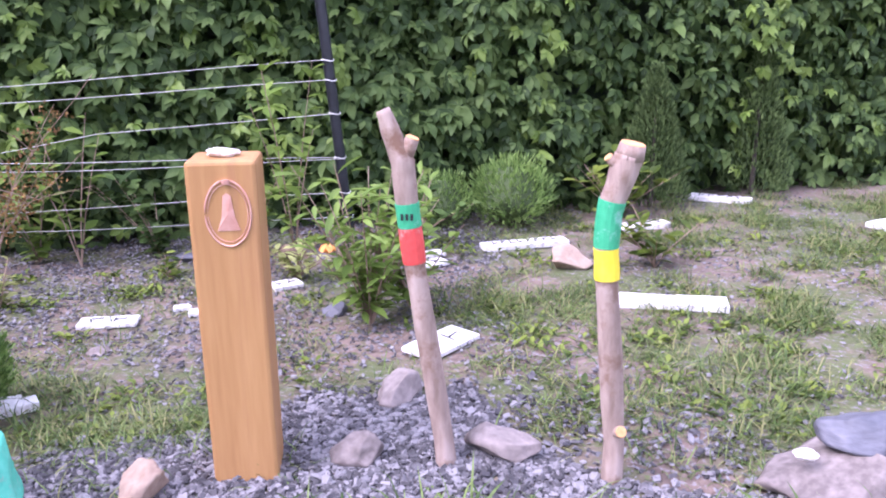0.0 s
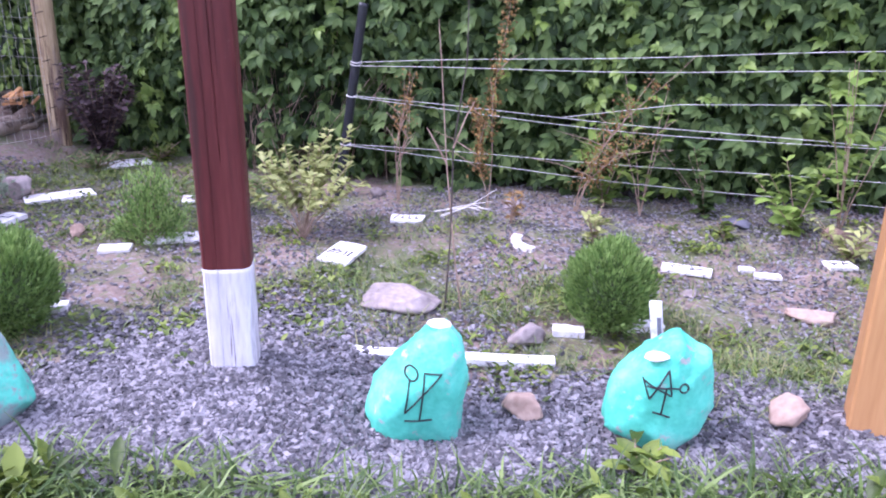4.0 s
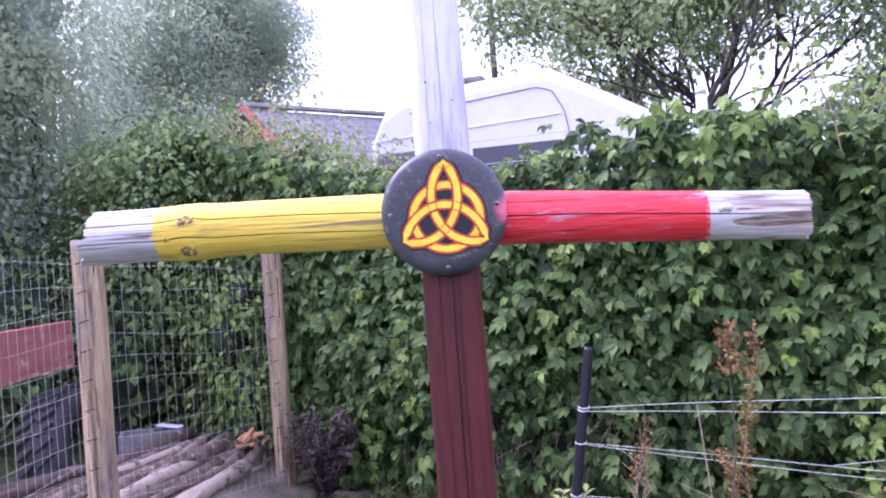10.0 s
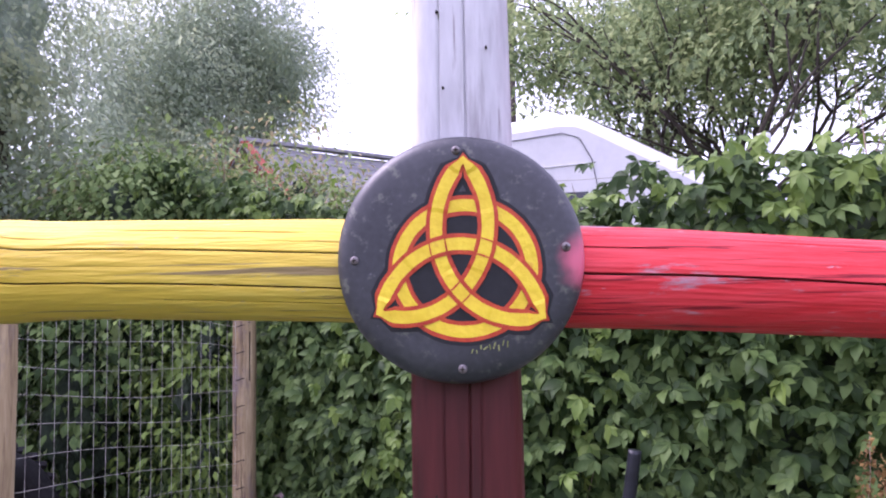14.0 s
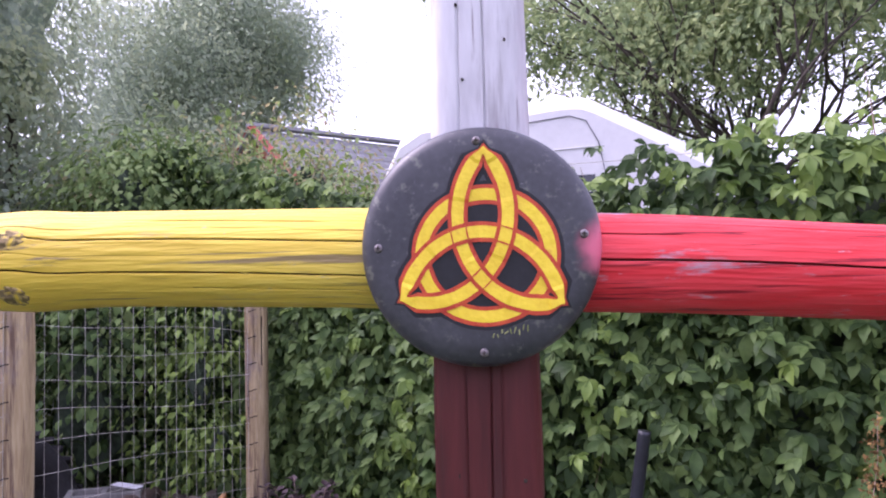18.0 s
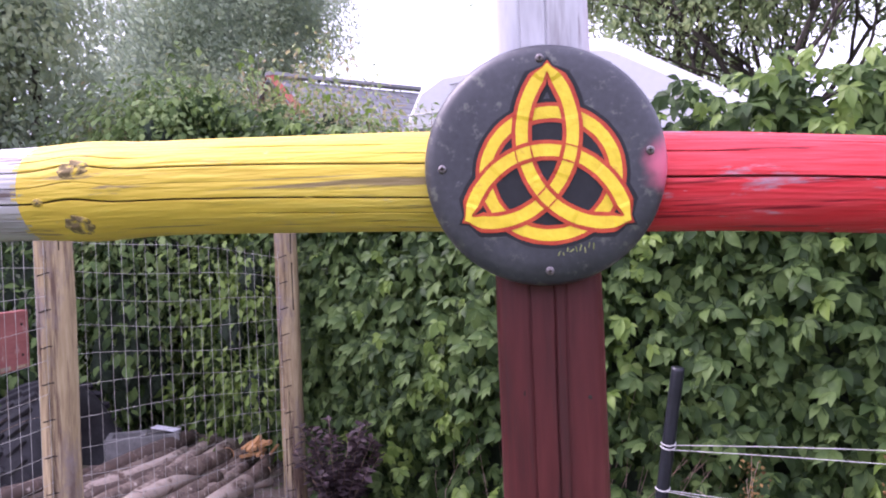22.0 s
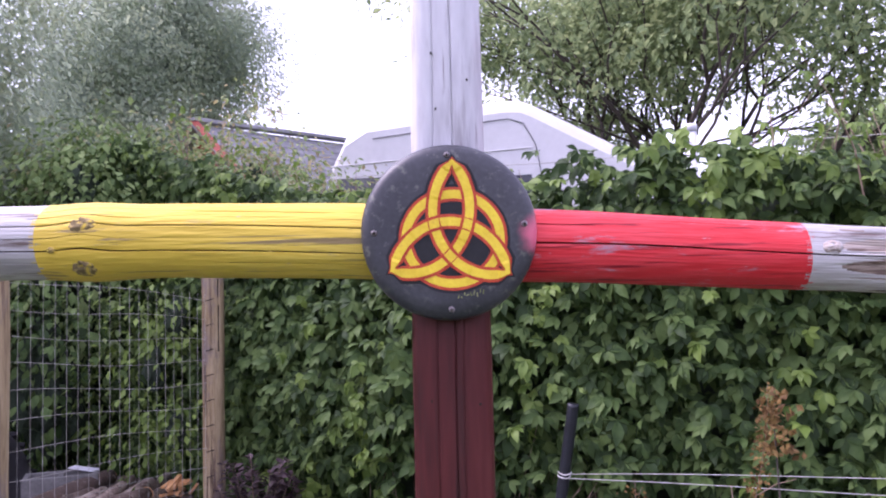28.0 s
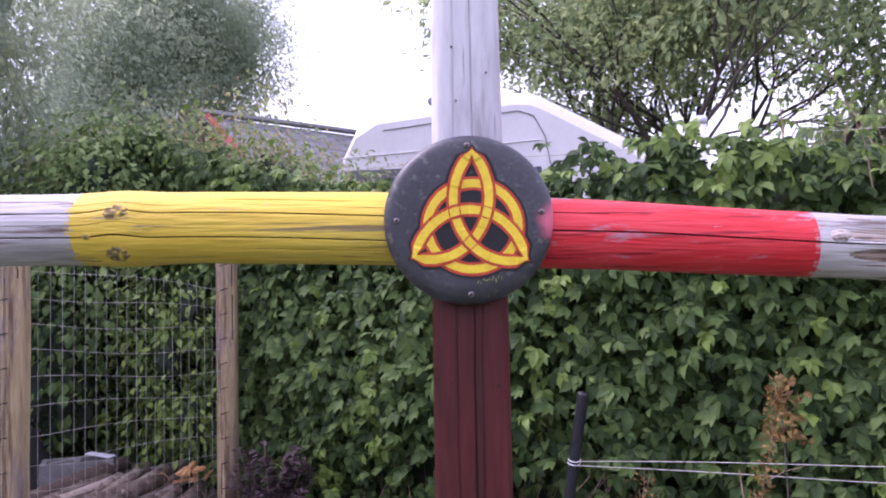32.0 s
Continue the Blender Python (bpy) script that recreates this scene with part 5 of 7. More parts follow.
# ---- posts and sticks of the row ----
def build_row():
    p = thing("timber_post", (-0.541, 1.472, 0.0), "square orange-stained pine post with a carved emblem, in gravel", "post", 8.0)
    b = Buf()
    b.box((0, 0, 0.278), (0.122, 0.116, 0.72), bev=0.007)
    part("post_body", b, M_ORANGE, p)
    b = Buf()
    n = 40
    for r0, w in ((0.0395, 0.003), (0.0345, 0.0014)):
        b.tube([(0.008 + r0 * math.cos(2 * math.pi * k / n), -0.0585, 0.546 + 1.5 * r0 * math.sin(2 * math.pi * k / n)) for k in range(n + 1)], w, 5, squash=0.6)
    part("carved_ring", b, M_CARVE, p, "pale carved oval ring")
    b = Buf()
    prof = [(0.0, 0.575), (0.007, 0.57), (0.009, 0.55), (0.012, 0.53), (0.018, 0.512), (0.02, 0.507)]
    v = [(0.008 - x, -0.0595, z + 0.008) for x, z in prof] + [(0.008 + x, -0.0595, z + 0.008) for x, z in prof] + [(0.008, -0.063, 0.548)]
    k = len(prof)
    f = [(i, i + 1, 2 * k) for i in range(k - 1)] + [(k + i + 1, k + i, 2 * k) for i in range(k - 1)] + [(k - 1, 2 * k - 1, 2 * k)]
    b.add(v, f)
    b.tube([(0.008, -0.0595, 0.606), (0.008, -0.061, 0.598)], [0.008, 0.006], 10)
    part("carved_bell", b, M_CARVE, p, "pale carved bell shape")
    m = rock_mesh((0.06, 0.045, 0.018), 71, 6, 0.08)
    me = bpy.data.meshes.new("shell")
    m.to_mesh(me)
    m.free()
    me.materials.append(M_SHELL)
    s = new("shell", me)
    s.matrix_basis = pose(-0.541, 1.47, 0.637, 0, 0, 15)
    tagged(s, "small white shell resting on the timber post", "shell")

    def stick(x, y, pts, rad, tapes, label, stubs=()):
        t = thing("branch_stake", (x, y, 0.0), label, "stake", group="branch stakes")
        b = Buf()
        q = [(Vector(a)) for a in pts]
        fine, fr = [], []
        for i in range(len(q) - 1):
            for k in range(6):
                w = k / 6
                fine.append(q[i].lerp(q[i + 1], w) + Vector((0.0015 * noise.noise(Vector((i + w, 3, x * 9))), 0, 0)))
                fr.append((rad[i] * (1 - w) + rad[i + 1] * w) * (1 + 0.07 * noise.noise(Vector((i * 2 + w * 2, 1, y)))))
        fine.append(q[-1])
        fr.append(rad[-1])
        b.tube(fine, fr, 14)
        part("stake", b, M_STICK, t, smooth=True)
        for a, c, r in stubs:
            b = Buf()
            b.tube([a, c], [r, r * 0.85], 10)
            s2 = part("side_stub", b, M_STICK, t, smooth=True)
            d = (Vector(c) - Vector(a)).normalized() * 0.002
            b = Buf()
            b.tube([Vector(c) + d * 0.2, Vector(c) + d], [r * 0.85, r * 0.8], 10)
            part("cut_face", b, M_CUT, s2)
        for z0, z1, ma, lb in tapes:
            b = Buf()
            zz = np.linspace(z0, z1, 5)
            pl, rr = [], []
            for z in zz:
                for i in range(len(fine) - 1):
                    if fine[i].z <= z <= fine[i + 1].z:
                        w = (z - fine[i].z) / (fine[i + 1].z - fine[i].z + 1e-9)
                        pl.append(fine[i].lerp(fine[i + 1], w))
                        rr.append((fr[i] * (1 - w) + fr[i + 1] * w) + 0.0018)
                        break
            b.tube(pl, rr, 16)
            tp = part("tape", b, ma, t, lb)
            if "green" in lb and "mark" in lb:
                b = Buf()
                for k in range(3):
                    b.box((pl[2].x - 0.01 + 0.009 * k, pl[2].y - rr[2] - 0.0006, pl[2].z), (0.005, 0.001, 0.012), bev=0)
                part("marks", b, M_BLACK, tp, "small unreadable black marks")
    stick(-0.155, 1.505, [(0.010, 0, -0.05), (0.0, 0, 0.06), (-0.025, 0.0, 0.25), (-0.050, 0, 0.42), (-0.062, 0, 0.54), (-0.068, 0, 0.62), (-0.088, 0.0, 0.67), (-0.103, 0, 0.715)], [0.021, 0.021, 0.021, 0.02, 0.021, 0.023, 0.018, 0.013], ((0.50, 0.545, M_TAPEG, "green tape with small black marks"), (0.43, 0.498, M_TAPER, "red tape band")), "forked grey branch stake with green and red tape", (((-0.068, 0, 0.62), (-0.05, -0.005, 0.665), 0.015),))
    stick(0.177, 1.455, [(0.0, 0, -0.05), (0.0, 0, 0.08), (-0.014, 0, 0.25), (-0.028, 0, 0.40), (-0.034, 0, 0.47), (-0.030, 0, 0.55), (-0.014, 0, 0.60), (-0.002, 0, 0.64)], [0.021, 0.021, 0.022, 0.021, 0.021, 0.023, 0.025, 0.026], ((0.475, 0.56, M_TAPEG, "green tape band"), (0.415, 0.473, M_TAPEY, "yellow tape band")), "grey branch stake with green and yellow tape", (((0.0, 0, 0.105), (0.006, -0.03, 0.12), 0.013), ((-0.002, 0, 0.635), (0.003, -0.002, 0.66), 0.027), ((-0.012, 0, 0.61), (-0.039, -0.008, 0.638), 0.010)))


# ---- stones ----
STONES = (
    ("stone", -2.43, 0.150, (0.125, 0.105, 0.12), 1, "P", "pale round fieldstone between painted stones", 10),
    ("stone", -2.794, -0.340, (0.11, 0.09, 0.10), 2, "B", "orange-brown rounded fieldstone beside the lawn", 30),
    ("stone", -1.263, 1.107, (0.105, 0.075, 0.075), 3, "B", "angular pinkish-brown fieldstone in the gravel", 15),
    ("stone", -1.412, 1.440, (0.115, 0.085, 0.07), 4, "G", "grey fieldstone behind the painted stones", 40),
    ("stone", -1.858, 1.471, (0.25, 0.16, 0.065), 5, "G", "large low grey boulder half in the soil", 20),
    ("stone", -0.718, 1.363, (0.115, 0.095, 0.085), 6, "B", "rounded brown fieldstone beside the timber post", 60),
    ("stone", -0.328, 1.504, (0.115, 0.08, 0.075), 7, "G", "grey angular fieldstone by the branch stakes", 25),
    ("stone", -0.034, 1.545, (0.165, 0.10, 0.075), 8, "G", "flat pinkish-grey fieldstone at a stake", -10),
    ("stone", -0.274, 1.790, (0.13, 0.11, 0.085), 9, "G", "pale pinkish fieldstone in the bed", 35),
    ("flat_stone", -0.755, 2.070, (0.15, 0.09, 0.045), 10, "B", "flat grey stone lying in the soil", 12),
    ("stone", 0.267, 2.812, (0.15, 0.12, 0.11), 12, "B", "tan rounded fieldstone by a white plank", 0),
    ("stone", -2.706, 1.535, (0.11, 0.08, 0.065), 13, "B", "tan fieldstone by a white tile", 20),
    ("stone", -3.266, 1.329, (0.07, 0.06, 0.06), 14, "B", "small pinkish round stone", 0),
    ("stone", -3.60, 0.93, (0.125, 0.11, 0.13), 15, "G", "grey rounded stone under the shrubs", 0),
    ("stone", -3.958, 1.516, (0.13, 0.11, 0.11), 16, "G", "grey rounded stone by the shrubs", 50),
    # Slate-dark stone stands in for the shadowed side of the white slab.
    ("stone", -3.051, 0.755, (0.12, 0.09, 0.08), 17, "S", "dark grey stone put in for a white slab's shadow side", 30),
    ("stone", -2.958, 2.399, (0.16, 0.1, 0.06), 18, "B", "brown flat stone near the hedge", 0),
    ("stone", -2.902, 1.742, (0.12, 0.09, 0.06), 19, "G", "dark grey stone among the plants", 0),
    ("stone", -0.772, 2.957, (0.12, 0.08, 0.06), 20, "B", "reddish stone near the hedge", 0),
    ("stone", -1.155, 2.901, (0.13, 0.08, 0.045), 21, "S", "flat dark stone near the hedge", 0),
    ("stone", -2.683, 2.483, (0.07, 0.06, 0.05), 22, "G", "small pale stone at the foot of a pipe post", 0),
    ("stone", -2.036, 2.603, (0.07, 0.06, 0.05), 24, "G", "small pale stone near the hedge", 0),
    ("stone", 0.615, 1.43, (0.34, 0.25, 0.115), 25, "G", "broad flat pinkish stone slab in a pile", 10),
    ("stone", -0.516, 2.355, (0.08, 0.06, 0.05), 27, "S", "small dark stone in the bed", 10),
    ("stone", -1.116, 2.047, (0.06, 0.05, 0.03), 28, "G", "small grey stone in the soil", 0),
)


def build_stones():
    for nm, x, y, size, seed, kind, label, rz in STONES:
        stone(nm, x, y, size, seed, {"G": M_STONE, "B": M_STONE_B, "S": M_SLATE, "P": M_STONE_P}[kind], label, rz, 0.14)
    s = stone("slate_boulder", 0.665, 1.46, (0.20, 0.14, 0.085), 26, M_SLATE, "dark slate boulder lying on a flat stone slab", -14, 0, 9)
    s.location.z = float(gz(0.615, 1.43)) + 0.062
    s = stone("pebble", 0.520, 1.40, (0.045, 0.03, 0.02), 29, M_SHELL, "small white pebble lying on a flat stone slab", 0, 0)
    s.location.z = float(gz(0.469, 1.413)) + 0.088
    pts = [(-0.14, 0), (0.13, 0), (0.14, 0.11), (0.10, 0.20), (0.05, 0.215), (0.0, 0.15), (-0.09, 0.06)]
    t = thing("slate_slab", (-2.90, -0.23, float(gz(-2.9, -0.23)) - 0.01), "upright dark slate slab standing behind painted stones", "stone", 48)
    v = [(x, y + 0.12 * z + 0.006 * noise.noise(Vector((x * 20, y * 9, z * 20))), z) for y in (-0.025, 0.03) for x, z in pts]
    n = len(pts)
    part("slab", Buf().add(v, [tuple(range(n)), tuple(range(2 * n - 1, n - 1, -1))] + [(k, n + k, n + (k + 1) % n, (k + 1) % n) for k in range(n)]), M_SLATE, t)


# ---- white boards and tiles ----
def board(name, a, b_, w, h, label, marks=0, z=0.0, mk=M_BLACK, tilt=0.0):
    ax, ay = a
    bx, by = b_
    ln = math.hypot(bx - ax, by - ay)
    cx, cy = (ax + bx) / 2, (ay + by) / 2
    rz = math.degrees(math.atan2(by - ay, bx - ax))
    h = min(h, 0.022)
    t = thing(name, (cx, cy, float(gz(cx, cy)) + z + 0.004), label, "board" if ln > 0.3 else "tile", rz)
    b = Buf()
    bm = bmesh.new()
    bmesh.ops.create_cube(bm, size=1.0)
    bmesh.ops.subdivide_edges(bm, edges=[e for e in bm.edges if abs(e.verts[0].co.x - e.verts[1].co.x) > 0.5], cuts=7)
    for v in bm.verts:
        k = noise.noise(Vector((v.co.x * 5 + cx * 7, v.co.y * 3, cy * 5)))
        e = 0.014 * noise.noise(Vector((v.co.y * 4 + cy * 9, cx * 5, 1)))
        v.co = Vector((v.co.x * (ln + e * min(1.0, 0.14 / ln)) + 0.006 * k, v.co.y * (w + 0.006 * k), (v.co.z + 0.5) * h + 0.0015 * k + tilt * v.co.y * w))
    bmesh.ops.bevel(bm, geom=bm.edges[:], offset=0.0018, segments=1, affect="EDGES")
    bm.verts.index_update()
    b.add([v.co.copy() for v in bm.verts], [[q.index for q in f.verts] for f in bm.faces])
    bm.free()
    part("slab", b, M_TILE, t)
    if marks:
        r = random.Random(int(cx * 100) + 5)
        span = ln * 0.8
        for i in range(marks):
            b = Buf()
            x = -span / 2 + span * (i + 0.5) / marks
            b.box((x - span / marks * 0.22, 0, h + 0.0022 + 0), (0.0035, w * 0.5, 0.002), bev=0, rz=r.gauss(0, 9))
            b.box((x + span / marks * 0.05, r.choice((-0.2, 0.0, 0.2)) * w, h + 0.0024), (span / marks * 0.5, 0.0035, 0.002), bev=0, rz=r.gauss(0, 12))
            part("letter_bar", b, mk, t)
    return t


def build_boards():
    board("white_plank", (-1.859, 1.083), (-1.291, 1.359), 0.045, 0.022, "narrow white-painted plank lying in the gravel behind the stones", 9, mk=M_SHELL)
    board("white_plank", (-3.150, 0.378), (-2.674, 0.885), 0.05, 0.03, "narrow white-painted plank with black lettering", 7)
    board("white_plank", (-3.269, 0.032), (-3.384, 0.514), 0.075, 0.03, "white-painted plank lying by the plants")
    board("white_slab", (-3.208, 0.679), (-3.450, 0.984), 0.095, 0.035, "white-painted slab resting by a dark stone", 4)
    board("white_slab", (-3.634, 1.126), (-3.700, 1.361), 0.09, 0.025, "white-painted slab beside the shrubs", 3)
    board("white_tile", (-3.891, 1.501), (-3.765, 1.763), 0.12, 0.014, "plain white tile in the gravel")
    board("white_tile", (-4.144, 2.029), (-4.028, 2.297), 0.13, 0.014, "white tile near the hedge", 4)
    board("white_tile", (-3.326, 1.895), (-3.136, 2.096), 0.10, 0.014, "white tile half under a green plant", 4)
    board("white_tile", (-2.996, 1.422), (-2.842, 1.565), 0.10, 0.014, "white tile with black marks beside a tan stone", 4)
    board("white_tile", (-3.033, 1.247), (-2.947, 1.329), 0.07, 0.014, "small broken white tile")
    board("white_tile", (-2.329, 1.695), (-2.205, 1.700), 0.145, 0.014, "white tile with black lettering tilted in the gravel", 5, z=0.012, tilt=0.16)
    board("white_tile", (-2.389, 2.173), (-2.266, 2.238), 0.085, 0.014, "small white tile with black lettering", 4)
    board("white_tile", (-1.270, 2.248), (-1.097, 2.278), 0.07, 0.014, "white broken tile lying in gravel", 2)
    board("white_tile", (-0.974, 2.353), (-0.888, 2.388), 0.04, 0.015, "small white tile fragment")
    board("white_tile", (-1.034, 2.387), (-0.986, 2.410), 0.03, 0.015, "tiny white tile fragment")
    board("white_tile", (-0.242, 2.016), (-0.113, 2.179), 0.11, 0.014, "white tile with a black mark leaning in gravel", 2)
    board("white_tile", (-0.772, 2.596), (-0.687, 2.650), 0.07, 0.014, "small white tile with marks", 2)
    board("white_tile", (-0.298, 2.801), (-0.195, 2.875), 0.07, 0.014, "white tile behind a branch stake", 2)
    board("white_tile", (-0.306, 2.934), (-0.203, 2.989), 0.06, 0.014, "small white tile in the bed", 1)
    board("white_plank", (-0.052, 3.066), (0.290, 3.167), 0.075, 0.03, "white-painted plank with worn black lettering", 8)
    board("white_plank", (0.345, 2.432), (0.690, 2.385), 0.09, 0.035, "wide white-painted plank with faded marks", 5, mk=M_SHELL)
    board("white_plank", (0.993, 3.942), (1.247, 3.820), 0.09, 0.035, "white-painted plank in the grass", 5)
    board("white_plank", (0.512, 3.326), (0.756, 3.440), 0.075, 0.03, "white-painted plank with black lettering near a conifer", 6)
    board("white_slab", (1.614, 3.360), (1.773, 3.449), 0.10, 0.05, "white-painted block in the grass")
    board("white_slab", (-1.204, 1.665), (-1.113, 1.729), 0.045, 0.03, "small white block behind a clipped conifer")
    board("white_slab", (-1.370, 1.529), (-1.293, 1.563), 0.045, 0.03, "small white block at a clipped conifer")
    board("white_slab", (-1.210, 1.704), (-1.152, 1.726), 0.05, 0.03, "small white block in the gravel")
    # curved white piece
    t = thing("curved_white_tile", (-1.771, 2.148, float(gz(-1.77, 2.15)) + 0.002), "curved broken white tile lying in the gravel", "tile", -20)
    b = Buf()
    v, f = [], []
    for i in range(13):
        a = radians(200 + 90 * i / 12)
        for r, z in ((0.10, 0), (0.135, 0), (0.135, 0.018), (0.10, 0.018)):
            v.append((r * math.cos(a) + 0.03, r * math.sin(a) + 0.1, z))
    for i in range(12):
        for k in range(4):
            f.append((i * 4 + k, i * 4 + (k + 1) % 4, i * 4 + 4 + (k + 1) % 4, i * 4 + 4 + k))
    f += [(0, 1, 2, 3), (51, 50, 49, 48)]
    part("slab", b.add(v, f), M_TILE, t)
    # upright white tube behind the broad stone
    t = thing("white_upright_tag", (-1.024, 1.355, float(gz(-1.02, 1.35))), "white plastic tag standing behind a painted stone", "plant tag", 10)
    b = Buf()
    b.box((0, 0, 0.12), (0.030, 0.012, 0.26), bev=0.004, ry=-8)
    part("tag_body", b, M_TILE, t)
    b = Buf()
    b.box((0.0, -0.0065, 0.17), (0.010, 0.002, 0.08), bev=0.0, ry=-8)
    part("dark_line", b, M_SLATE, t)
    # crossed white twigs
    t = thing("white_twigs", (-2.10, 2.33, float(gz(-2.1, 2.33)) + 0.06), "bundle of white painted twigs in the bed", "twigs", 10)
    r = random.Random(8)
    for i in range(5):
        b = Buf()
        a = r.uniform(-1.1, 1.2)
        b.tube([(-0.12 + r.gauss(0, 0.03), r.gauss(0, 0.07), r.uniform(-0.06, 0.0)), (0, r.gauss(0, 0.03), 0.01), (0.14 * math.cos(a), 0.14 * math.sin(a), r.uniform(0.0, 0.06))], [0.0022, 0.0017, 0.001], 6)
        part("twig", b, M_CORD, t)


# ---- cord fence on plastic pipes ----
def build_cord_fence():
    def pipe(foot, top, label):
        t = thing("pipe_post", (*foot, float(gz(*foot))), label, "fence post", group="pipe posts")
        d = Vector(top) - Vector((*foot, float(gz(*foot))))
        b = Buf()
        b.tube([d * -0.05, d * 0.5, d], 0.021, 16, caps=False)
        b.tube([d * 0.985, d, d * 0.999], [0.021, 0.0215, 0.0165], 16, caps=False)
        b.tube([d * 0.9, d * 0.999], 0.0165, 16)
        part("pipe", b, M_PIPE, t, smooth=True)
        return t, d
    lf, rf = (-2.845, 2.40), (-0.585, 3.175)
    tl, dl = pipe(lf, (-2.722, 2.46, 0.855), "leaning black plastic pipe post with cord ties")
    tr, dr = pipe(rf, (-0.685, 3.17, 1.22), "tall black plastic pipe post with cord ties")

    def on(foot, d, z):
        w = (z - float(gz(*foot))) / d.z
        return Vector((foot[0] + d.x * w, foot[1] + d.y * w, z))
    r = random.Random(12)
    for t, d, foot, zs in ((tl, dl, lf, (0.593, 0.605, 0.456, 0.236)), (tr, dr, rf, (0.725, 0.65, 0.523, 0.35, 0.21, 0.11))):
        for z in zs:
            b = Buf()
            c = on(foot, d, z) - Vector((*foot, float(gz(*foot))))
            b.tube([c + Vector((0.0235 * math.cos(a), 0.0235 * math.sin(a), 0.003 * math.sin(a * 2))) for a in np.linspace(0, 2 * math.pi, 15)], 0.0022, 5)
            part("tie", b, M_CORD, t, "white cord tie")
    runs = [(0.605, 0.725, 0.0), (0.590, 0.65, -0.01), (0.458, 0.35, -0.005), (0.453, 0.345, -0.03), (0.238, 0.21, 0.0), (0.234, 0.11, -0.02)]
    for z0, z1, sag in runs:
        a, c = on(lf, dl, z0) + Vector((0.02, -0.012, 0)), on(rf, dr, z1) + Vector((0, -0.022, 0))
        t = new("cord", None)
        b = Buf()
        b.tube([(a.lerp(c, k)) + Vector((0, 0, sag * 4 * k * (1 - k) + 0.004 * math.sin(k * 9))) - a for k in np.linspace(0, 1, 25)], 0.0012, 5)
        bpy.data.objects.remove(t)
        ob = new("cord", b.mesh("cord", M_CORD))
        ob.location = a
        tagged(ob, "white cord strung between black pipe posts", "cord", "fence cords")
    # cords past the tall pipe towards the left end, and a patched one
    mid = on(lf, dl, 0.458).lerp(on(rf, dr, 0.35), 0.42) + Vector((0, -0.03, 0.0))
    e = on(rf, dr, 0.523) + Vector((0, -0.022, 0))
    ob = new("cord", Buf().tube([mid - mid, mid.lerp(e, 0.35) - mid + Vector((0, 0, 0.035)), e - mid], 0.0012, 5).mesh("cord", M_CORD))
    ob.location = mid
    tagged(ob, "white cord knotted to a lower one between pipe posts", "cord", "fence cords")


# ---- wire fence, rail and wood pile ----
FENCE = [(-2.62, -0.95), (-3.27, -0.06), (-4.30, 1.06), (-4.69, 2.24)]


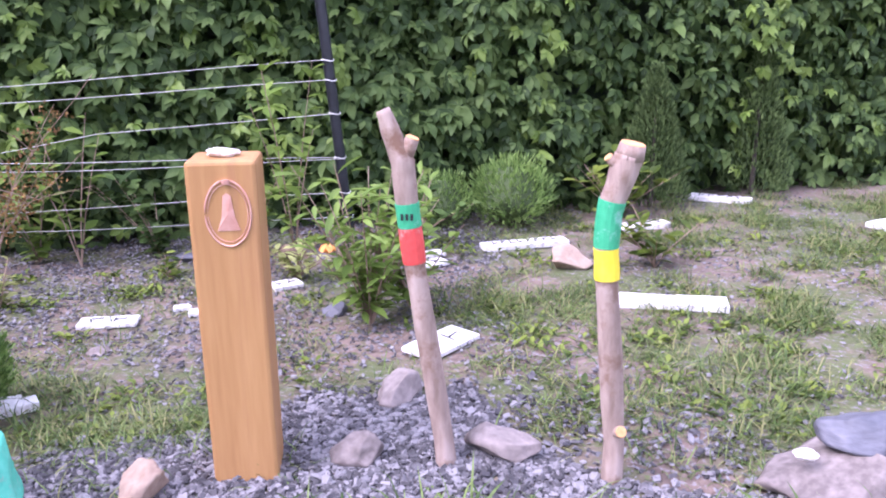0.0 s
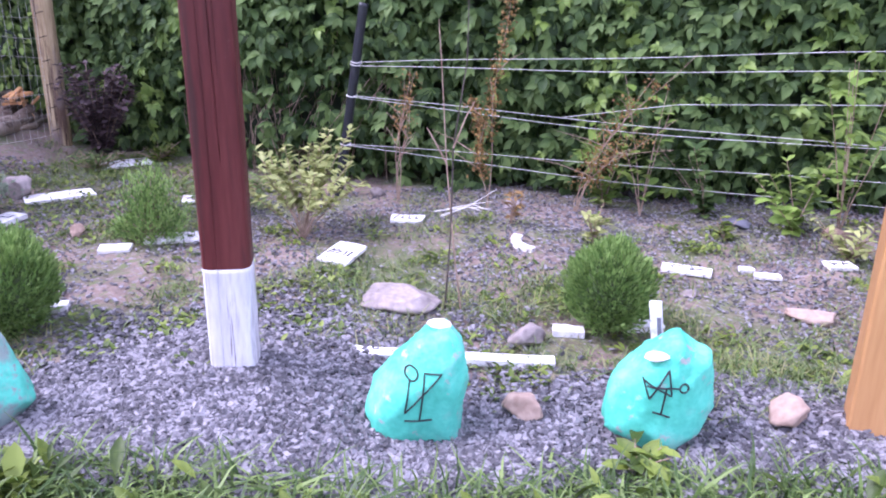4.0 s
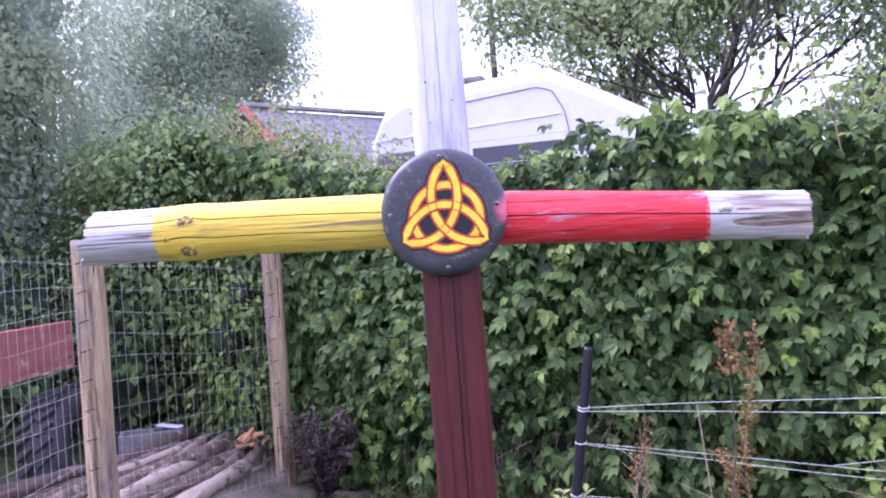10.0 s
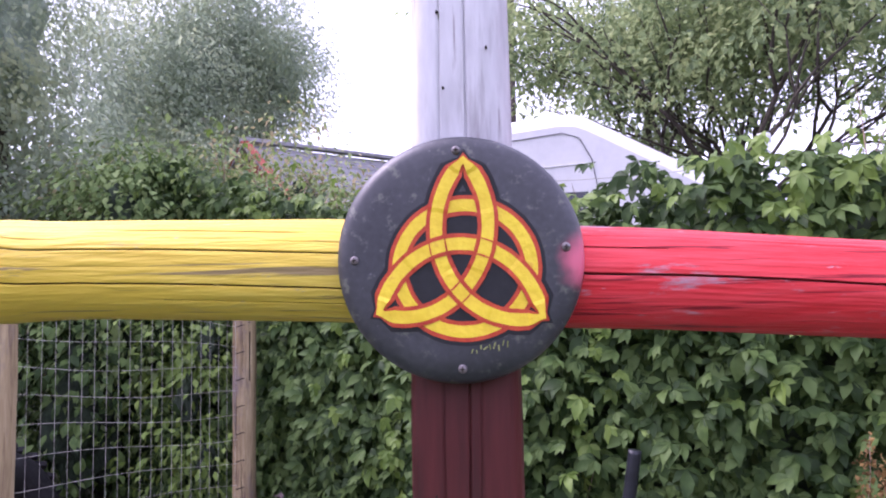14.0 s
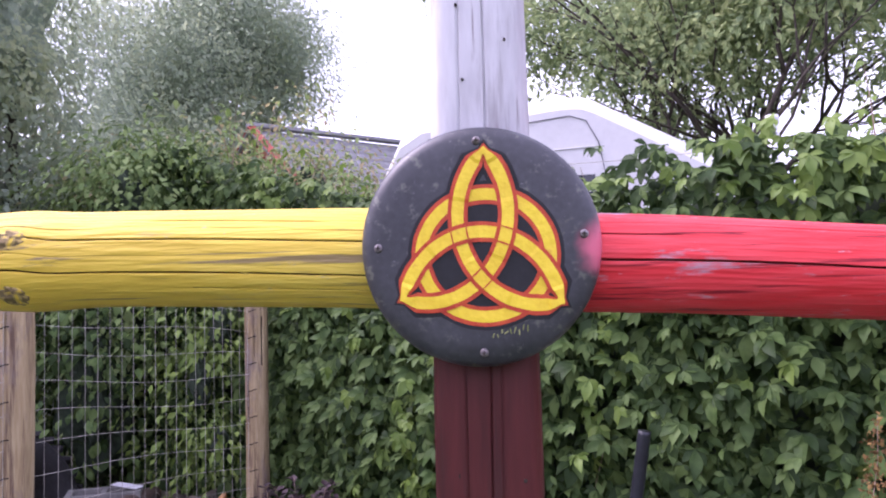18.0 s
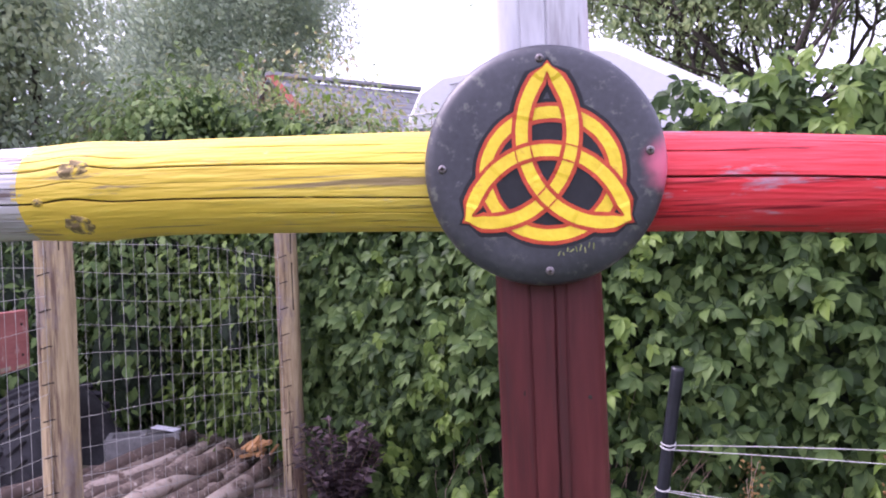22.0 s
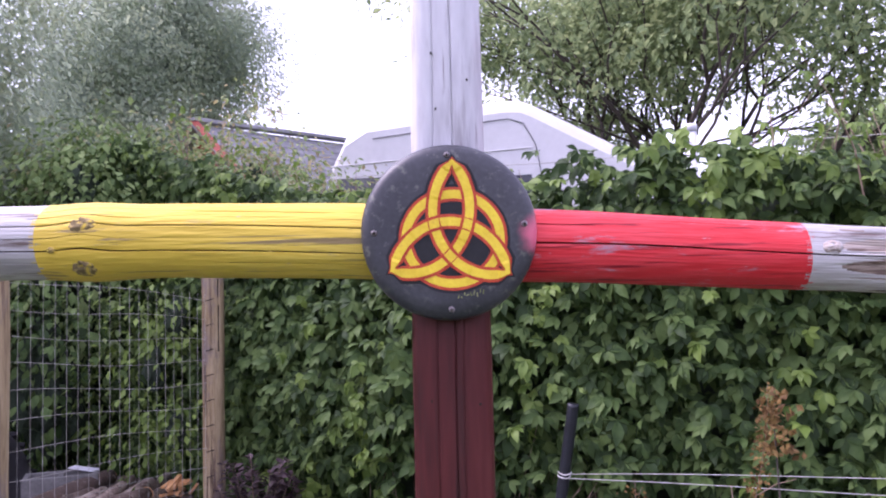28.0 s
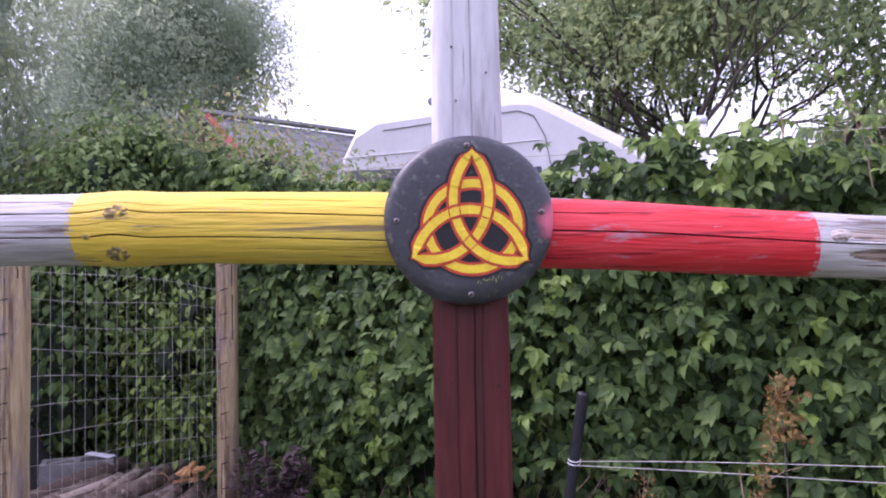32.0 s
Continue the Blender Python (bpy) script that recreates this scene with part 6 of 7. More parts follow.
def build_wire_fence():
    posts = [(FENCE[1], 0.069, 1.75, "thick weathered round fence post"), (FENCE[2], 0.062, 1.46, "weathered round fence post with dark cracks"), (FENCE[3], 0.054, 1.46, "slim weathered fence post at the hedge")]
    for (x, y), r0, top, lb in posts:
        t = thing("fence_post", (x, y, float(gz(x, y))), lb, "fence post", group="round fence posts")
        h = top - float(gz(x, y))
        b = Buf()
        n, m = 132, 40
        v, f, dk = [], [], []
        for z in np.linspace(-0.1, h, m):
            for k in range(n):
                a = 2 * math.pi * k / n
                r = r0 * (1 + 0.05 * noise.noise(Vector((math.cos(a), math.sin(a), z * 2 + x))) + 0.02 * noise.noise(Vector((math.cos(a) * 3, math.sin(a) * 3, z * 7))))
                hit_dark = False
                for c in (-1.2, -0.62, -0.1, 0.6):
                    da = abs((a - (c - 0.7 + 0.05 * math.sin(z * 7 + c)) + math.pi) % (2 * math.pi) - math.pi)
                    g = float(smooth01(0.7 + 2.5 * noise.noise(Vector((z * 2.5, c * 7, x)))))
                    if da < 0.07:
                        r -= 0.012 * (1 - da / 0.07) * g
                    hit_dark = hit_dark or (da < 0.02 and g > 0.5)
                v.append((r * math.cos(a), r * math.sin(a), z))
                dk.append(1 if hit_dark else 0)
        f = [(i * n + k, i * n + (k + 1) % n, (i + 1) * n + (k + 1) % n, (i + 1) * n + k) for i in range(m - 1) for k in range(n)]
        f.append(tuple((m - 1) * n + k for k in range(n)))
        b.add(v, f)
        b.m = [dk[q[0]] if len(q) == 4 else 0 for q in f]
        part("shaft", b, [M_RAWWOOD, M_CRACK], t, smooth=True)
        for z in np.arange(0.08, h - 0.05, 0.125):
            b = Buf()
            a0 = -0.95
            b.tube([((r0 + 0.002) * math.cos(a0 + s), (r0 + 0.002) * math.sin(a0 + s), z + 0.005 * math.sin(s * 5)) for s in (-0.35, -0.1, 0.15, 0.4)], 0.0022, 4)
            part("staple", b, M_CRACK, t)
    for i in range(3):
        (x0, y0), (x1, y1) = FENCE[i], FENCE[i + 1]
        g0, g1 = float(gz(x0, y0)), float(gz(x1, y1))
        t = thing("wire_mesh", (x0, y0, 0), "galvanised square wire mesh stretched between fence posts", "wire fence", group="wire mesh panels")
        ln = math.hypot(x1 - x0, y1 - y0)
        for z in np.arange(0.05, 1.24, 0.105):
            b = Buf()
            b.tube([((x1 - x0) * k, (y1 - y0) * k, g0 + (g1 - g0) * k + z + 0.012 * math.sin(k * 6 + z * 9)) for k in np.linspace(0, 1, 9)], 0.0008, 4)
            part("horizontal_wire", b, M_WIRE, t)
        for s in np.arange(0.0, ln, 0.056):
            k = s / ln
            b = Buf()
            b.tube([((x1 - x0) * k, (y1 - y0) * k, g0 + (g1 - g0) * k + 0.02), ((x1 - x0) * k + 0.004, (y1 - y0) * k, g0 + (g1 - g0) * k + 1.23)], 0.00075, 4)
            part("vertical_wire", b, M_WIRE, t)
    (x0, y0), (x1, y1) = FENCE[1], FENCE[2]
    dx, dy = x1 - x0, y1 - y0
    ln = math.hypot(dx, dy)
    t = thing("fence_rail", ((x0 + x1) / 2 + 0.045 - 0.025, (y0 + y1) / 2 - 0.05 - 0.02, 1.03), "faded red board rail nailed between fence posts", "fence rail", math.degrees(math.atan2(dy, dx)))
    b = Buf()
    b.box((0, 0, 0), (ln - 0.14, 0.03, 0.19), bev=0.004)
    part("rail_board", b, M_RAIL, t)
    for q in (-1, 1):
        for z in (-0.05, 0.05):
            part("nail_head", Buf().tube([(q * (ln / 2 - 0.11), -0.0145, z), (q * (ln / 2 - 0.11), -0.0185, z)], [0.0055, 0.004], 10), M_CRACK, t)
    b = Buf()
    for k in range(16):
        b.box((-ln / 2 + 0.12 + (ln - 0.24) * k / 15, -0.0135, -0.086 + 0.004 * math.sin(k * 2.3)), (0.06, 0.006, 0.008 + 0.005 * math.sin(k * 1.7) ** 2), bev=0.001)
    part("bare_edge", b, M_RAWWOOD, t, "bare splintered lower edge of the board")


def build_woodpile():
    r = random.Random(21)
    ex, ey, bx, by = -0.677, 0.736, -0.736, -0.677
    at = lambda a, d: (FENCE[2][0] + ex * a + bx * d, FENCE[2][1] + ey * a + by * d)
    for i in range(78):
        q = r.random() ** 0.8
        rad = r.choice((0.016, 0.021, 0.026, 0.031, 0.037, 0.045))
        a1 = 1.32 + 0.16 * q + r.gauss(0, 0.10) - 0.5 * (q > 0.8) * r.random()
        d1 = 0.42 - 0.78 * q + r.gauss(0, 0.05)
        d1 = max(d1, -0.44 * a1 + 0.16)
        a0 = r.uniform(-1.35, -0.25)
        d0 = max(0.13, 0.94 - 0.74 * q + r.gauss(0, 0.17))
        (rx, ry), (lx, ly) = at(a1, d1), at(a0, d0)
        mid = math.exp(-((q - 0.35) / 0.35) ** 2)
        zr = float(gz(rx, ry)) + rad + 0.10 * mid * r.random()
        zl = float(gz(lx, ly)) + rad + 0.09 * mid * r.random()
        t = thing("log", (rx, ry, zr), "bark-covered log lying in a heap behind the wire fence", "log", group="logs in the heap")
        b = Buf()
        ax = Vector((lx - rx, ly - ry, zl - zr))
        bow = Vector((r.gauss(0, 0.06), r.gauss(0, 0.06), r.gauss(0, 0.03)))
        pts = [ax * k + bow * math.sin(k * math.pi) + Vector((r.gauss(0, 0.011), r.gauss(0, 0.011), r.gauss(0, 0.009))) for k in np.linspace(0, 1, 9)]
        b.tube(pts, [rad * (1 - 0.3 * k + 0.09 * r.gauss(0, 1)) for k in np.linspace(0, 1, 9)], 10)
        part("bark", b, M_BARKLOG, t, smooth=True)
        b = Buf()
        d = ax.normalized() * -0.003
        b.tube([pts[0] + d * 0.3, pts[0] + d], [rad * 0.9, rad * 0.86], 12)
        part("cut_end", b, M_CUT if i % 3 == 0 else M_TORN, t, "sawn cut end")
    # split piece and brush
    t = thing("split_wood", (-5.02, 2.22, 0.26), "torn orange split wood on top of the log heap", "split wood", 20)
    for i in range(11):
        b = Buf()
        b.box((r.gauss(0, 0.04), r.gauss(0, 0.04), r.uniform(-0.03, 0.05)), (r.uniform(0.06, 0.15), r.uniform(0.015, 0.035), r.uniform(0.01, 0.022)), r.gauss(110, 22), 0.003, 0, r.uniform(-35, 10))
        part("splinter", b, M_CUT, t)
    t = thing("split_wood", (-4.22, 1.28, 0.12), "torn orange split wood at the end of the heap", "split wood", 20)
    for i in range(5):
        b = Buf()
        b.tube([(r.gauss(0, 0.04), r.gauss(0, 0.03), -0.02), (r.gauss(0.02, 0.05), r.gauss(0, 0.04), r.uniform(0.05, 0.12))], [0.03, 0.01], 7)
        part("splinter", b, M_CUT, t)
    b = Buf()
    for i in range(30):
        x = r.uniform(-5.4, -3.9)
        y = r.uniform(-0.3, 0.5) + 0.45 * (-3.9 - x)
        z = float(gz(x, y)) + r.uniform(0.02, 0.5)
        a, ln = r.uniform(0, 6.28), r.uniform(0.25, 0.8)
        b.tube([(x, y, z), (x + ln * 0.5 * math.cos(a), y + ln * 0.5 * math.sin(a), z + r.uniform(-0.05, 0.18)), (x + ln * math.cos(a + 0.4), y + ln * math.sin(a + 0.4), z + r.uniform(-0.1, 0.35))], [0.0032, 0.0026, 0.001], 5)
    ob = part("brushwood", b, M_BARKLOG, kind="stuff")
    tagged(ob, "loose dry brushwood thrown on the log heap", "brushwood")
    # tyre
    t = thing("tyre", (-5.75, 1.95, float(gz(-5.75, 1.95)) + 0.32), "old black tractor tyre leaning behind the log heap", "tyre", 20)
    t.matrix_basis = pose(-5.72, 1.50, 0.22, 14, 0, -48)
    b = Buf()
    n, m = 56, 14
    v, f = [], []
    for i in range(n):
        a = 2 * math.pi * i / n
        for k in range(m):
            c = 2 * math.pi * k / m
            rr = 0.34 + 0.11 * math.cos(c) * (1 if math.cos(c) < 0.75 else 0.92)
            v.append((rr * math.cos(a), 0.13 * math.sin(c), rr * math.sin(a)))
    f = [(i * m + k, ((i + 1) % n) * m + k, ((i + 1) % n) * m + (k + 1) % m, i * m + (k + 1) % m) for i in range(n) for k in range(m)]
    part("carcass", b.add(v, f), M_TYRE, t, smooth=True)
    lug = Buf().box((0, 0, 0), (0.035, 0.11, 0.03), bev=0.005, rz=28).mesh("lug", M_TYRE)
    for i in range(32):
        a = 2 * math.pi * i / 32
        for s in (-1, 1):
            ob = part("lug", lug, None, t)
            ob.matrix_basis = Matrix.Rotation(-a - (0.05 if s > 0 else 0), 4, "Y") @ pose(0.445, 0.055 * s, 0, 0, 90, 0)
    # concrete block
    t = thing("concrete_block", (-5.46, 1.82, 0.40), "grey hollow concrete block beside the log heap", "concrete block", 62)
    t.location.z = 0.20
    b = Buf()
    for c, s in (((0, -0.075, 0.08), (0.36, 0.03, 0.16)), ((0, 0.075, 0.08), (0.36, 0.03, 0.16)), ((-0.165, 0, 0.08), (0.03, 0.118, 0.158)), ((0, 0, 0.08), (0.03, 0.118, 0.158)), ((0.165, 0, 0.08), (0.03, 0.118, 0.158))):
        b.box(c, s, bev=0.004)
    part("block", b, M_BLOCK, t)
    copy_thing(t, pose(-5.46, 1.82, 0.035, 0, 0, 65))
    t = thing("metal_sheet", (-5.42, 1.92, 0.362), "small bright metal scrap on the concrete block", "metal scrap", 30)
    part("sheet", Buf().box((0, 0, 0.01), (0.15, 0.06, 0.006), bev=0.002, ry=6), M_CHAIN, t)


# ---- shrubs ----
def ball_conifer(x, y, r, h, label, n=2600, material=None):
    """A clipped arborvitae: a ball of many small upright sprays."""
    z0 = float(gz(x, y))
    t = thing("clipped_conifer", (x, y, z0), label, "conifer shrub")
    b = Buf()
    b.tube([(0, 0, -0.03), (0.003, 0, h * 0.35)], [0.01, 0.006], 8)
    part("trunk", b, M_BARK, t)
    d = rng.normal(0, 1, (n, 3))
    d /= np.linalg.norm(d, axis=1, keepdims=True)
    q = rng.uniform(0.5, 1.12, n) ** 0.6
    wob = np.array([1 + 0.16 * noise.noise(Vector(k * 2.2 + x)) for k in d])
    P = d * (q * wob)[:, None] * np.array([r, r, h * 0.48]) + np.array([0, 0, h * 0.52])
    P[:, 2] = np.maximum(P[:, 2], 0.015)
    dd = d * 0.8 + np.array([0, 0, 0.9]) + rng.normal(0, 0.25, (n, 3))
    n2 = n
    s = rng.uniform(0.014, 0.031, n) * (r / 0.13)
    fern_v = [(0, 0, 0), (0.12, 0.3, 0), (-0.12, 0.3, 0), (0.4, 0.62, 0.08), (-0.4, 0.62, 0.08), (0, 0.55, 0), (0.16, 0.8, 0), (-0.16, 0.8, 0), (0, 1.05, 0)]
    fern_f = [(0, 1, 5, 2), (1, 3, 5), (2, 5, 4), (5, 6, 8, 7), (1, 6, 5), (2, 5, 7)]
    scatter("sprays", fern_v, fern_f, frames_of(dd, rng.normal(0, 1, (n, 3)), s, s * 0.5), P, material or M_THUJA, parent=t, label="dense bright green scale sprays")
    # Solid body, darker green than the sprays, closes the gaps between them.
    b = Buf()
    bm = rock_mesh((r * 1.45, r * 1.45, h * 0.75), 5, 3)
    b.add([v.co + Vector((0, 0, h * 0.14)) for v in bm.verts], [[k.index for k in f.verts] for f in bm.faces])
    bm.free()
    part("inner_filler", b, M_THUJA_IN, t)


def dome_shrub(name, x, y, r, h, n, leaf, material, label):
    """A soft rounded shrub: fine leaves in a loose dome on thin stems."""
    t = thing(name, (x, y, float(gz(x, y))), label, "shrub")
    b = Buf()
    rr = random.Random(int(x * 100))
    tips = []
    for i in range(46):
        a, e = rr.uniform(0, 6.28), rr.uniform(0.15, 1.0)
        p = Vector((r * math.cos(a) * math.sqrt(1 - e * e), r * math.sin(a) * math.sqrt(1 - e * e), h * e)) * rr.uniform(0.8, 1.08)
        b.tube([(0, 0, -0.01), (p.x * 0.35, p.y * 0.35, p.z * 0.55), p], [0.003, 0.002, 0.0008], 5)
        tips.append(p)
    part("stem_growth", b, M_TWIG, t, kind="stuff")
    T = np.array([list(p) for p in tips])[rng.integers(0, len(tips), n)]
    q = rng.uniform(0.45, 1.08, n)[:, None]
    P = T * q + rng.normal(0, r * 0.16, (n, 3)) * np.array([1, 1, 0.7])
    P[:, 2] = np.maximum(P[:, 2], 0.012)
    D = T / np.linalg.norm(T, axis=1, keepdims=True) + np.array([0, 0, 0.5]) + rng.normal(0, 0.5, (n, 3))
    s = leaf * rng.uniform(0.6, 1.3, n)
    scatter("leaves", LEAF_S_V, LEAF_S_F, frames_of(D, rng.normal(0, 1, (n, 3)) + np.array([0, 0, 0.6]), s, s * 0.34), P, material, parent=t, label="", smooth=True)
    return t


def cone_conifer(x, y, r, h, label):
    z0 = float(gz(x, y))
    t = thing("cone_conifer", (x, y, z0), label, "conifer")
    b = Buf()
    b.tube([(0, 0, -0.03), (0, 0, h * 0.9)], [0.014, 0.004], 8)
    part("trunk", b, M_BARK, t)
    n = 7000
    q = rng.uniform(0, 1, n) ** 0.8
    a = rng.uniform(0, 2 * math.pi, n)
    rr = r * (1 - q) ** 0.8 * rng.uniform(0.6, 1.05, n) + 0.01
    P = np.stack([rr * np.cos(a), rr * np.sin(a), 0.03 + q * h * 0.97], 1)
    dd = np.stack([np.cos(a) * 0.5, np.sin(a) * 0.5, np.ones(n)], 1) + rng.normal(0, 0.2, (n, 3))
    s = rng.uniform(0.016, 0.034, n)
    fern_v = [(0, 0, 0), (0.4, 0.5, 0.05), (-0.4, 0.5, 0.05), (0, 0.45, 0), (0, 1.05, 0)]
    scatter("sprays", fern_v, [(0, 1, 3), (0, 3, 2), (1, 4, 3), (3, 4, 2)], frames_of(dd, rng.normal(0, 1, (n, 3)), s, s * 0.45), P, M_THUJA_D, parent=t, label="dull dark green scale sprays")


def leafy(name, x, y, stems, h, spread, leaf, material, label, category, per=9, seed=1, narrow=0.45, droop=0.0, flower=None, stem_mat=None, bare=0.15):
    """A plant of thin stems with leaves along them."""
    r = random.Random(seed)
    t = thing(name, (x, y, float(gz(x, y))), label, category)
    st, P, D = Buf(), [], []
    for i in range(stems):
        a, hh = r.uniform(0, 6.28), h * r.uniform(0.55, 1.05)
        sx, sy = spread * r.uniform(0.2, 1) * math.cos(a), spread * r.uniform(0.2, 1) * math.sin(a)
        f = lambda k: Vector((sx * k ** 1.3, sy * k ** 1.3, hh * k))
        st.tube([f(k) for k in (0, 0.35, 0.7, 1)], [0.0028, 0.0024, 0.0018, 0.001], 5)
        for j in range(per):
            k = bare + (1 - bare) * (j + r.random()) / per
            P.append(f(k))
            b = r.uniform(0, 6.28)
            D.append((math.cos(b), math.sin(b), r.uniform(-0.2, 0.9) - droop))
    part("stem_growth", st, stem_mat or M_TWIG, t, kind="stuff")
    P, D = np.array([list(p) for p in P]), np.array(D)
    n = len(P)
    s = leaf * rng.uniform(0.6, 1.2, n)
    nr = np.stack([-D[:, 0] * 0.5, -D[:, 1] * 0.5, np.ones(n)], 1) + rng.normal(0, 0.25, (n, 3))
    lv, lf = (LEAF_S_V, LEAF_S_F) if leaf < 0.05 else (LEAF_V, LEAF_F)
    scatter("leaves", lv, lf, frames_of(D, nr, s, s * narrow), P, material, parent=t, label="", smooth=True)
    if flower:
        b = Buf()
        for k in range(6):
            a = k * 1.047
            b.tube([(flower[0], flower[1], flower[2]), (flower[0] + 0.02 * math.cos(a), flower[1] + 0.02 * math.sin(a), flower[2] + 0.012)], [0.004, 0.009], 6)
        part("flower", b, M_FLOWER, t, "small orange flower")
    return t


def build_shrubs():
    ball_conifer(-2.665, 0.695, 0.132, 0.285, "round clipped bright green arborvitae in gravel", 9000)
    ball_conifer(-1.247, 1.626, 0.115, 0.27, "round clipped bright green arborvitae behind painted stones", 9000)
    ball_conifer(0.084, 3.465, 0.17, 0.30, "round clipped green conifer before the hedge", 2400)
    ball_conifer(-0.221, 3.414, 0.13, 0.24, "small round clipped conifer before the hedge", 1600)
    cone_conifer(0.763, 3.801, 0.17, 0.64, "young upright conifer before the hedge")
    cone_conifer(1.338, 4.083, 0.17, 0.76, "young narrow conifer before the hedge")
    leafy("leafy_plant", -2.943, 0.323, 26, 0.34, 0.30, 0.082, M_GRASS, "leafy green perennial plant behind a painted stone", "plant", 11, 3)
    leafy("leafy_plant", -0.393, 2.257, 24, 0.46, 0.25, 0.085, M_LEAF_Y, "tall leafy green plant with a small orange flower", "plant", 12, 5, 0.3, flower=(-0.1, -0.1, 0.26))
    leafy("leafy_plant", -0.283, 2.390, 16, 0.38, 0.24, 0.07, M_LEAF_Y, "leafy green plant in the bed", "plant", 10, 6, 0.4)
    dome_shrub("grey_shrub", -3.72, 0.76, 0.145, 0.22, 5000, 0.026, M_SAGE, "soft grey-green lavender shrub by the fence")
    dome_shrub("grey_shrub", -3.86, 1.20, 0.165, 0.24, 5500, 0.026, M_SAGE, "soft grey-green shrub before the log heap")
    dome_shrub("small_conifer_plant", -2.996, 1.460, 0.13, 0.25, 3500, 0.022, M_THUJA, "small dull green shrub among white tiles")
    leafy("grass_clump", -3.048, 1.922, 30, 0.16, 0.25, 0.06, M_GRASS, "low green clump near the hedge", "plant", 8, 10, 0.2)
    for k, (x, y) in enumerate(((-4.0, 2.336), (-3.50, 2.72), (-3.223, 2.70), (-4.09, 2.03), (-3.72, 2.48), (-3.36, 2.55))):
        leafy("grass_clump", x, y, 26, 0.10 + 0.03 * (k % 3), 0.17, 0.055, M_GRASS if k % 2 else M_WEED, "green grass clump at the foot of the hedge", "plant", 6, 80 + k, 0.16)
    leafy("yellow_shrub", -2.536, 1.794, 20, 0.37, 0.31, 0.046, M_YEL, "small yellow-green leafed shrub in the gravel", "shrub", 40, 11, 0.5, bare=0.42)
    leafy("purple_shrub", -4.22, 2.16, 36, 0.50, 0.22, 0.046, M_PURP, "dark purple-leaved shrub at the hedge", "shrub", 62, 12, 0.6)
    leafy("yellow_sprout", -1.565, 2.352, 7, 0.16, 0.10, 0.05, M_YEL, "small yellowing plant in the gravel", "plant", 7, 13, 0.4)
    leafy("yellow_sprout", -1.933, 2.374, 5, 0.15, 0.08, 0.045, M_DEAD, "small browning plant in the gravel", "plant", 6, 14, 0.4)
    leafy("low_plant", -0.710, 2.715, 12, 0.16, 0.18, 0.05, M_YEL, "low yellow-green plant in the bed", "plant", 7, 15, 0.4)
    leafy("low_plant", -1.144, 2.684, 6, 0.11, 0.12, 0.05, M_WEED, "low green plant in the bed", "plant", 6, 16, 0.4)
    leafy("low_plant", 0.570, 2.833, 10, 0.22, 0.22, 0.07, M_WEED, "leafy light green plant near a white plank", "plant", 8, 17, 0.5)
    leafy("low_plant", 0.568, 3.596, 14, 0.32, 0.28, 0.08, M_WEED, "light green bushy plant before the conifers", "plant", 9, 18, 0.5)
    leafy("weed_by_fence", -3.337, 0.127, 9, 0.42, 0.14, 0.04, M_SAGE, "thin dull weed standing at the fence", "plant", 12, 19, 0.5)
    leafy("dock_plant", -2.497, 0.090, 6, 0.14, 0.08, 0.11, M_WEED, "upright broad green weed between painted stones", "plant", 3, 20, 0.25)
    leafy("dock_plant", -0.957, 1.017, 7, 0.07, 0.09, 0.075, M_WEED, "broad dock leaves before a painted stone", "plant", 3, 23, 0.42)
    leafy("raspberry_cane", -0.774, 2.995, 6, 0.74, 0.26, 0.07, M_LEAF_Y, "leafy bramble cane growing in front of the hedge", "plant", 12, 24, 0.6)
    leafy("raspberry_cane", -1.536, 2.827, 4, 0.58, 0.22, 0.066, M_LEAF_Y, "leafy bramble cane tied to the cords", "plant", 11, 25, 0.6)
    for k, (x, y) in enumerate(((-0.93, 2.93), (-1.30, 2.98), (-1.72, 2.88), (-0.35, 3.12))):
        leafy("raspberry_cane", x, y, 6, 0.30 + 0.09 * (k % 3), 0.34, 0.06, M_LEAF if k % 2 else M_LEAF_Y, "pale leafy bramble growing through the cords", "plant", 24, 40 + k, 0.6, bare=0.02)
    for k, (x, y) in enumerate(((-4.05, 0.05), (-3.75, -0.15), (-4.35, 0.35), (-4.0, 0.5), (-3.5, 0.35))):
        leafy("fence_weed", x, y, 10, 0.34 + 0.05 * (k % 3), 0.2, 0.05, M_SAGE if k % 2 else M_WEED, "pale weed growing along the wire fence", "plant", 12, 60 + k, 0.45)
    # dead stalks by the cord fence
    r = random.Random(31)
    for x, y, k, h, lean, lo, hi, many, wide, lb in ((-2.549, 2.455, 4, 0.62, 0.04, 0.55, 0.95, 90, 0.03, "dry reddish dead stalks near the pipe post"), (-2.13, 2.53, 2, 0.95, 0.02, 0.32, 0.98, 520, 0.026, "tall dead stalk with hanging brown seed clusters"), (-1.791, 2.70, 4, 0.74, 0.42, 0.25, 0.8, 240, 0.045, "leaning dead stalk with brown seed clusters")):
        t = thing("dead_stalk", (x, y, float(gz(x, y))), lb, "dead plant")
        P = []
        for i in range(k):
            b = Buf()
            dx, dy, hh = lean * r.uniform(0.6, 1.2) + r.gauss(0, 0.03), r.gauss(0, 0.04), h * (1.0 if i == 0 else r.uniform(0.5, 0.95))
            pts = [Vector((dx * q ** 1.5 + 0.014 * math.sin(q * 9 + i), dy * q, hh * q * (1 - 0.12 * lean * q))) for q in np.linspace(0, 1, 9)]
            b.tube(pts, np.linspace(0.0026, 0.001, 9), 6)
            part("stalk", b, M_TWIG, t)
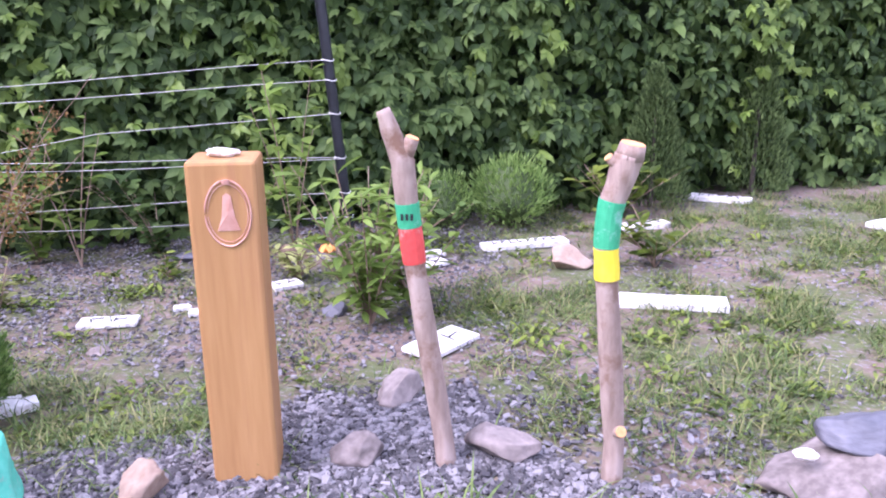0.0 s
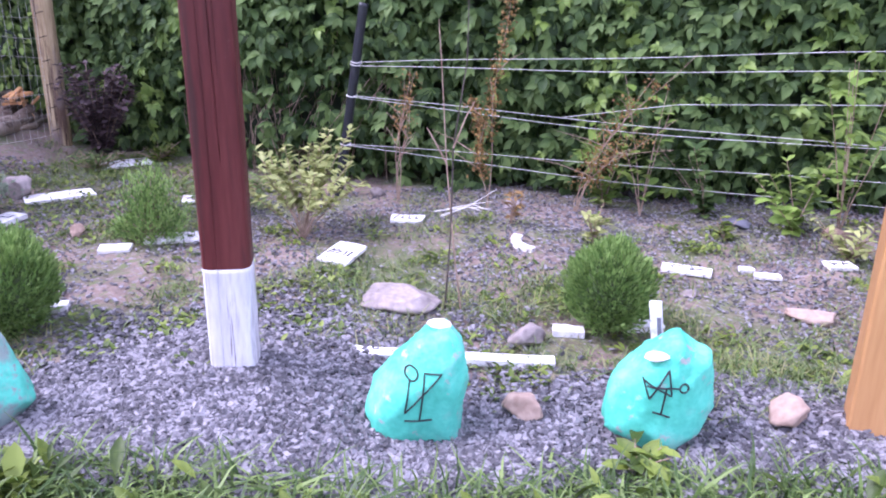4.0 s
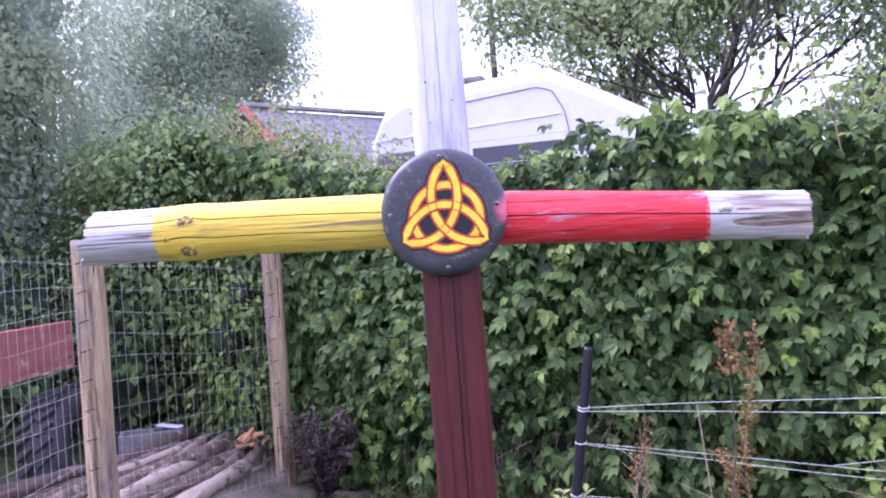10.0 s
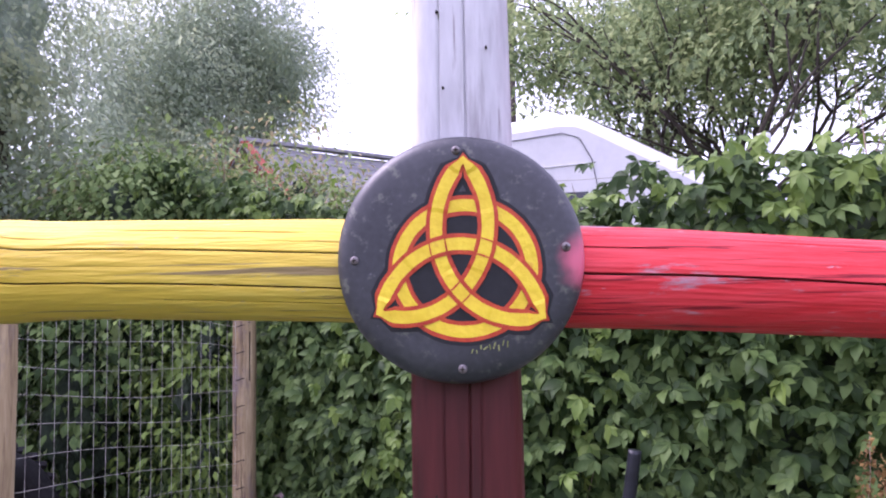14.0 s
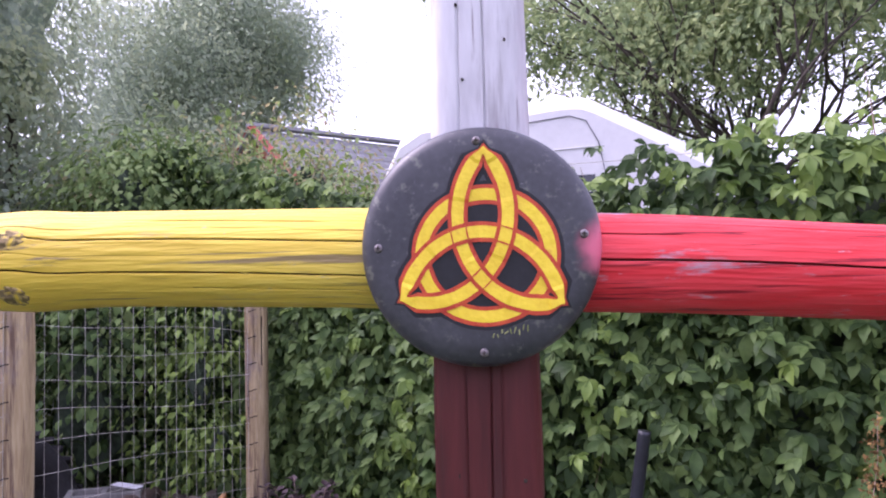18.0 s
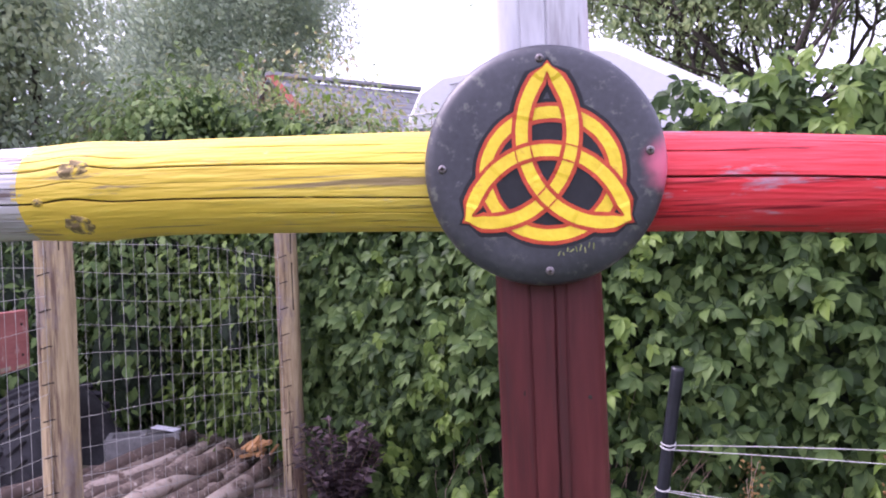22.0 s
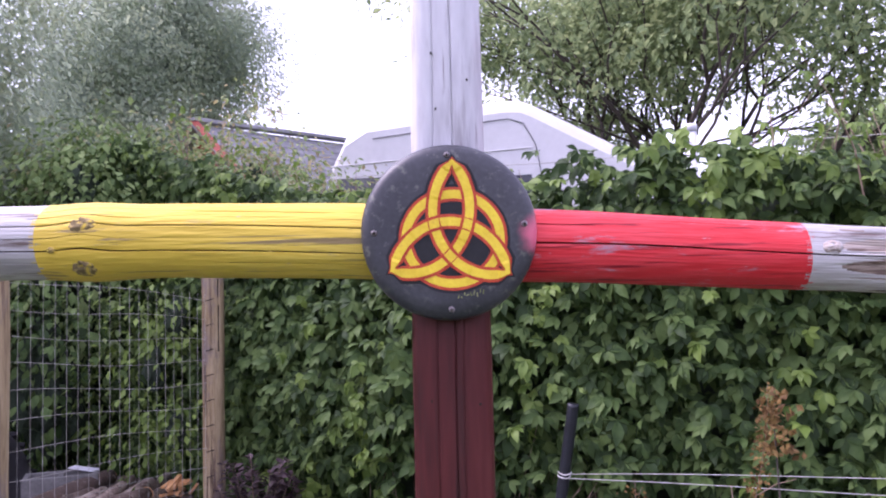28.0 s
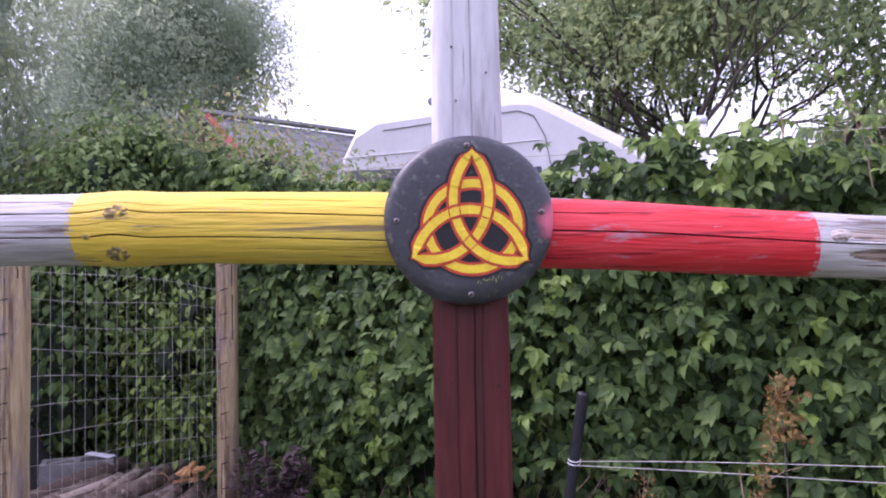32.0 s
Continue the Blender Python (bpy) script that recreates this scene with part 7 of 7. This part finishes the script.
            for q in range(many if i < 2 else many // 4):
                c = r.uniform(lo, hi)
                j = pts[min(8, int(c * 8.5))]
                clump = 0.4 + 0.9 * abs(noise.noise(Vector((c * 9, i, x))))
                P.append((j.x + r.gauss(0, wide) * clump, j.y + r.gauss(0, wide) * clump, hh * c + r.gauss(0, 0.015)))
            for q in range(3):
                b = Buf()
                w = pts[3 + q]
                g = Vector((r.gauss(0, 0.06), r.gauss(0, 0.04), 0.06))
                b.tube([w, w + g, w + g * 1.9 - Vector((0, 0, 0.02))], [0.0022, 0.0016, 0.0008], 5)
                part("side_twig", b, M_TWIG, t)
        P = np.array(P)
        n = len(P)
        D = rng.normal(0, 1, (n, 3))
        s = rng.uniform(0.007, 0.020, n)
        scatter("dry_leaves", LEAF_S_V, LEAF_S_F, frames_of(D, rng.normal(0, 1, (n, 3)), s, s * 0.7), P, M_DEAD, parent=t, label="curled brown dry leaves")
    # thin sapling with a dry seed head, behind the tall painted stone
    t = thing("bare_sapling", (-1.735, 1.525, float(gz(-1.735, 1.525))), "thin bare sapling with a dry brown seed head in gravel", "sapling")
    stem = [(0, 0, -0.02), (0.012, 0.01, 0.25), (-0.008, 0.05, 0.5), (0.010, 0.09, 0.75), (-0.006, 0.12, 0.93), (-0.016, 0.135, 1.04)]
    part("stem", Buf().tube(stem, [0.0034, 0.003, 0.0026, 0.0022, 0.0016, 0.001], 6), M_BARK, t)
    for pts in ([(0.05, 0.02, -0.02), (0.03, 0.0, 0.2), (-0.03, 0.05, 0.45), (-0.075, 0.09, 0.72), (-0.10, 0.11, 0.86)], [(-0.008, 0.05, 0.5), (0.03, 0.06, 0.60), (0.05, 0.07, 0.64)], [(-0.03, 0.05, 0.45), (-0.07, 0.04, 0.52), (-0.10, 0.05, 0.55)]):
        part("side_twig", Buf().tube(pts, np.linspace(0.0032, 0.0012, len(pts)), 5), M_TWIG, t)
    n = 150
    P = np.stack([rng.normal(-0.008, 0.020, n), rng.normal(0.125, 0.02, n), rng.uniform(0.93, 1.06, n)], 1)
    sz = rng.uniform(0.010, 0.024, n)
    scatter("seed_head", LEAF_S_V, LEAF_S_F, frames_of(rng.normal(0, 1, (n, 3)), rng.normal(0, 1, (n, 3)), sz, sz * 0.7), P, M_DEAD, parent=t, label="curled dry brown leaves")


# ---- beyond the hedge ----
def far(az, dist, z=0.0, eye=(-0.712, -0.487)):
    a = radians(az - 2.3)
    return (eye[0] + dist * math.sin(a), eye[1] + dist * math.cos(a), z)


def tree(x, y, h, crown, n, seed, label, trunks=1, low=0.3, leaf=0.14, base=0.0):
    """Tapered trunk, forking limbs and a crown of leaf clumps with gaps."""
    r = random.Random(seed)
    t = thing("tree", (x, y, base), label, "tree")
    b = Buf()
    tips = []

    def limb(p, d, ln, rad, depth):
        q = [Vector(p)]
        for i in range(4):
            d = (d + Vector((r.gauss(0, 0.16), r.gauss(0, 0.16), r.gauss(0.02, 0.1)))).normalized()
            q.append(q[-1] + d * ln / 4)
        b.tube(q, [rad * (1 - 0.11 * i) for i in range(5)], 7)
        if depth == 0:
            tips.extend([q[2], q[3], q[4]])
            return
        if depth < 3:
            tips.append(q[4])
        for i in range(r.choice((2, 3, 3))):
            a = r.uniform(0, 6.28)
            nd = (d + Vector((math.cos(a), math.sin(a), r.uniform(-0.1, 0.4))) * r.uniform(0.45, 0.9)).normalized()
            limb(q[r.choice((3, 4, 4))], nd, ln * r.uniform(0.62, 0.82), rad * 0.55, depth - 1)
    for i in range(trunks):
        a = r.uniform(0, 6.28)
        limb((0.15 * math.cos(a) * (trunks > 1), 0.15 * math.sin(a) * (trunks > 1), -0.1), Vector((0.22 * math.cos(a) * (trunks > 1), 0.22 * math.sin(a) * (trunks > 1), 1)).normalized(), h * 0.36, 0.0165 * h / (1 + 0.3 * (trunks > 1)), 4)
    part("trunk", b, M_BARK, t, "dark trunk with forking limbs", smooth=True)
    T = np.array([list(p) for p in tips])
    T = T[T[:, 2] > low - 0.2]
    m = n // 34
    c = T[rng.integers(0, len(T), m)] + rng.normal(0, crown * 0.55, (m, 3))
    k = rng.integers(0, m, n)
    o = rng.normal(0, 1, (n, 3))
    P = c[k] + o * np.array([0.19, 0.19, 0.11])
    ok = P[:, 2] > low + 0.3 * np.sin(P[:, 0] * 2.1 + seed)
    P, o = P[ok], o[ok]
    m = len(P)
    D = o * np.array([0.6, 0.6, 0.2]) + rng.normal(0, 0.5, (m, 3)) + np.array([0, 0, -0.55])
    s = leaf * rng.uniform(0.6, 1.3, m)
    scatter("crown", LEAF_S_V, LEAF_S_F, frames_of(D, o * 0.5 + rng.normal(0, 0.45, (m, 3)) + np.array([0, 0, 0.9]), s, s * 0.5), P, M_TREE, parent=t, label="leafy green crown in clumps with gaps")
    return t


def leaf_bank(name, pts, radii, n, leaf, label, material=M_TREE, category="trees", core=0.9, trunk=False, inside=M_INNER_SHADE):
    """A far bank of foliage: clumps of leaves round several centres."""
    pts, radii = np.array(pts, float), np.array(radii, float)
    w = (radii[:, 0] * radii[:, 2]) / (radii[:, 0] * radii[:, 2]).sum()
    i = rng.choice(len(pts), n, p=w)
    d = rng.normal(0, 1, (n, 3))
    d /= np.linalg.norm(d, axis=1, keepdims=True)
    m = max(40, n // 48)
    d, i = d[:m], i[:m]
    wob = np.array([1 + 0.42 * noise.noise(Vector(a * 2.5) + Vector((float(k), 0, 0))) + 0.3 * noise.noise(Vector(a * 6)) for a, k in zip(d, i)])
    C = pts[i] + d * radii[i] * (wob * rng.uniform(0.60, 1.12, m))[:, None]
    k = rng.integers(0, m, n)
    o = rng.normal(0, 1, (n, 3))
    P = C[k] + o * leaf * np.array([3.0, 3.0, 1.7])
    P[:, 2] = np.maximum(P[:, 2], 0.05)
    t = thing(name, tuple(pts[0] * np.array([1, 1, 0])), label, category)
    P -= np.array([pts[0][0], pts[0][1], 0])
    dd = o * np.array([0.5, 0.5, 0.15]) + d[k] * 0.3 + rng.normal(0, 0.4, (n, 3)) + np.array([0, 0, -0.8])
    s = leaf * rng.uniform(0.6, 1.35, n)
    scatter("foliage", CREEP_V if leaf > 0.07 else LEAF_S_V, CREEP_F if leaf > 0.07 else LEAF_S_F, frames_of(dd, d[k] * 0.8 + o * 0.2 + rng.normal(0, 0.2, (n, 3)) + np.array([0, 0, 0.7]), s, s * 0.55), P, material, parent=t, label="", smooth=True)
    if trunk:
        r = random.Random(len(pts))
        for p, rr in zip(pts, radii):
            q = Vector((p[0] - pts[0][0], p[1] - pts[0][1], 0))
            top = Vector((q.x + r.gauss(0, 0.2), q.y, p[2]))
            b = Buf().tube([q + Vector((0, 0, -0.1)), q.lerp(top, 0.5) + Vector((r.gauss(0, 0.1), r.gauss(0, 0.1), 0)), top], [0.09, 0.06, 0.02], 8)
            part("trunk", b, M_BARK, t, smooth=True)
    # Filler balls behind the leaves: shade-dark in bushes, haze-pale in tree masses.
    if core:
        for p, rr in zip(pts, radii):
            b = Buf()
            bm = rock_mesh(tuple(rr * core * (1.5 if inside is M_INNER_SHADE else 1.3)), 7, 3, 0.2, 0.0, 4)
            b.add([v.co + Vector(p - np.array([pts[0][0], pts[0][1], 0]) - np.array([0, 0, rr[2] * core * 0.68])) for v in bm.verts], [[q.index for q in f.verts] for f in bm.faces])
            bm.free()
            part("inner_filler", b, inside, t)
    return t


def build_van():
    """A white panel van behind the hedge, seen over it."""
    x, y, _ = far(-32.4, 8.6)
    x, y = x - 0.47 * math.cos(radians(30)), y - 0.47 * math.sin(radians(30))
    g = float(gz(x, y))
    t = thing("van", (x, y, g), "white high-roof panel van parked behind the hedge", "van", 30)
    prof = [(-1.5, 0.45), (-1.48, 1.7), (-1.36, 2.2), (-1.22, 2.48), (-1.02, 2.6), (0.24, 2.71), (0.40, 2.70), (0.50, 2.66), (2.06, 1.78), (2.6, 1.45), (2.95, 1.1), (3.0, 0.45)]
    b = Buf()
    v, f = [], []
    n = len(prof)
    ys = [-0.98, -0.94, -0.86, -0.70, 0.70, 0.86, 0.94, 0.98]
    drop = [0.16, 0.08, 0.03, 0.0, 0.0, 0.03, 0.08, 0.16]
    for yy, dr in zip(ys, drop):
        for px, pz in prof:
            v.append((px, yy, pz - (dr if pz > 1.5 else 0)))
    for i in range(len(ys) - 1):
        for k in range(n):
            k2 = (k + 1) % n
            f.append((i * n + k, (i + 1) * n + k, (i + 1) * n + k2, i * n + k2))
    f.append(tuple(range(n)))
    f.append(tuple((len(ys) - 1) * n + k for k in range(n - 1, -1, -1)))
    part("body", b.add(v, f), M_VAN, t)
    b = Buf()
    b.add([(0.66, -0.69, 2.570), (0.66, 0.69, 2.570), (1.95, 0.69, 1.842), (1.95, -0.69, 1.842)], [(0, 1, 2, 3)])
    for q in range(len(b.v)):
        b.v[q] = (b.v[q][0] + 0.004, b.v[q][1], b.v[q][2] + 0.007)
    # Body white on the glass stands in for its overexposed glare.
    part("windscreen", b, M_VAN, t, "windscreen painted pale for its overexposed glare")
    b = Buf()
    b.add([(-0.35, -0.992, 1.45), (0.55, -0.992, 1.45), (0.5, -0.984, 1.98), (-0.35, -0.984, 1.98)], [(0, 1, 2, 3)])
    part("side_window", b, M_GLASSDK, t, "dark side window")
    b = Buf()
    b.add([(-1.40, -0.992, 1.5), (-0.75, -0.992, 1.5), (-0.75, -0.984, 2.02), (-1.30, -0.984, 2.02)], [(0, 1, 2, 3)])
    part("rear_window", b, M_TRIM, t, "grey rear side window")
    b = Buf()
    b.tube([(-1.36, -0.984, 2.14), (0.5, -0.984, 2.22)], 0.006, 6)
    part("body_crease", b, M_VAN, t)
    b = Buf()
    b.box((0.56, 0.0, 2.645), (0.07, 1.2, 0.03), bev=0.01, ry=30)
    part("roof_bar", b, M_TRIM, t, "dark bar over the windscreen")
    b = Buf()
    b.tube([(-0.95, -0.985, 2.38), (0.30, -0.985, 2.49), (0.44, -0.985, 2.44), (0.54, -0.985, 2.25), (0.60, -0.985, 1.9), (0.63, -0.985, 0.6)], 0.0045, 6)
    part("door_gap", b, M_TRIM, t, "grey door gap line")
    b = Buf()
    b.box((-0.42, -0.5, 2.70), (0.34, 0.4, 0.08), bev=0.03)
    part("roof_vent", b, M_TRIM, t, "dark roof vent")
    b = Buf()
    b.box((1.75, -1.12, 1.52), (0.12, 0.2, 0.3), bev=0.04)
    part("mirror", b, M_TRIM, t)
    for wx in (-0.85, 2.2):
        for wy in (-0.9, 0.9):
            b = Buf()
            b.tube([(wx, wy - 0.1, 0.34), (wx, wy + 0.1, 0.34)], 0.34, 24)
            w = part("wheel", b, M_TYRE, t, smooth=True)
            part("rim", Buf().tube([(wx, wy - 0.105, 0.34), (wx, wy + 0.105, 0.34)], 0.19, 18), M_CHAIN, w)


def build_shed():
    """A red gabled shed with a grey shingle roof, partly hidden by leaves."""
    x, y, g = -9.72, 7.69, -0.05
    t = thing("shed", (x, y, g), "red board shed with a grey shingle roof behind trees", "shed", 83)
    b = Buf()
    b.box((0, 0, 1.3), (4.2, 2.6, 2.6), bev=0.02)
    b.add([(-2.1, -1.3, 2.6), (-2.1, 1.3, 2.6), (-2.1, 0, 3.45)], [(0, 1, 2)])
    b.add([(2.1, -1.3, 2.6), (2.1, 1.3, 2.6), (2.1, 0, 3.45)], [(0, 2, 1)])
    part("wall", b, M_BARN, t)
    roof = new("roof")
    roof.parent = t
    tagged(roof, "grey shingle roof")
    for s in (-1, 1):
        b = Buf()
        for k in range(9):
            q = k / 9
            yy, zz = s * 1.5 * (1 - q), 2.45 + q * 1.03
            b.box((0, yy - s * 0.08, zz + 0.05), (4.6, 0.21, 0.03), bev=0.006, rx=-s * 33)
        part("shingle_course", b, M_ROOF, roof)
    part("ridge", Buf().box((0, 0, 3.54), (4.6, 0.16, 0.05), bev=0.01), M_ROOF, roof)
    part("bargeboard", Buf().tube([(-2.25, -1.45, 2.5), (-2.25, 0, 3.52), (-2.25, 1.45, 2.5)], 0.06, 4), M_BARN, t)


def build_far():
    x, y, _ = far(-25.7, 12.0)
    tree(x, y, 6.6, 0.58, 27500, 3, "broad green tree with dark forking limbs behind the van", 4, 2.9, 0.11, 0.2)
    x, y, _ = far(-18.9, 12.4)
    tree(x, y, 6.6, 0.58, 30000, 9, "green tree with dark forking limbs behind the hedge", 3, 2.9, 0.11, 0.2)
    x, y, _ = far(-10.2, 17.0)
    tree(x, y, 4.6, 0.5, 9000, 17, "smaller green tree in the distance", 2, 1.0, 0.16, 0.25)
    p = lambda az, d, z: far(az, d, z)
    leaf_bank("tree_mass", [p(-59, 13.5, 5.0), p(-55.5, 14, 5.4), p(-63, 12.5, 3.5), p(-61, 12.5, 2.6), p(-53.5, 13.5, 5.1)], [(1.6, 1.2, 2.3), (1.2, 1.2, 2.0), (1.7, 1.2, 2.6), (1.7, 1.2, 1.5), (0.9, 1.0, 1.2)], 105000, 0.066, "tall green trees beyond the garden, haze painted into their leaves", M_TREE_HAZE, core=0.72, trunk=True, inside=M_HAZE_IN)
    leaf_bank("tree_mass", [p(-71, 7.5, 2.6), p(-68, 7.2, 3.4), p(-76, 7, 3.0), p(-65.5, 7.8, 2.0), p(-82, 6.5, 3), p(-70, 7.2, 1.4)], [(0.9, 0.7, 1.6), (0.8, 0.6, 1.5), (0.9, 0.8, 1.8), (0.6, 0.5, 0.8), (1.2, 0.8, 2), (0.8, 0.6, 1.0)], 80000, 0.054, "tall creeper-covered trees beyond the wire fence", M_TREE_HAZE, core=0.72, trunk=True, inside=M_HAZE_IN)
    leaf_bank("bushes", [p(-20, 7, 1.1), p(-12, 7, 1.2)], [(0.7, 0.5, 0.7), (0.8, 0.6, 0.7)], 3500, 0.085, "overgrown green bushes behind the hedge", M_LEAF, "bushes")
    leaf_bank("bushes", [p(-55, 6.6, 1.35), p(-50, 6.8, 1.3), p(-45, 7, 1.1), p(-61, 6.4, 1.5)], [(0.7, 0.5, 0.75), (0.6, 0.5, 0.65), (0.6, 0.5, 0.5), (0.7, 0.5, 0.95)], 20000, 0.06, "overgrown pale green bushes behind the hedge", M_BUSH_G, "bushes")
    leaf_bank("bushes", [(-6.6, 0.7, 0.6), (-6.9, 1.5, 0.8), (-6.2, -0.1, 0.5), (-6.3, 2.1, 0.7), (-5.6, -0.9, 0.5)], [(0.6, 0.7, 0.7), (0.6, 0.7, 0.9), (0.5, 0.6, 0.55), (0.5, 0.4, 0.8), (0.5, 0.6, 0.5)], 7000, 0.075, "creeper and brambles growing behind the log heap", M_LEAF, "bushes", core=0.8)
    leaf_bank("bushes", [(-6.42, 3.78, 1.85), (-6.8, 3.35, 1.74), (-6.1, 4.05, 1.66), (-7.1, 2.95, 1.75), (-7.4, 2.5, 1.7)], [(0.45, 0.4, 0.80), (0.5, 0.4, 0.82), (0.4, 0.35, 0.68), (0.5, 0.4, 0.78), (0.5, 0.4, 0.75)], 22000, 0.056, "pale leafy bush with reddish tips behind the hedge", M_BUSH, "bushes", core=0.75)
    leaf_bank("creeper", [(-5.42, 2.32, 0.85), (-5.25, 2.36, 1.15), (-5.15, 2.3, 0.55)], [(0.3, 0.16, 0.35), (0.25, 0.14, 0.3), (0.22, 0.12, 0.22)], 1000, 0.052, "young creeper hanging behind the wire fence", M_LEAF_Y, "creeper", core=0.5)
    # a line of woods that closes the distance
    pts, rad = [], []
    r = random.Random(5)
    for az in range(-180, 180, 9):
        if -66 < az < 8:
            pts.append(far(az, 60, 0.3))
            rad.append((4.5, 3.0, 3.2))
        else:
            pts.append(far(az, r.uniform(26, 32), 2.0))
            rad.append((3.2, 2.5, r.uniform(3.5, 5.5)))
    leaf_bank("far_woods", pts, rad, 9000, 0.5, "distant woods all round the garden", M_TREE, "woods")
    # utility pole
    x, y, _ = far(-37.2, 16)
    t = thing("utility_pole", (x, y, float(gz(x, y))), "dark wooden utility pole behind the van", "pole")
    part("shaft", Buf().tube([(0, 0, -0.2), (0, 0, 8.5)], [0.075, 0.06], 12), M_BARK, t, smooth=True)


build_ground()
build_cross()
build_painted_stones()
build_row()
build_stones()
build_boards()
build_cord_fence()
build_wire_fence()
build_woodpile()
build_shrubs()
build_van()
build_shed()
build_far()
build_backfence()
build_hedge()
build_grass()
build_chips()
